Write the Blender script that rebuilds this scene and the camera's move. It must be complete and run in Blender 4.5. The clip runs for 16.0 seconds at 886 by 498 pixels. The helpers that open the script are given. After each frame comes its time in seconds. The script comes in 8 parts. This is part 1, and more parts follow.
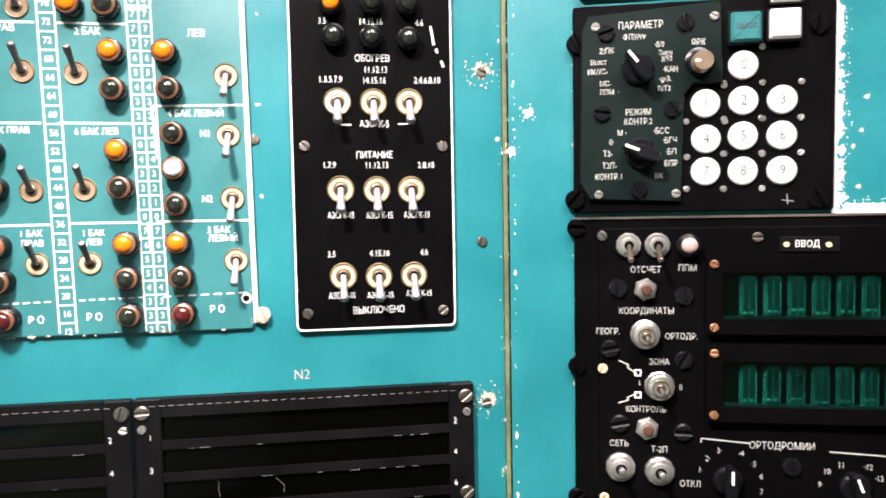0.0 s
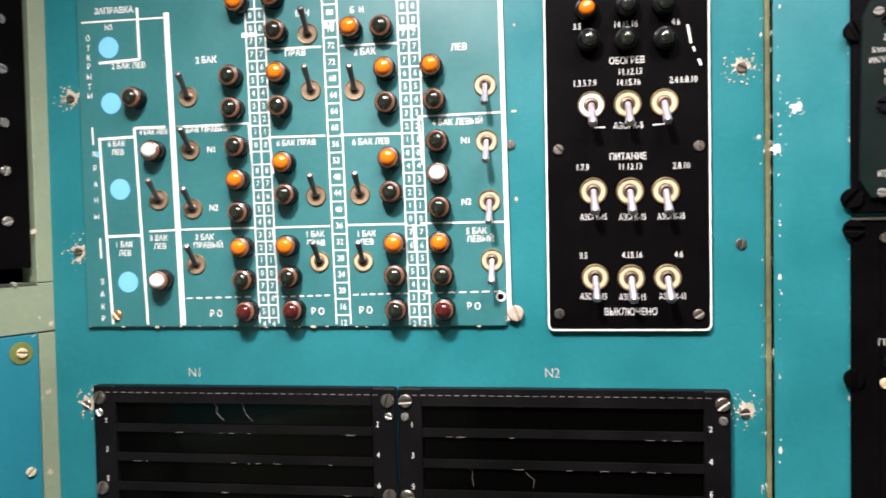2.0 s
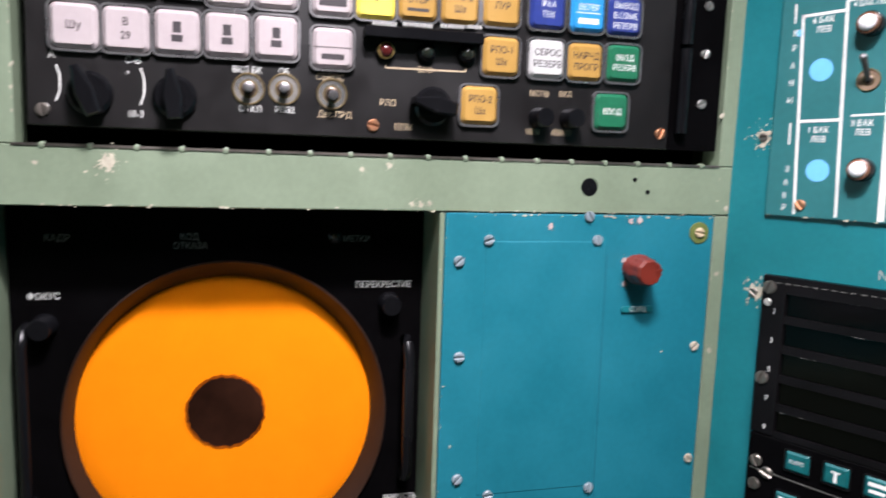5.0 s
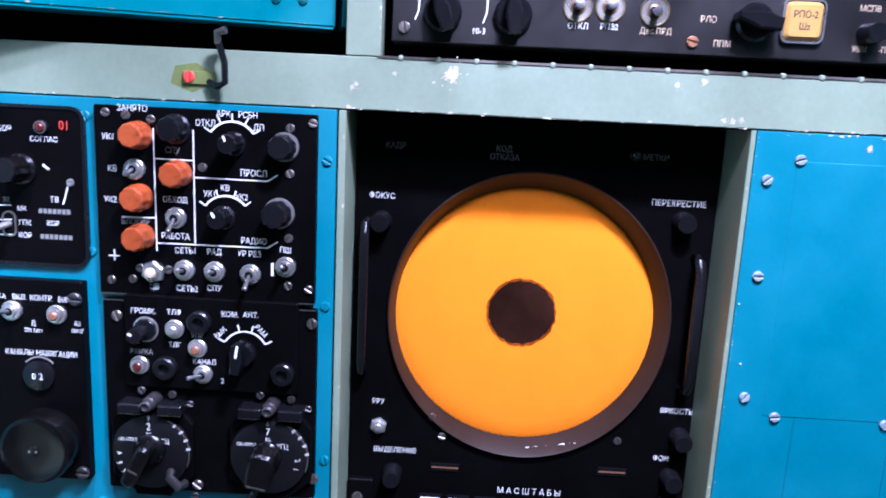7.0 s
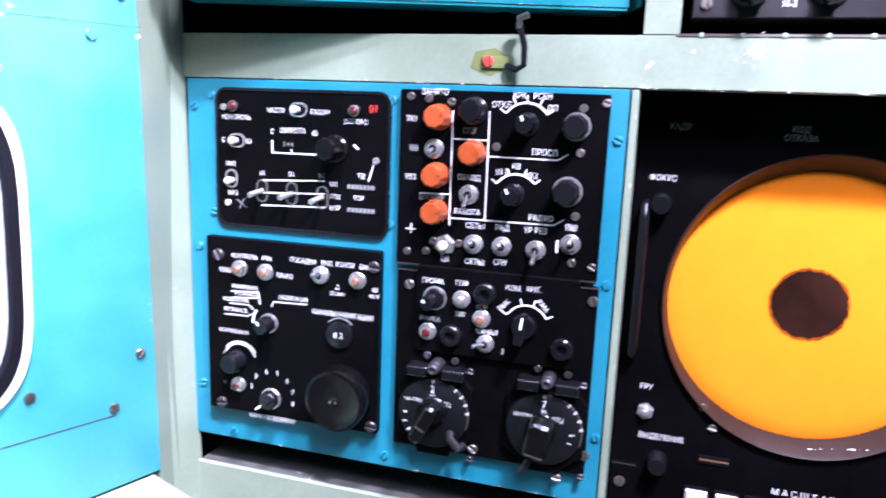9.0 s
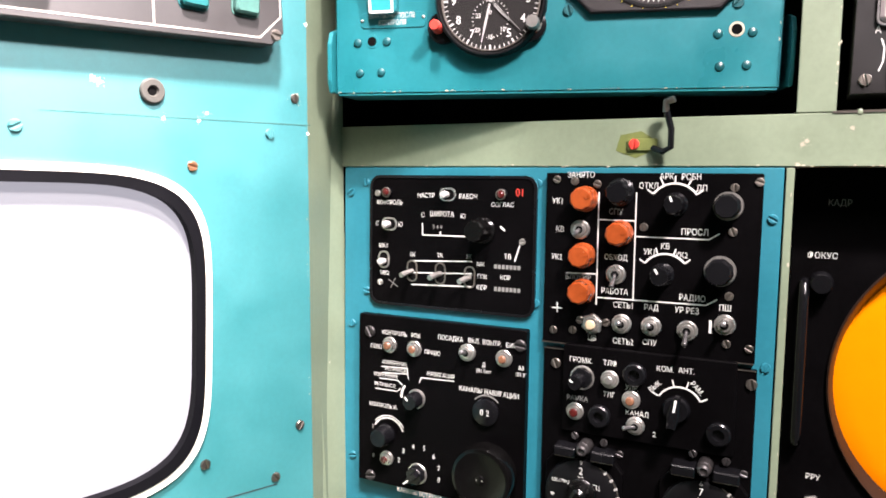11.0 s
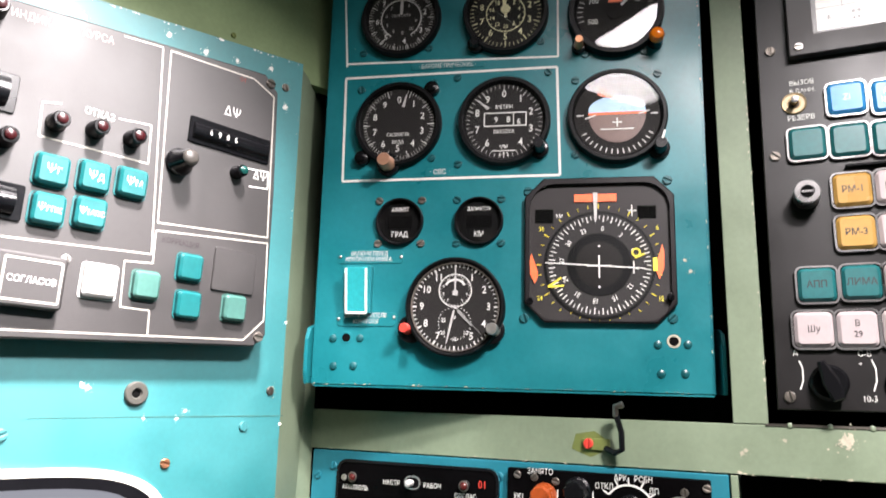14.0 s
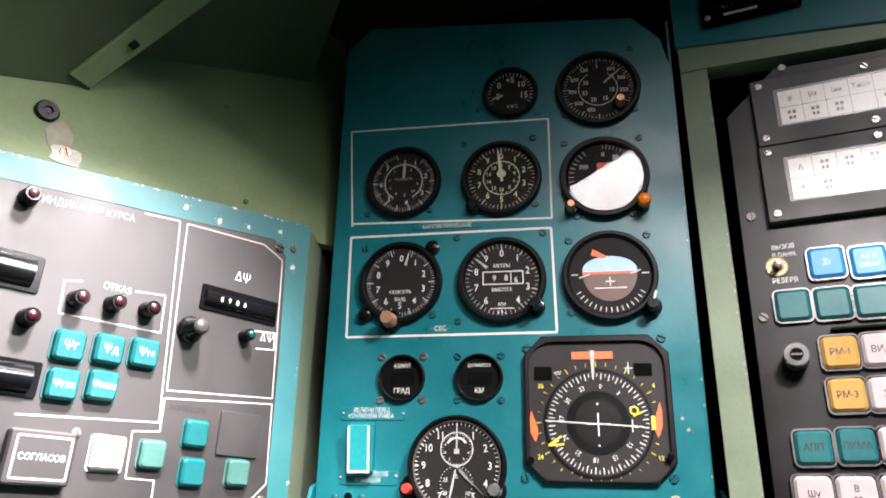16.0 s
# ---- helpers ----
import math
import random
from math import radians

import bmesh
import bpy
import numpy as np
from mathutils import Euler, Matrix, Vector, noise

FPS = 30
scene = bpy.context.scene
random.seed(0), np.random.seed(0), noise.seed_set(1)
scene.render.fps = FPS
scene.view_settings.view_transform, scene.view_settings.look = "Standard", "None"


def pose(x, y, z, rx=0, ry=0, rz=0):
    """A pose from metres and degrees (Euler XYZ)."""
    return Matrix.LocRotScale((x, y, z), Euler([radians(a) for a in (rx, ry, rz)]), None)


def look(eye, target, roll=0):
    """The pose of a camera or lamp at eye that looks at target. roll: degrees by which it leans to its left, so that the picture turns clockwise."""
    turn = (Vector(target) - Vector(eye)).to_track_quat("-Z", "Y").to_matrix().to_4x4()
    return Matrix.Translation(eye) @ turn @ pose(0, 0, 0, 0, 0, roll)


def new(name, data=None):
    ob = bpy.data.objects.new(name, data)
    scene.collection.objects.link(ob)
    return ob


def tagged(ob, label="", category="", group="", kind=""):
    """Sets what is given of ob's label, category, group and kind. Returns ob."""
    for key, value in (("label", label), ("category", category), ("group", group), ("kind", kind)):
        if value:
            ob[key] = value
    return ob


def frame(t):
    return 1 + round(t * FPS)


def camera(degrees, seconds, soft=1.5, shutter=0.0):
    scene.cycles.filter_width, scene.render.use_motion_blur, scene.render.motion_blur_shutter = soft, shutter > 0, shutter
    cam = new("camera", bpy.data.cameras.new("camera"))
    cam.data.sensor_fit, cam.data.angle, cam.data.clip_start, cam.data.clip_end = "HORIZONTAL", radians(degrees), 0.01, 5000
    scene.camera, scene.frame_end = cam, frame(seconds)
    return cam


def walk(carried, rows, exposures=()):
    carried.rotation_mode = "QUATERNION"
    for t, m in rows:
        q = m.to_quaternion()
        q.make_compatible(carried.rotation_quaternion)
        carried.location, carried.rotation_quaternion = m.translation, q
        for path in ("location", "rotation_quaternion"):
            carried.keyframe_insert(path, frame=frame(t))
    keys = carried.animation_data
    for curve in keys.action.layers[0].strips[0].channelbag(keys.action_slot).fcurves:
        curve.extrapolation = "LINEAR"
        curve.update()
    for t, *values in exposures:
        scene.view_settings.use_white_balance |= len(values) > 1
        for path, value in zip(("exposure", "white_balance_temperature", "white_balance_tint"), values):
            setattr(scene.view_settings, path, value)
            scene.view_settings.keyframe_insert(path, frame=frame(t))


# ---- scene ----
# ---- camera: seconds, place, yaw, pitch, roll ----
cam = camera(64.25, 16.0, soft=1.7, shutter=0.3)
PATH = [
    (0, -0.0926, -0.4762, 1.1244, -7.80, -3.35, -1.01),
    (0.5, -0.1023, -0.4780, 1.1233, -4.75, -2.81, -1.23),
    (1, -0.1107, -0.4799, 1.1232, -1.58, -2.89, -1.06),
    (1.5, -0.1208, -0.4809, 1.1174, 2.71, -2.36, -1.20),
    (2, -0.1364, -0.4850, 1.1163, 7.23, -1.84, -1.16),
    (2.5, -0.1529, -0.4844, 1.1118, 11.29, -1.99, -0.86),
    (3, -0.1750, -0.4836, 1.1135, 17.65, -2.68, -0.70),
    (3.5, -0.1933, -0.4834, 1.1120, 22.85, -3.05, 0.09),
    (4, -0.2219, -0.4901, 1.1052, 30.99, -3.67, 0.55),
    (4.5, -0.2293, -0.4958, 1.0916, 39.18, -5.08, 0.62),
    (5, -0.2372, -0.5183, 1.0787, 48.10, -7.13, 1.85),
    (5.2, -0.2399, -0.5273, 1.0730, 50.62, -7.93, 1.91),
    (7.3, -0.2464, -0.6096, 1.0371, 65.58, -11.60, 2.96),
    (7.5, -0.2517, -0.6122, 1.0436, 66.48, -12.77, 3.03),
    (8, -0.2474, -0.6278, 1.0179, 70.07, -11.18, 2.98),
    (8.2, -0.2533, -0.6362, 1.0169, 71.56, -11.56, 2.98),
    (8.5, -0.2552, -0.6523, 1.0157, 74.18, -10.51, 2.74),
    (9, -0.2539, -0.6773, 1.0164, 78.84, -10.25, 2.38),
    (9.2, -0.2540, -0.6786, 1.0226, 82.26, -10.93, 1.62),
    (11.3, -0.2383, -0.7031, 1.0247, 88.98, -4.11, 1.26),
    (11.5, -0.2355, -0.7016, 1.0310, 88.47, -2.76, 1.52),
    (12, -0.2293, -0.6979, 1.0441, 87.98, 0.93, 1.47),
    (12.5, -0.2227, -0.6996, 1.0540, 87.32, 3.41, 1.36),
    (13, -0.2149, -0.7001, 1.0616, 87.19, 6.57, 1.83),
    (13.5, -0.2079, -0.7022, 1.0721, 86.81, 9.60, 2.07),
    (14, -0.1987, -0.6997, 1.0841, 86.84, 12.78, 1.93),
    (14.5, -0.1897, -0.6978, 1.0954, 86.83, 15.11, 2.06),
    (15, -0.1805, -0.6982, 1.1042, 87.32, 17.45, 1.89),
    (15.5, -0.1751, -0.6982, 1.1110, 87.84, 19.37, 1.62),
    (16, -0.1661, -0.7019, 1.1193, 87.27, 21.59, 1.64),
]
EXPOSURES = [
    (0.0, 0.70, 6750, 21), (1.5, 0.36, 6700, 22), (3.0, -0.10, 6700, 22), (4.0, -0.09, 6650, 23), (5.0, 0.0, 6150, 23), (7.3, 0.68, 4850, 40),
    (8.2, 1.02, 4850, 40), (9.2, 1.14, 5500, 44), (11.3, 0.45, 6800, 24), (12.5, 0.15, 6550, 19), (14.0, 0.20, 6550, 20), (15.5, 0.22, 6550, 21), (16.0, 0.24, 6550, 21),
]
walk(cam, [(t, pose(x, y, z, 90 + pitch, 0, yaw) @ pose(0, 0, 0, 0, 0, roll)) for t, x, y, z, yaw, pitch, roll in PATH], EXPOSURES)

# ---- the planes of the instrument walls: place, right, up, out ----
PLANES = {
    'A': ((0.0, 0.0, 1.1), (1.0, 0.0, 0.0), (0.0, 0.0, 1.0), (0.0, -1.0, 0.0)),
    'B': ((-0.7269, -0.4513, 1.044), (0.4618, 0.887, 0.0), (0.0045, -0.0023, 1.0), (0.887, -0.4617, -0.005)),
    'C': ((-0.8076, -0.8059, 1.0945), (-0.6774, 0.7356, 0.0), (0.0237, 0.0218, 0.9995), (0.7352, 0.6771, -0.0322)),
    'G': ((-0.823, -0.7485, 1.1421), (0.2394, 0.9709, 0.0), (0.042, -0.0104, 0.9991), (0.97, -0.2392, -0.0433)),
    'R': ((0.0168, -0.011, 1.1), (0.961, -0.2765, 0.0), (0.0, 0.0, 1.0), (-0.2765, -0.961, 0.0)),
}

def plane_matrix(w):
    o, r, u, n = [Vector(c) for c in PLANES[w]]
    r = r.normalized()
    n = r.cross(u).normalized()
    u = n.cross(r)
    m = Matrix((r, u, n)).transposed().to_4x4()
    m.translation = o
    return m


WM = {w: plane_matrix(w) for w in PLANES}

# ---- light ----
world = bpy.data.worlds.new("world")
scene.world = world
world.use_nodes = True
sky = world.node_tree.nodes.new("ShaderNodeTexSky")
sky.sky_type, sky.sun_disc, sky.sun_elevation, sky.sun_rotation = "NISHITA", False, radians(35), radians(120)
world.node_tree.links.new(sky.outputs[0], world.node_tree.nodes["Background"].inputs[0])
world.node_tree.nodes["Background"].inputs[1].default_value = 0.08


def area_lamp(name, m, w, h, watts, colour, spread=180):
    data = bpy.data.lights.new(name, "AREA")
    data.shape, data.size, data.size_y, data.energy, data.color = "RECTANGLE", w, h, watts, colour
    data.spread = radians(spread)
    ob = new(name, data)
    ob.matrix_world = m
    return ob


WHITE_LIGHT = (1.0, 0.99, 0.95)
DOME = look((-0.265, -0.42, 1.56), (-0.185, -0.54, 0.97))
PANEL = pose(0.107, -0.543, 1.76, 0, 5, 0) @ pose(0, 0, 0, 0, 0, 38)
READING = look((-0.42, -0.72, 1.62), (-0.68, -0.93, 0.92))
area_lamp("dome_light", DOME, 0.10, 0.08, 18.5, WHITE_LIGHT, 162)
area_lamp("ceiling_light", PANEL, 0.30, 0.56, 10.2, WHITE_LIGHT, 147)
area_lamp("reading_light", READING, 0.06, 0.06, 4.0, WHITE_LIGHT, 60)
# ---- materials ----
def material(name, colour, rough=0.5, metal=0.0, grain=0.10, scale=60.0, bump=0.02, wear=None, wear_amount=0.0, wear_scale=9.0, stains=0.12, coat=0.0, spec=0.5, emit=0.0, fine=900.0):
    """A painted or bare surface: two scales of colour variation, fine relief, and chips of another colour."""
    m = bpy.data.materials.new(name)
    m.use_nodes = True
    t = m.node_tree
    n, li = t.nodes, t.links
    b = n["Principled BSDF"]
    b.inputs["Roughness"].default_value, b.inputs["Metallic"].default_value = rough, metal
    b.inputs["Coat Weight"].default_value, b.inputs["Specular IOR Level"].default_value = coat, spec
    co = n.new("ShaderNodeTexCoord")
    geo = n.new("ShaderNodeNewGeometry")

    def noise_of(sc, detail, rough_=0.6):
        k = n.new("ShaderNodeTexNoise")
        k.inputs["Scale"].default_value, k.inputs["Detail"].default_value, k.inputs["Roughness"].default_value = sc, detail, rough_
        li.new(geo.outputs["Position"], k.inputs["Vector"])
        return k.outputs["Fac"]

    def ramp(src, a, b_, ca, cb):
        r = n.new("ShaderNodeMapRange")
        r.inputs[1].default_value, r.inputs[2].default_value, r.inputs[3].default_value, r.inputs[4].default_value = a, b_, ca, cb
        li.new(src, r.inputs[0])
        return r.outputs[0]

    def mix(fac, a, b_, mode="MIX"):
        k = n.new("ShaderNodeMix")
        k.data_type, k.blend_type = "RGBA", mode
        for i, v in ((0, fac), (6, a), (7, b_)):
            if hasattr(v, "is_linked"):
                li.new(v, k.inputs[i])
            else:
                k.inputs[i].default_value = v
        return k.outputs[2]

    big, small = noise_of(scale * 0.22, 4), noise_of(scale * 4.0, 3)
    c = (*colour, 1)
    dark, light = tuple(v * (1 - stains * 1.6) for v in colour) + (1,), tuple(min(1, v * (1 + stains)) for v in colour) + (1,)
    col = mix(ramp(big, 0.3, 0.7, 0, 1), dark, light)
    g0, g1 = (1 - grain,) * 3 + (1,), (1 + grain,) * 3 + (1,)
    col = mix(1.0, col, mix(ramp(small, 0.3, 0.7, 0, 1), g0, g1), "MULTIPLY")
    if wear:
        chips = noise_of(wear_scale * 6, 8, 0.75)
        lim = 0.72 - wear_amount
        mask = ramp(chips, lim, lim + 0.015, 0, 1)
        col = mix(mask, col, (*wear, 1))
    li.new(col, b.inputs["Base Color"])
    li.new(ramp(big, 0.3, 0.7, max(0.03, rough - 0.10), min(1, rough + 0.10)), b.inputs["Roughness"])
    if bump:
        bp = n.new("ShaderNodeBump")
        bp.inputs["Strength"].default_value, bp.inputs["Distance"].default_value = bump * 4, 0.0006
        li.new(noise_of(fine, 3), bp.inputs["Height"])
        li.new(bp.outputs[0], b.inputs["Normal"])
    if emit:
        b.inputs["Emission Color"].default_value, b.inputs["Emission Strength"].default_value = c, emit
    return m


TEAL = material("teal_paint", (0.006, 0.138, 0.156), 0.38, spec=0.38, wear=(0.62, 0.62, 0.52), wear_amount=0.0, stains=0.10, grain=0.05)
# lighter, shinier copy of the teal; raised red stands for glare on this wall
SIDE_TEAL = material("side_wall_teal_with_glare", (0.012, 0.150, 0.160), 0.55, spec=1.0, stains=0.10, grain=0.05)
BLUE = material("blue_green_paint", (0.007, 0.140, 0.185), 0.42, stains=0.08, grain=0.05, wear=(0.5, 0.45, 0.35), wear_amount=0.0)
GREEN = material("grey_green_paint", (0.165, 0.208, 0.138), 0.48, stains=0.10, grain=0.05, wear=(0.6, 0.55, 0.45), wear_amount=0.02)
# lining green at a third of its value: shade put into the colour
GREEN_DARK = material("green_lining_with_shade", (0.055, 0.078, 0.036), 0.55, stains=0.10, grain=0.06)
BLACK = material("black_crackle_paint", (0.0017, 0.0015, 0.0017), 0.42, stains=0.2, grain=0.15, bump=0.06, spec=0.034)
# near-black that paints the shade inside holes, slots and recesses
VOID = material("recess_shade_black", (0.003, 0.003, 0.003), 0.9, grain=0.0, spec=0.05)
SATIN = material("satin_black_plastic", (0.0042, 0.0042, 0.005), 0.24, stains=0.15, spec=0.28)
WHITE = material("white_engraving", (0.66, 0.66, 0.62), 0.55, stains=0.05, grain=0.05, bump=0)
STEEL = material("bright_steel", (0.50, 0.48, 0.45), 0.30, 0.85, stains=0.15)
DULL = material("dull_screw_steel", (0.22, 0.195, 0.17), 0.42, 0.9, stains=0.25)


# ---- mesh kit: a builder that gathers turned, boxed and swept pieces into one mesh ----
class Shape:
    def __init__(self):
        self.v, self.f, self.m, self.s = [], [], [], []

    def _put(self, verts, faces, mat, smooth, mx=None):
        base = len(self.v)
        self.v += [tuple(mx @ Vector(p)) for p in verts] if mx is not None else [tuple(p) for p in verts]
        self.f += [tuple(base + i for i in f) for f in faces]
        self.m += [mat] * len(faces)
        self.s += [smooth] * len(faces)
        return self

    def rings(self, rings, mat=0, smooth=False, caps=(True, True), mx=None, closed=True):
        n = len(rings[0])
        verts = [p for r in rings for p in r]
        faces = []
        for k in range(len(rings) - 1):
            for i in range(n if closed else n - 1):
                j = (i + 1) % n
                faces.append((k * n + i, k * n + j, (k + 1) * n + j, (k + 1) * n + i))
        if caps[0]:
            faces.append(tuple(reversed(range(n))))
        if caps[1]:
            faces.append(tuple((len(rings) - 1) * n + i for i in range(n)))
        return self._put(verts, faces, mat, smooth, mx)

    def lathe(self, profile, at=(0, 0, 0), seg=20, mat=0, mx=None, caps=(True, True), sweep=None):
        rings = [[(at[0] + r * math.cos(2 * math.pi * i / seg), at[1] + r * math.sin(2 * math.pi * i / seg), at[2] + z) for i in range(seg)] for r, z in profile]
        return self.rings(rings, mat, True, caps, mx)

    def outline(self, pts, z0, z1, bev=0.0, mat=0, mx=None):
        """A polygon, counter-clockwise, raised from z0 to z1 with a bevelled top edge."""
        c = Vector((sum(p[0] for p in pts) / len(pts), sum(p[1] for p in pts) / len(pts)))
        if bev:
            n = len(pts)
            ins = []
            for i, p in enumerate(pts):
                a, b = Vector(pts[i - 1]), Vector(pts[(i + 1) % n])
                d = (b - a)
                nn = Vector((-d.y, d.x)).normalized() if d.length > 1e-9 else (c - Vector(p)).normalized()
                ins.append(Vector(p) + nn * bev)
            rings = [[(x, y, z0) for x, y in pts], [(x, y, z1 - bev) for x, y in pts], [(p.x, p.y, z1) for p in ins]]
        else:
            rings = [[(x, y, z0) for x, y in pts], [(x, y, z1) for x, y in pts]]
        return self.rings(rings, mat, False, (True, True), mx)

    def rbox(self, x0, y0, x1, y1, z0, z1, r=0.0015, bev=0.0006, mat=0, mx=None, seg=4):
        return self.outline(round_rect(x0, y0, x1, y1, r, seg), z0, z1, bev, mat, mx)

    def box(self, x0, y0, z0, x1, y1, z1, mat=0, mx=None):
        return self.outline([(x0, y0), (x1, y0), (x1, y1), (x0, y1)], z0, z1, 0, mat, mx)

    def frame_rect(self, x0, y0, x1, y1, t, z0, z1, r=0.002, mat=0, seg=4, ri=None):
        """A rectangular ring t wide."""
        return self.hoop(round_rect(x0, y0, x1, y1, r, seg), round_rect(x0 + t, y0 + t, x1 - t, y1 - t, max(0.0004, r - t) if ri is None else ri, seg), z0, z1, mat)

    def hoop(self, outer, inner, z0, z1, mat=0, smooth=False):
        o = lambda z: [(x, y, z) for x, y in outer]
        i = lambda z: [(x, y, z) for x, y in inner]
        return self.rings([o(z0), o(z1), i(z1), i(z0), o(z0)], mat, smooth, (False, False))

    def tube(self, pts, r, seg=8, mat=0, taper=1.0):
        pts = [Vector(p) for p in pts]
        rings = []
        for k, p in enumerate(pts):
            d = (pts[min(k + 1, len(pts) - 1)] - pts[max(k - 1, 0)]).normalized()
            a = d.orthogonal().normalized() if abs(d.z) > 0.98 else d.cross(Vector((0, 0, 1))).normalized()
            b = d.cross(a)
            rr = r * (1 + (taper - 1) * k / max(1, len(pts) - 1))
            rings.append([tuple(p + rr * (math.cos(2 * math.pi * i / seg) * a + math.sin(2 * math.pi * i / seg) * b)) for i in range(seg)])
        return self.rings(rings, mat, True)

    def arc(self, r0, r1, a0, a1, z0, z1, at=(0, 0), mat=0, seg=None):
        """A flat band from angle a0 to a1 (degrees, clockwise from the top)."""
        k = seg or max(2, int(abs(a1 - a0) / 6))
        pts = lambda r: [(at[0] + r * math.sin(radians(a0 + (a1 - a0) * i / k)), at[1] + r * math.cos(radians(a0 + (a1 - a0) * i / k))) for i in range(k + 1)]
        p = pts(r1)[::-1] + pts(r0) if a1 > a0 else pts(r1) + pts(r0)[::-1]
        n = len(p)
        verts = [(x, y, z0) for x, y in p] + [(x, y, z1) for x, y in p]
        faces = [(i, (i + 1) % n, n + (i + 1) % n, n + i) for i in range(n)]
        h = k + 1
        faces += [(n + i, n + i + 1, n + n - 2 - i, n + n - 1 - i) for i in range(h - 1)]
        return self._put(verts, faces, mat, False)

    def line(self, x0, y0, x1, y1, t, z0, z1, mat=0):
        d = Vector((x1 - x0, y1 - y0))
        n = Vector((-d.y, d.x)).normalized() * t / 2
        a, b = Vector((x0, y0)), Vector((x1, y1))
        return self.outline([tuple(a - n), tuple(b - n), tuple(b + n), tuple(a + n)], z0, z1, 0, mat)

    def mesh(self, name, mats):
        me = bpy.data.meshes.new(name)
        me.from_pydata(self.v, [], self.f)
        for m in mats if isinstance(mats, (list, tuple)) else [mats]:
            me.materials.append(m)
        me.polygons.foreach_set("material_index", self.m)
        me.polygons.foreach_set("use_smooth", self.s)
        bm = bmesh.new()
        bm.from_mesh(me)
        bmesh.ops.recalc_face_normals(bm, faces=bm.faces)
        bm.to_mesh(me)
        bm.free()
        if any(self.s):
            me.set_sharp_from_angle(angle=radians(38))
        me.update()
        return me


def round_rect(x0, y0, x1, y1, r, seg=4):
    r = min(r, (x1 - x0) / 2.01, (y1 - y0) / 2.01)
    if r <= 1e-6:
        return [(x0, y0), (x1, y0), (x1, y1), (x0, y1)]
    pts = []
    for cx, cy, a in ((x1 - r, y0 + r, -90), (x1 - r, y1 - r, 0), (x0 + r, y1 - r, 90), (x0 + r, y0 + r, 180)):
        pts += [(cx + r * math.cos(radians(a + 90 * i / seg)), cy + r * math.sin(radians(a + 90 * i / seg))) for i in range(seg + 1)]
    return pts


def thing(name, wall, u=0.0, v=0.0, w=0.0, label="", category="", group="", kind="", turn=0.0):
    """An empty on a wall plane (u to the right, v up, w out of it; millimetres) that carries the parts of one thing."""
    ob = new(name)
    ob.empty_display_size = 0.01
    ob.matrix_world = WM[wall] @ pose(u / 1000, v / 1000, w / 1000, 0, 0, turn)
    return tagged(ob, label, category, group, kind)


def part(name, me, parent, x=0.0, y=0.0, z=0.0, label="", turn=0.0, mats=None):
    """A mesh, or a Shape with its materials, under a thing or a part; millimetres in its plane."""
    if isinstance(me, Shape):
        me = me.mesh(name, mats)
    ob = new(name, me)
    ob.parent = parent
    ob.matrix_basis = pose(x / 1000, y / 1000, z / 1000, 0, 0, turn)
    return tagged(ob, label)


def solo(name, shape, mats, wall, u=0.0, v=0.0, w=0.0, label="", category="", group="", kind="", turn=0.0):
    ob = new(name, shape.mesh(name, mats) if isinstance(shape, Shape) else shape)
    ob.matrix_world = WM[wall] @ pose(u / 1000, v / 1000, w / 1000, 0, 0, turn)
    return tagged(ob, label, category, group, kind)


mm = 0.001

# ---- more materials ----
ORANGE = material("orange_lamp_cap", (0.64, 0.145, 0.003), 0.22, stains=0.05, grain=0.03, bump=0, coat=0.5)
SMOKE = material("dark_lamp_cap", (0.012, 0.014, 0.010), 0.10, stains=0.1, bump=0, coat=0.6)
MILK = material("milky_lamp_cap", (0.82, 0.80, 0.80), 0.3, stains=0.04, bump=0)
RUBY = material("dark_red_lamp_cap", (0.060, 0.008, 0.007), 0.15, stains=0.1, bump=0, coat=0.5)
BROWN = material("brown_bakelite", (0.17, 0.075, 0.04), 0.3, stains=0.2, bump=0.01)
BROWN_METAL = material("brown_switch_collar", (0.10, 0.07, 0.05), 0.4, 0.6, stains=0.2)
OLD_BRASS = material("olive_brass_rim", (0.22, 0.165, 0.085), 0.4, 0.7, stains=0.2)
TAN = material("tan_switch_cup", (0.20, 0.135, 0.09), 0.5, stains=0.2, grain=0.1)
GREY_LEVER = material("dark_grey_lever", (0.11, 0.105, 0.10), 0.35, 0.6, stains=0.15)
FADED = material("faded_teal_paint", (0.018, 0.125, 0.130), 0.42, stains=0.08, grain=0.05)
CREAM = material("cream_washer", (0.50, 0.39, 0.25), 0.45, stains=0.15, grain=0.08)
BRASS = material("worn_brass", (0.72, 0.50, 0.18), 0.33, 0.85, stains=0.2)
CHROME = material("polished_chrome", (0.30, 0.29, 0.29), 0.30, 0.85, stains=0.05, bump=0)
LILAC = material("grey_metal_lever", (0.60, 0.57, 0.66), 0.30, 0.75, stains=0.06, bump=0)
SKYBLUE = material("light_blue_paint_dot", (0.13, 0.42, 0.75), 0.5, stains=0.03, grain=0.03)
KEY_WHITE = material("white_key", (0.375, 0.320, 0.320), 0.35, stains=0.05, grain=0.03, bump=0.005)
KEY_CLEAN = material("clean_white_key", (0.47, 0.46, 0.445), 0.35, stains=0.03, grain=0.02, bump=0.005)
KEY_YELLOW = material("ochre_key", (0.37, 0.21, 0.050), 0.35, stains=0.06, grain=0.03, bump=0.005)
KEY_BRIGHT = material("lemon_key", (0.75, 0.58, 0.08), 0.35, stains=0.03, bump=0.005)
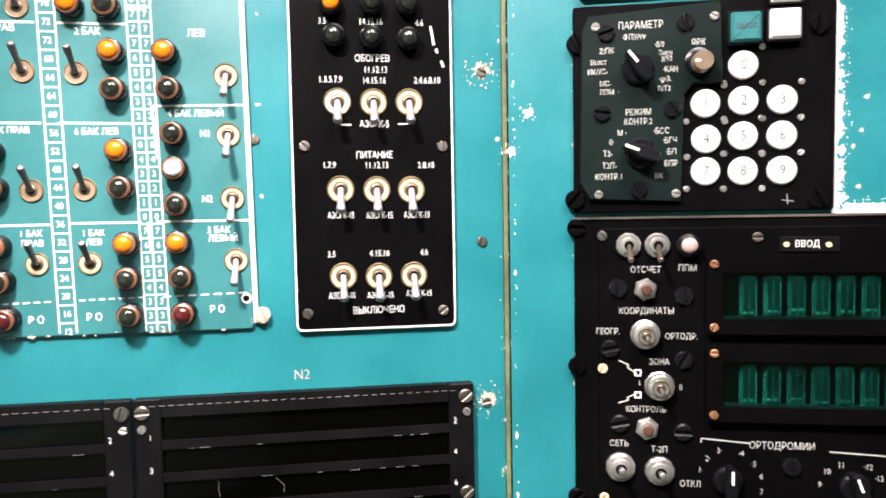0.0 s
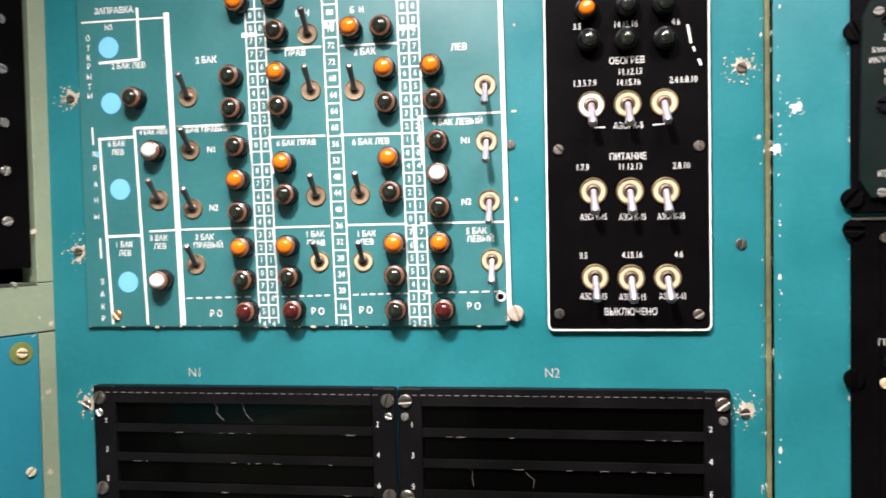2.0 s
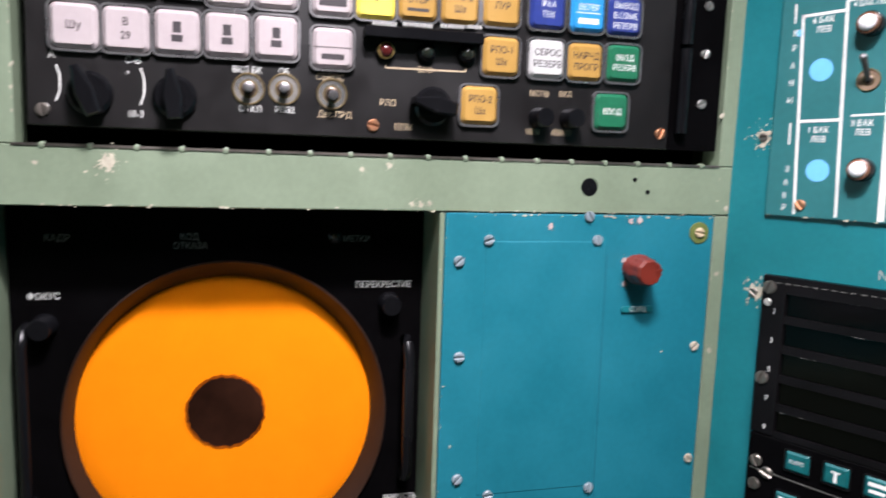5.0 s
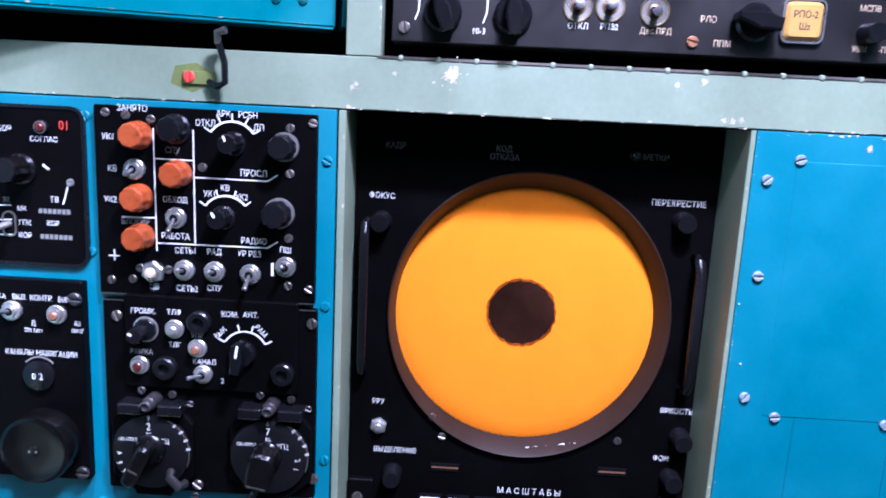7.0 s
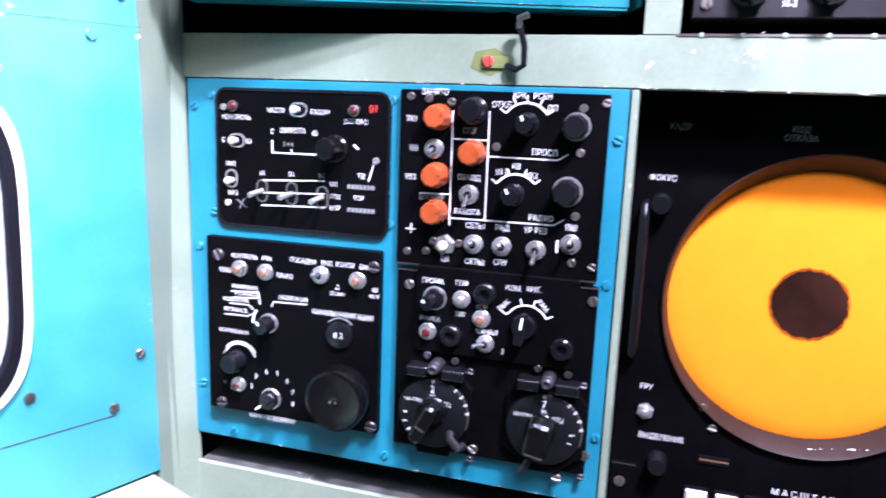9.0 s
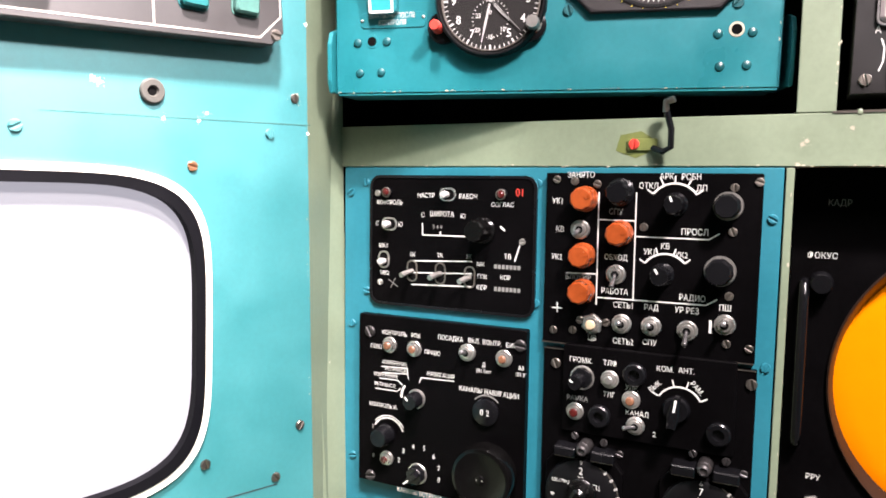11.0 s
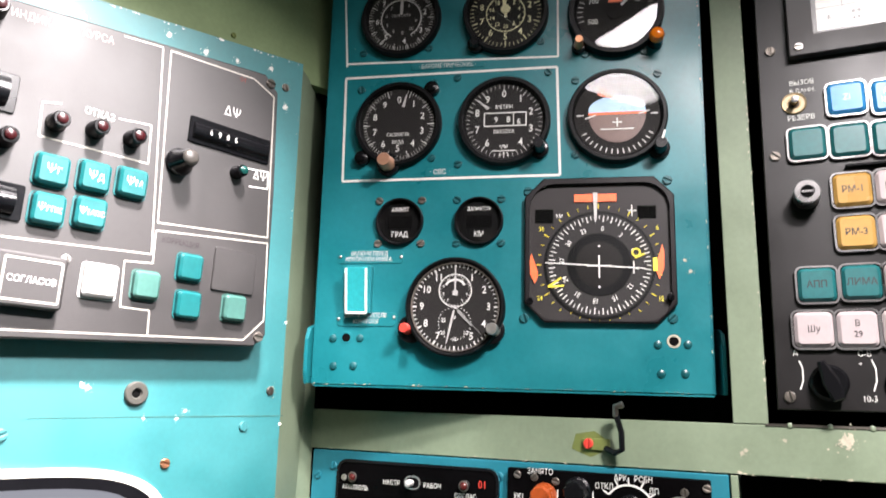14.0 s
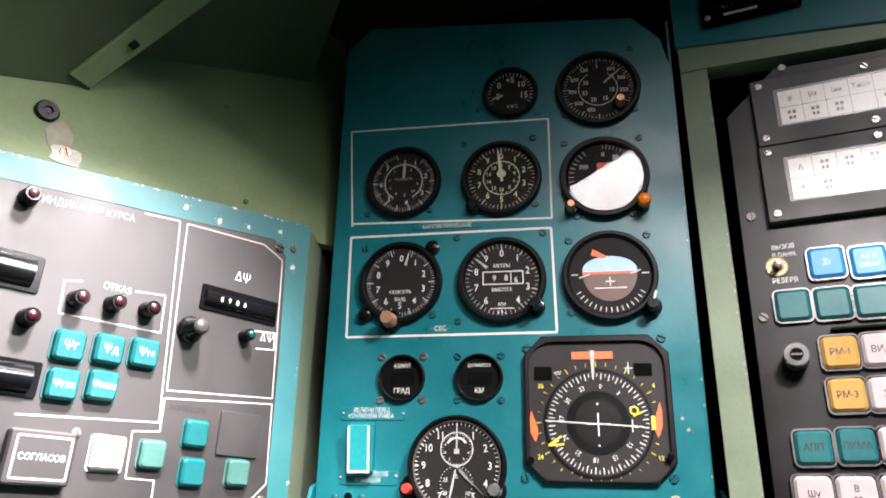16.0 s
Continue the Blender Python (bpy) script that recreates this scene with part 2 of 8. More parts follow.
KEY_NAVY = material("navy_key", (0.02, 0.035, 0.18), 0.35, stains=0.06, bump=0.005)
KEY_BLUE = material("sky_blue_key", (0.02, 0.23, 0.52), 0.35, stains=0.06, bump=0.005)
KEY_GREEN = material("green_key", (0.010, 0.115, 0.055), 0.35, stains=0.06, bump=0.005)
KEY_TEAL = material("teal_key", (0.002, 0.092, 0.096), 0.40, stains=0.08, bump=0.008)
KEY_PALE = material("faded_teal_key", (0.040, 0.118, 0.100), 0.45, stains=0.08, bump=0.008)
ORANGE_KNOB = material("orange_plastic_knob", (0.29, 0.055, 0.012), 0.28, stains=0.2)
RED = material("red_paint", (0.55, 0.045, 0.03), 0.4, stains=0.15)
DARK_RED = material("worn_red_knob", (0.14, 0.017, 0.009), 0.42, stains=0.3, wear=(0.4, 0.2, 0.15), wear_amount=0.02)
YELLOW = material("yellow_marking", (0.80, 0.68, 0.06), 0.5, stains=0.05, bump=0)
FLAG = material("orange_red_flag", (0.85, 0.16, 0.05), 0.5, stains=0.04, bump=0)
DIM = material("dim_engraving", (0.16, 0.16, 0.15), 0.6, stains=0.05, bump=0)
DARK_STEEL = material("blackened_screw_steel", (0.050, 0.046, 0.046), 0.38, 0.6, stains=0.3)
INK = material("dark_key_legend", (0.022, 0.016, 0.018), 0.6, stains=0.05, bump=0)
# dial black lifted to brownish grey: the glass haze is in the colour
DIAL = material("black_dial_with_glass_haze", (0.016, 0.0145, 0.014), 0.7, spec=0.15, stains=0.1, grain=0.05, bump=0)
CHIP = material("bare_primer_chip", (0.42, 0.38, 0.29), 0.7, stains=0.2, grain=0.2)
GREY_PLATE = material("grey_black_anodised_plate", (0.0125, 0.0098, 0.0095), 0.57, stains=0.2, spec=0.85, bump=0.03)
KNOB_GREY = material("worn_grey_black_knob", (0.0030, 0.0028, 0.0028), 0.20, stains=0.4, spec=0.28)
HSI_CARD = material("dark_compass_card", (0.026, 0.024, 0.024), 0.55, spec=0.2, stains=0.1, bump=0)
KEYBOARD_PLATE = material("black_keyboard_plate", (0.0052, 0.0042, 0.0042), 0.40, stains=0.2, spec=0.45, bump=0.03)
HSI_FACE = material("dark_grey_face", (0.024, 0.021, 0.021), 0.5, spec=0.3, stains=0.1, bump=0)
HSI_GREY = material("grey_violet_housing", (0.011, 0.009, 0.010), 0.42, stains=0.12, bump=0.02, spec=0.25)
BEZEL_BLACK = material("matt_black_bezel", (0.0035, 0.0035, 0.004), 0.45, stains=0.2, spec=0.16, bump=0.03)
ROSE = material("rose_copper_knob", (0.42, 0.22, 0.14), 0.35, 0.5, stains=0.15)
DARK_BROWN = material("dark_brown_button", (0.075, 0.030, 0.020), 0.3, stains=0.2, bump=0.01)
WEAR_WHITE = material("chipped_white_primer", (0.50, 0.49, 0.44), 0.7, stains=0.15, grain=0.15)
PALE_LEGEND = material("pale_grey_legend", (0.34, 0.33, 0.31), 0.6, stains=0.1, bump=0)
LINE = material("ivory_outline", (0.42, 0.40, 0.35), 0.55, stains=0.1, bump=0)
COPPER = material("copper_screw", (0.50, 0.24, 0.13), 0.4, 0.8, stains=0.15)
OLIVE = material("olive_sealant", (0.11, 0.135, 0.030), 0.6, stains=0.2)


def pane(name, tint=(1, 1, 1), gloss=0.03):
    """A thin clear cover: lets light through and mirrors more at a slant."""
    m = bpy.data.materials.new(name)
    m.use_nodes = True
    n, li = m.node_tree.nodes, m.node_tree.links
    n.remove(n["Principled BSDF"])
    tr, gl, mx, fr = n.new("ShaderNodeBsdfTransparent"), n.new("ShaderNodeBsdfGlossy"), n.new("ShaderNodeMixShader"), n.new("ShaderNodeFresnel")
    tr.inputs[0].default_value, gl.inputs["Roughness"].default_value, fr.inputs[0].default_value = (*tint, 1), gloss, 1.5
    li.new(fr.outputs[0], mx.inputs[0])
    li.new(tr.outputs[0], mx.inputs[1])
    li.new(gl.outputs[0], mx.inputs[2])
    li.new(mx.outputs[0], n["Material Output"].inputs[0])
    return m


GLASS = pane("instrument_glass")
CARD_COVER = pane("hazy_card_cover", (0.97, 0.97, 0.96), 0.30)
CARD = material("white_legend_card", (0.70, 0.69, 0.66), 0.5, stains=0.06, grain=0.03, bump=0)
SMOKED = material("smoked_slot_glass", (0.0006, 0.0006, 0.0006), 0.06, stains=0, grain=0, bump=0, spec=0.10)
GREEN_GLASS = pane("green_filter_glass", (0.11, 0.46, 0.42), 0.08)

# ---- small parts shared by the panels; sizes in millimetres ----
import functools


@functools.lru_cache(None)
def screw_mesh(d, mat):
    s = Shape().lathe([(d / 2 * mm, -0.2 * mm), (d / 2 * mm, 0.55 * mm), (d / 2 * 0.96 * mm, 0.6 * mm)], seg=16, mat=0)
    g = 0.09 * d
    for k in (0, 1):
        a = math.asin(g / (d / 2))
        pts = [(d / 2 * 0.97 * math.cos(a + (math.pi - 2 * a) * i / 8), d / 2 * 0.97 * math.sin(a + (math.pi - 2 * a) * i / 8)) for i in range(9)]
        pts = [(x * mm * (1 - 2 * k), y * mm * (1 - 2 * k)) for x, y in pts]
        s.outline(pts, 0.5 * mm, (0.5 + 0.17 * d) * mm, 0.07 * d * mm)
    return s.mesh("screw", mat)


def screw(p, u, v, d=6.5, mat=None, z=0.0, label=""):
    return part("screw", screw_mesh(d, mat or DULL), p, u, v, z, label, turn=(u * 37.7 + v * 91.3) % 180)


def screws(p, pts, d=6.5, mat=None, z=0.0):
    for u, v in zip(pts[::2], pts[1::2]):
        screw(p, u, v, d, mat, z)


@functools.lru_cache(None)
def rivet_mesh(d, mat):
    r = d / 2
    return Shape().lathe([(r * mm, -0.2 * mm), (r * mm, 0.2 * mm), (r * 0.85 * mm, 0.18 * d * mm), (r * 0.45 * mm, 0.27 * d * mm), (0.05 * mm, 0.30 * d * mm)], seg=12).mesh("rivet", mat)


def rivets(p, pts, d=6.0, mat=None, z=0.0):
    for u, v in zip(pts[::2], pts[1::2]):
        part("rivet", rivet_mesh(d, mat or TEAL), p, u, v, z)


@functools.lru_cache(None)
def lamp_meshes(d, h, cap, ring):
    r = d / 2
    body = Shape().lathe([(r * mm, -0.3 * mm), (r * mm, h * 0.70 * mm), (r * 0.96 * mm, h * 0.74 * mm), (r * 0.90 * mm, h * 0.76 * mm)], seg=24, mat=0)
    body.lathe([(r * 0.90 * mm, h * 0.74 * mm), (r * 0.86 * mm, h * 0.95 * mm), (r * 0.74 * mm, h * mm), (r * 0.66 * mm, h * 0.9 * mm)], seg=24, mat=1)
    rc = r * 0.68
    dome = Shape().lathe([(rc * mm, h * 0.85 * mm), (rc * mm, h * 0.98 * mm)] + [(rc * math.cos(radians(a)) * mm, (h * 0.98 + rc * 0.62 * math.sin(radians(a))) * mm) for a in (18, 36, 54, 70, 84)], seg=24)
    return body.mesh("lamp", [SATIN, ring]), dome.mesh("cap", cap)


def lamp(p, u, v, cap, d=15.5, h=11.0, ring=None, label="", z=0.0):
    a, b = lamp_meshes(d, h, cap, ring or BROWN)
    o = part("lamp", a, p, u, v, z, label or "black lamp holder with a brown ring")
    part("cap", b, o, label={"orange_lamp_cap": "orange cap", "milky_lamp_cap": "milky white cap", "dark_red_lamp_cap": "dark red cap"}.get(cap.name, "dark smoked cap"))
    return o


@functools.lru_cache(None)
def toggle_meshes(d, length, ring, lever, hexed):
    r = d / 2
    s = Shape()
    if hexed:
        s.outline([(r * math.cos(radians(30 * i + 12)) * mm, r * math.sin(radians(30 * i + 12)) * mm) for i in range(12)], 0, 0.22 * d * mm, 0.05 * d * mm, 0)
        s.lathe([(r * 0.66 * mm, 0.2 * d * mm), (r * 0.62 * mm, 0.34 * d * mm), (r * 0.42 * mm, 0.36 * d * mm)], seg=16, mat=0)
        s.lathe([(r * 0.40 * mm, 0.345 * d * mm), (r * 0.38 * mm, 0.37 * d * mm)], seg=12, mat=1)
    else:
        s.lathe([(r * mm, -0.2 * mm), (r * mm, 0.9 * mm), (r * 0.95 * mm, 1.3 * mm), (r * 0.88 * mm, 1.2 * mm), (r * 0.86 * mm, 0.5 * mm)], seg=28, mat=3)
        s.lathe([(r * 0.88 * mm, 0.3 * mm), (r * 0.86 * mm, 0.62 * mm), (r * 0.46 * mm, 0.45 * mm)], seg=24, mat=0)
        s.lathe([(r * 0.47 * mm, 0.3 * mm), (r * 0.45 * mm, 1.1 * mm), (r * 0.33 * mm, 1.5 * mm), (r * 0.30 * mm, 0.9 * mm)], seg=18, mat=2)
        s.lathe([(r * 0.32 * mm, 0.4 * mm), (r * 0.30 * mm, 1.0 * mm)], seg=14, mat=1)
    base = s.mesh("toggle_switch", [ring, VOID, BROWN_METAL, OLD_BRASS])
    q = 0.115 * d if hexed else 0.15 * d
    lv = Shape().lathe([(q * 0.75 * mm, 0), (q * 0.85 * mm, length * 0.5 * mm), (q * 1.05 * mm, length * 0.86 * mm), (q * 1.05 * mm, length * 0.93 * mm)], seg=14, mat=0)
    lv.lathe([(q * 1.05 * mm, length * 0.92 * mm), (q * 0.95 * mm, length * 0.97 * mm), (q * 0.55 * mm, length * mm)], seg=14, mat=1)
    lv = [lv, [lever, CHROME]]
    return base, lv[0].mesh("lever", lv[1])


def toggle(p, u, v, tilt=-32, d=16.0, length=17.0, ring=None, lever=None, hexed=False, label="", lean=0, z=0.0):
    a, b = toggle_meshes(d, length, ring or CREAM, lever or LILAC, hexed)
    o = part("toggle_switch", a, p, u, v, z, label)
    q = part("lever", b, o)
    q.matrix_basis = pose(0, 0, 0.0015 + (0.2 * d * mm if hexed else 0), -tilt, lean, 0)
    return o


@functools.lru_cache(None)
def knob_mesh(d, h, style, mat, mark):
    r = d / 2
    s = Shape()
    if style == "round":
        s.lathe([(r * 1.0 * mm, 0), (r * 1.0 * mm, h * 0.15 * mm), (r * 0.92 * mm, h * 0.22 * mm), (r * 0.88 * mm, h * 0.90 * mm), (r * 0.78 * mm, h * mm), (r * 0.1 * mm, h * mm)], seg=28)
    elif style == "flute":
        prof = [(1.0, 0), (1.0, 0.12), (0.86, 0.2), (0.82, 0.92), (0.74, 1.0)]
        n = 40
        rings = [[(r * k * (1 - (0.06 if i % 4 < 2 and 0.15 < z else 0)) * math.cos(2 * math.pi * i / n) * mm, r * k * (1 - (0.06 if i % 4 < 2 and 0.15 < z else 0)) * math.sin(2 * math.pi * i / n) * mm, h * z * mm) for i in range(n)] for k, z in prof]
        s.rings(rings, 0, False)
    elif style == "pointer":
        s.lathe([(r * 0.95 * mm, 0), (r * 0.95 * mm, h * 0.18 * mm), (r * 0.80 * mm, h * 0.30 * mm)], seg=28)
        s.outline([(-0.30 * r * mm, -1.0 * r * mm), (0.30 * r * mm, -1.0 * r * mm), (0.42 * r * mm, 0), (0.16 * r * mm, 1.15 * r * mm), (-0.16 * r * mm, 1.15 * r * mm), (-0.42 * r * mm, 0)], h * 0.2 * mm, h * mm, 0.10 * r * mm)
    elif style == "skirt":
        s.lathe([(r * 1.0 * mm, 0), (r * 1.0 * mm, h * 0.10 * mm), (r * 0.96 * mm, h * 0.16 * mm), (r * 0.9 * mm, h * 0.16 * mm)], seg=28, mat=2)
        n = 32
        s.rings([[(r * k * (1 - 0.05 * (i % 4 < 2)) * math.cos(2 * math.pi * i / n) * mm, r * k * (1 - 0.05 * (i % 4 < 2)) * math.sin(2 * math.pi * i / n) * mm, h * z * mm) for i in range(n)] for k, z in ((0.88, 0.1), (0.84, 0.88), (0.74, 1.0))], 0, False)
    elif style == "lobed":
        n = 36
        rings = []
        for k, z in ((1.0, 0), (1.0, 0.3), (0.93, 0.45), (0.88, 0.9), (0.76, 1.0)):
            rings.append([(r * k * (1 - 0.07 * (0.5 + 0.5 * math.cos(9 * 2 * math.pi * i / n)) * (z > 0.1)) * math.cos(2 * math.pi * i / n) * mm, r * k * (1 - 0.07 * (0.5 + 0.5 * math.cos(9 * 2 * math.pi * i / n)) * (z > 0.1)) * math.sin(2 * math.pi * i / n) * mm, h * z * mm) for i in range(n)])
        s.rings(rings, 0, False)
        s.box(0.35 * r * mm, -0.10 * r * mm, h * 0.98 * mm, 0.80 * r * mm, 0.10 * r * mm, h * 1.03 * mm, 0)
    if mark:
        s.box(-0.05 * r * mm - 0.0003, 0.25 * r * mm, h * mm * 0.99, 0.05 * r * mm + 0.0003, (1.1 if style == "pointer" else 0.72) * r * mm, h * mm + 0.0003, 1)
    return s.mesh("knob", [mat, WHITE, STEEL])


def knob(p, u, v, d=18.0, h=14.0, style="round", mat=None, mark=True, turn=0.0, label="", z=0.0, name="knob"):
    return part(name, knob_mesh(d, h, style, mat or SATIN, mark), p, u, v, z, label, turn=turn)


@functools.lru_cache(None)
def key_meshes(w, h, z, cap, rim, r):
    f = Shape().frame_rect(-w / 2 * mm, -h / 2 * mm, w / 2 * mm, h / 2 * mm, 0.048 * w * mm, -0.2 * mm, z * (0.12 if rim is cap else 0.62) * mm, r * mm)
    e = 0.065 * w
    c = Shape().rbox((-w / 2 + e) * mm, (-h / 2 + e) * mm, (w / 2 - e) * mm, (h / 2 - e) * mm, -0.1 * mm, z * mm, r * 0.85 * mm, 0.08 * w * mm, seg=5)
    return f.mesh("key", rim), c.mesh("key_cap", cap)


def key(p, u, v, w, h, cap, lines=(), ink=None, z=4.0, rim=None, r=3.0, size=3.0, label="", pz=0.0, bars=()):
    """A square push key: bright rim, coloured cap, and its legend, as words or, where it can't be read, as bars."""
    a, b = key_meshes(w, h, z, cap, rim or CHROME, r)
    o = part("key", a, p, u, v, pz, label)
    c = part("key_cap", b, o)
    for i, s in enumerate(lines):
        text(c, 0, ((len(lines) - 1) / 2 - i) * size * 1.55, s, size, ink or INK, z=z + 0.12)
    if bars:
        g = Shape()
        for x0, y0, x1, y1 in bars:
            g.box(x0 * w * mm, y0 * h * mm, z * mm, x1 * w * mm, y1 * h * mm, (z + 0.12) * mm)
        tagged(part("legend", g, c, mats=ink or INK), kind="stuff")
    return o


TWO_BARS = ((-0.24, 0.07, 0.24, 0.17), (-0.24, -0.02, 0.24, 0.0), (-0.2, -0.2, 0.2, -0.1))
TALL_BAR = ((-0.08, -0.02, 0.08, 0.2), (-0.11, -0.2, 0.11, -0.06))

TEXTS = []


def text(p, u, v, s, size=3.0, mat=None, z=0.3, align="CENTER", turn=0.0, squeeze=1.0):
    """Letters of the given cap height that lie on a part; all of one colour on one thing become one mesh."""
    TEXTS.append((p, u, v, s, size, mat or WHITE, z, align, turn, squeeze))


def set_texts():
    """Turns all the noted letters into meshes at once."""
    made = []
    for p, u, v, s, size, mat, z, align, turn, squeeze in TEXTS:
        c = bpy.data.curves.new("lettering", "FONT")
        c.body, c.size, c.align_x, c.align_y, c.resolution_u = s, size * 0.93 / 0.72 * mm, align, "CENTER", 2
        c.offset = (0.018 if mat in (INK, DIM) else 0.016 if p.name.startswith(("gauge", "compass_card", "course_ind", "fuel_panel")) else -0.002) * size * mm
        made.append(new("lettering", c))
    dg = bpy.context.evaluated_depsgraph_get()
    groups = {}
    for ob, (p, u, v, s, size, mat, z, align, turn, squeeze) in zip(made, TEXTS):
        me = ob.evaluated_get(dg).to_mesh()
        m = pose(u * mm, v * mm, z * mm, 0, 0, turn) @ Matrix.Diagonal((squeeze * 0.88, 1, 1, 1))
        vs, fs = groups.setdefault((p, mat), ([], []))
        base = len(vs)
        vs += [tuple(m @ q.co) for q in me.vertices]
        fs += [tuple(base + i for i in f.vertices) for f in me.polygons]
        ob.evaluated_get(dg).to_mesh_clear()
    for ob in made:
        c = ob.data
        bpy.data.objects.remove(ob)
        bpy.data.curves.remove(c)
    for (p, mat), (vs, fs) in groups.items():
        if fs:
            me = bpy.data.meshes.new("lettering")
            me.from_pydata(vs, [], fs)
            me.materials.append(mat)
            tagged(part("lettering", me, p), kind="stuff")


def marks(p, lines, t=0.8, mat=None, z=0.0, h=0.25, name="marking"):
    """Painted or engraved lines: rows of u0, v0, u1, v1."""
    s = Shape()
    for i in range(0, len(lines), 4):
        a, b, c, d = [q * mm for q in lines[i : i + 4]]
        s.line(a, b, c, d, t * mm, z * mm, (z + h) * mm)
    return tagged(part(name, s, p, mats=mat or WHITE), kind="stuff")


def path_marks(p, pts, t=0.8, mat=None, z=0.0, closed=False, h=0.25):
    q = [(pts[i], pts[i + 1]) for i in range(0, len(pts), 2)]
    if closed:
        q.append(q[0])
    rows = []
    for a, b in zip(q, q[1:]):
        rows += [*a, *b]
    o = marks(p, rows, t, mat, z, h)
    return o


def bars(p, rows, mat=None, z=0.0, h=0.25, turn=0.0):
    """Writing too worn to read: rows of centre u, v, width, height."""
    s = Shape()
    for i in range(0, len(rows), 4):
        u, v, w, q = rows[i : i + 4]
        n = max(1, round(w / (q * 0.95)))
        for k in range(n):
            x = u - w / 2 + w * (k + 0.5) / n
            s.box((x - 0.36 * w / n) * mm, (v - q / 2) * mm, z * mm, (x + 0.36 * w / n) * mm, (v + q / 2) * mm, (z + h) * mm)
    return tagged(part("legend", s, p, mats=mat or WHITE), kind="stuff")


def plate(p, name, u0, v0, u1, v1, z0, z1, mat, r=2.0, bev=0.8, label=""):
    return part(name, Shape().rbox(u0 * mm, v0 * mm, u1 * mm, v1 * mm, z0 * mm, z1 * mm, r * mm, bev * mm, seg=5), p, mats=mat, label=label)


def chips(p, pts, seed=1, z=0.0, spread=7.0, n=14, mat=None):
    """Flakes of bare primer round worn spots."""
    rnd = random.Random(seed)
    s = Shape()
    for u, v in zip(pts[::2], pts[1::2]):
        for k in range(n * 2):
            if k == 0:
                n2, m2 = 22, rnd.uniform(0.55, 0.7)
                q = []
                for i in range(n2):
                    r, t = spread * m2 * rnd.choice((0.7, 0.9, 1.0, 1.15, 1.5)), 2 * math.pi * (i + rnd.uniform(-0.3, 0.3)) / n2
                    q.append((u + r * math.cos(t), v + r * math.sin(t)))
            else:
                a, d, r = rnd.uniform(0, 6.28), spread * (0.6 + 1.2 * rnd.random() ** 1.5), spread * rnd.uniform(0.02, 0.13)
                q = [(u + d * math.cos(a) + r * rnd.uniform(0.4, 1.3) * math.cos(i * 0.9), v + d * math.sin(a) + r * rnd.uniform(0.4, 1.3) * math.sin(i * 0.9)) for i in range(7)]
            s.outline([(x * mm, y * mm) for x, y in q], z * mm, (z + 0.12 + 0.01 * k) * mm, 0)
    return tagged(part("paint_chip", s, p, mats=mat or CHIP), kind="stuff")


def edge_wear(p, u0, v0, u1, v1, n, seed, z=0.0, size=1.0, mat=None):
    """Small uneven nicks of bare primer strewn along an edge."""
    rnd = random.Random(seed)
    s = Shape()
    for k in range(n):
        f = rnd.random()
        u, v = u0 + (u1 - u0) * f + rnd.gauss(0, 0.5 * size), v0 + (v1 - v0) * f + rnd.gauss(0, 0.5 * size)
        r = size * rnd.uniform(0.25, 1.0) ** 1.6 * (1.8 if rnd.random() < 0.12 else 1.0)
        along = (1.8, 0.8) if abs(u1 - u0) > abs(v1 - v0) else (0.8, 1.8)
        s.outline([((u + along[0] * r * rnd.uniform(0.5, 1.1) * math.cos(i * 0.9)) * mm, (v + along[1] * r * rnd.uniform(0.5, 1.1) * math.sin(i * 0.9)) * mm) for i in range(7)], z * mm, (z + 0.1 + 0.002 * (k % 20)) * mm, 0)
    return tagged(part("edge_wear", s, p, mats=mat or CHIP), kind="stuff")

# ---- the forward wall: teal sheet, fuel panel, breaker panel, annunciators ----
wall_a = solo("wall_forward", Shape().box(-0.492, -0.75, -0.012, 0.0145, 0.62, 0.0), TEAL, "A", label="teal painted sheet metal instrument wall, scuffed and chipped", category="wall", kind="structure")
for q in ((0.7, 115.8), (-0.3, 0.9), (1.4, -110.9), (22.9, -12.9)):
    screw(wall_a, *q, 7.0, DULL if q[0] < 10 else TEAL)
chips(wall_a, [-0, 116.5, 2.6, -109.8], 3, 0.05, 7.5, 26)
chips(wall_a, [20.8, 66.6, 20.2, -71], 4, 0.05, 3.0)
screws(wall_a, [-471.9, 115.9, -470, 2.9, -467.6, -110.9, -150.1, 71], 6.5, DULL)
chips(wall_a, [-471.9, 115.9, -470, 2.9, -464, -109.7, ], 5, 0.05, 8.0, 30)
chips(wall_a, [-148, 93.4, -147, 34.3], 6, 0.05, 1.6, 6)
chips(wall_a, [-146.4, 151.6, -146.5, 93.8, -146.6, 33.4], 7, 0.05, 1.3, 5)
text(wall_a, -381.9, -86.9, "N1", 7.5, PALE_LEGEND)
text(wall_a, -124.3, -85.8, "N2", 7.5, PALE_LEGEND)
seam = Shape()
seam.box(0.0150, -0.75, -0.004, 0.0178, 0.62, 0.0018)
solo("trim_sealant", seam, material("old_olive_sealant", (0.15, 0.155, 0.07), 0.6, stains=0.3, grain=0.2, bump=0.1, wear=(0.4, 0.4, 0.32), wear_amount=0.05), "A", label="strip of old olive sealant along the panel seam", category="sealant", kind="structure")
chips(wall_a, [17.6, 148.7, 16.6, 111.6, 15.1, 61.1, 17.1, 17.6, 15.7, -74, 15.3, -124.2, 15.8, -159.3, 11.5, 70.6, 19, 137.5, 18.2, 126.4, 18.3, 83.5, 17.7, 47.8, 17.2, 36.5, 17.6, -9, 16.2, -50.9, 16.3, -101], 9, 0.05, 2.2, 9, WEAR_WHITE)

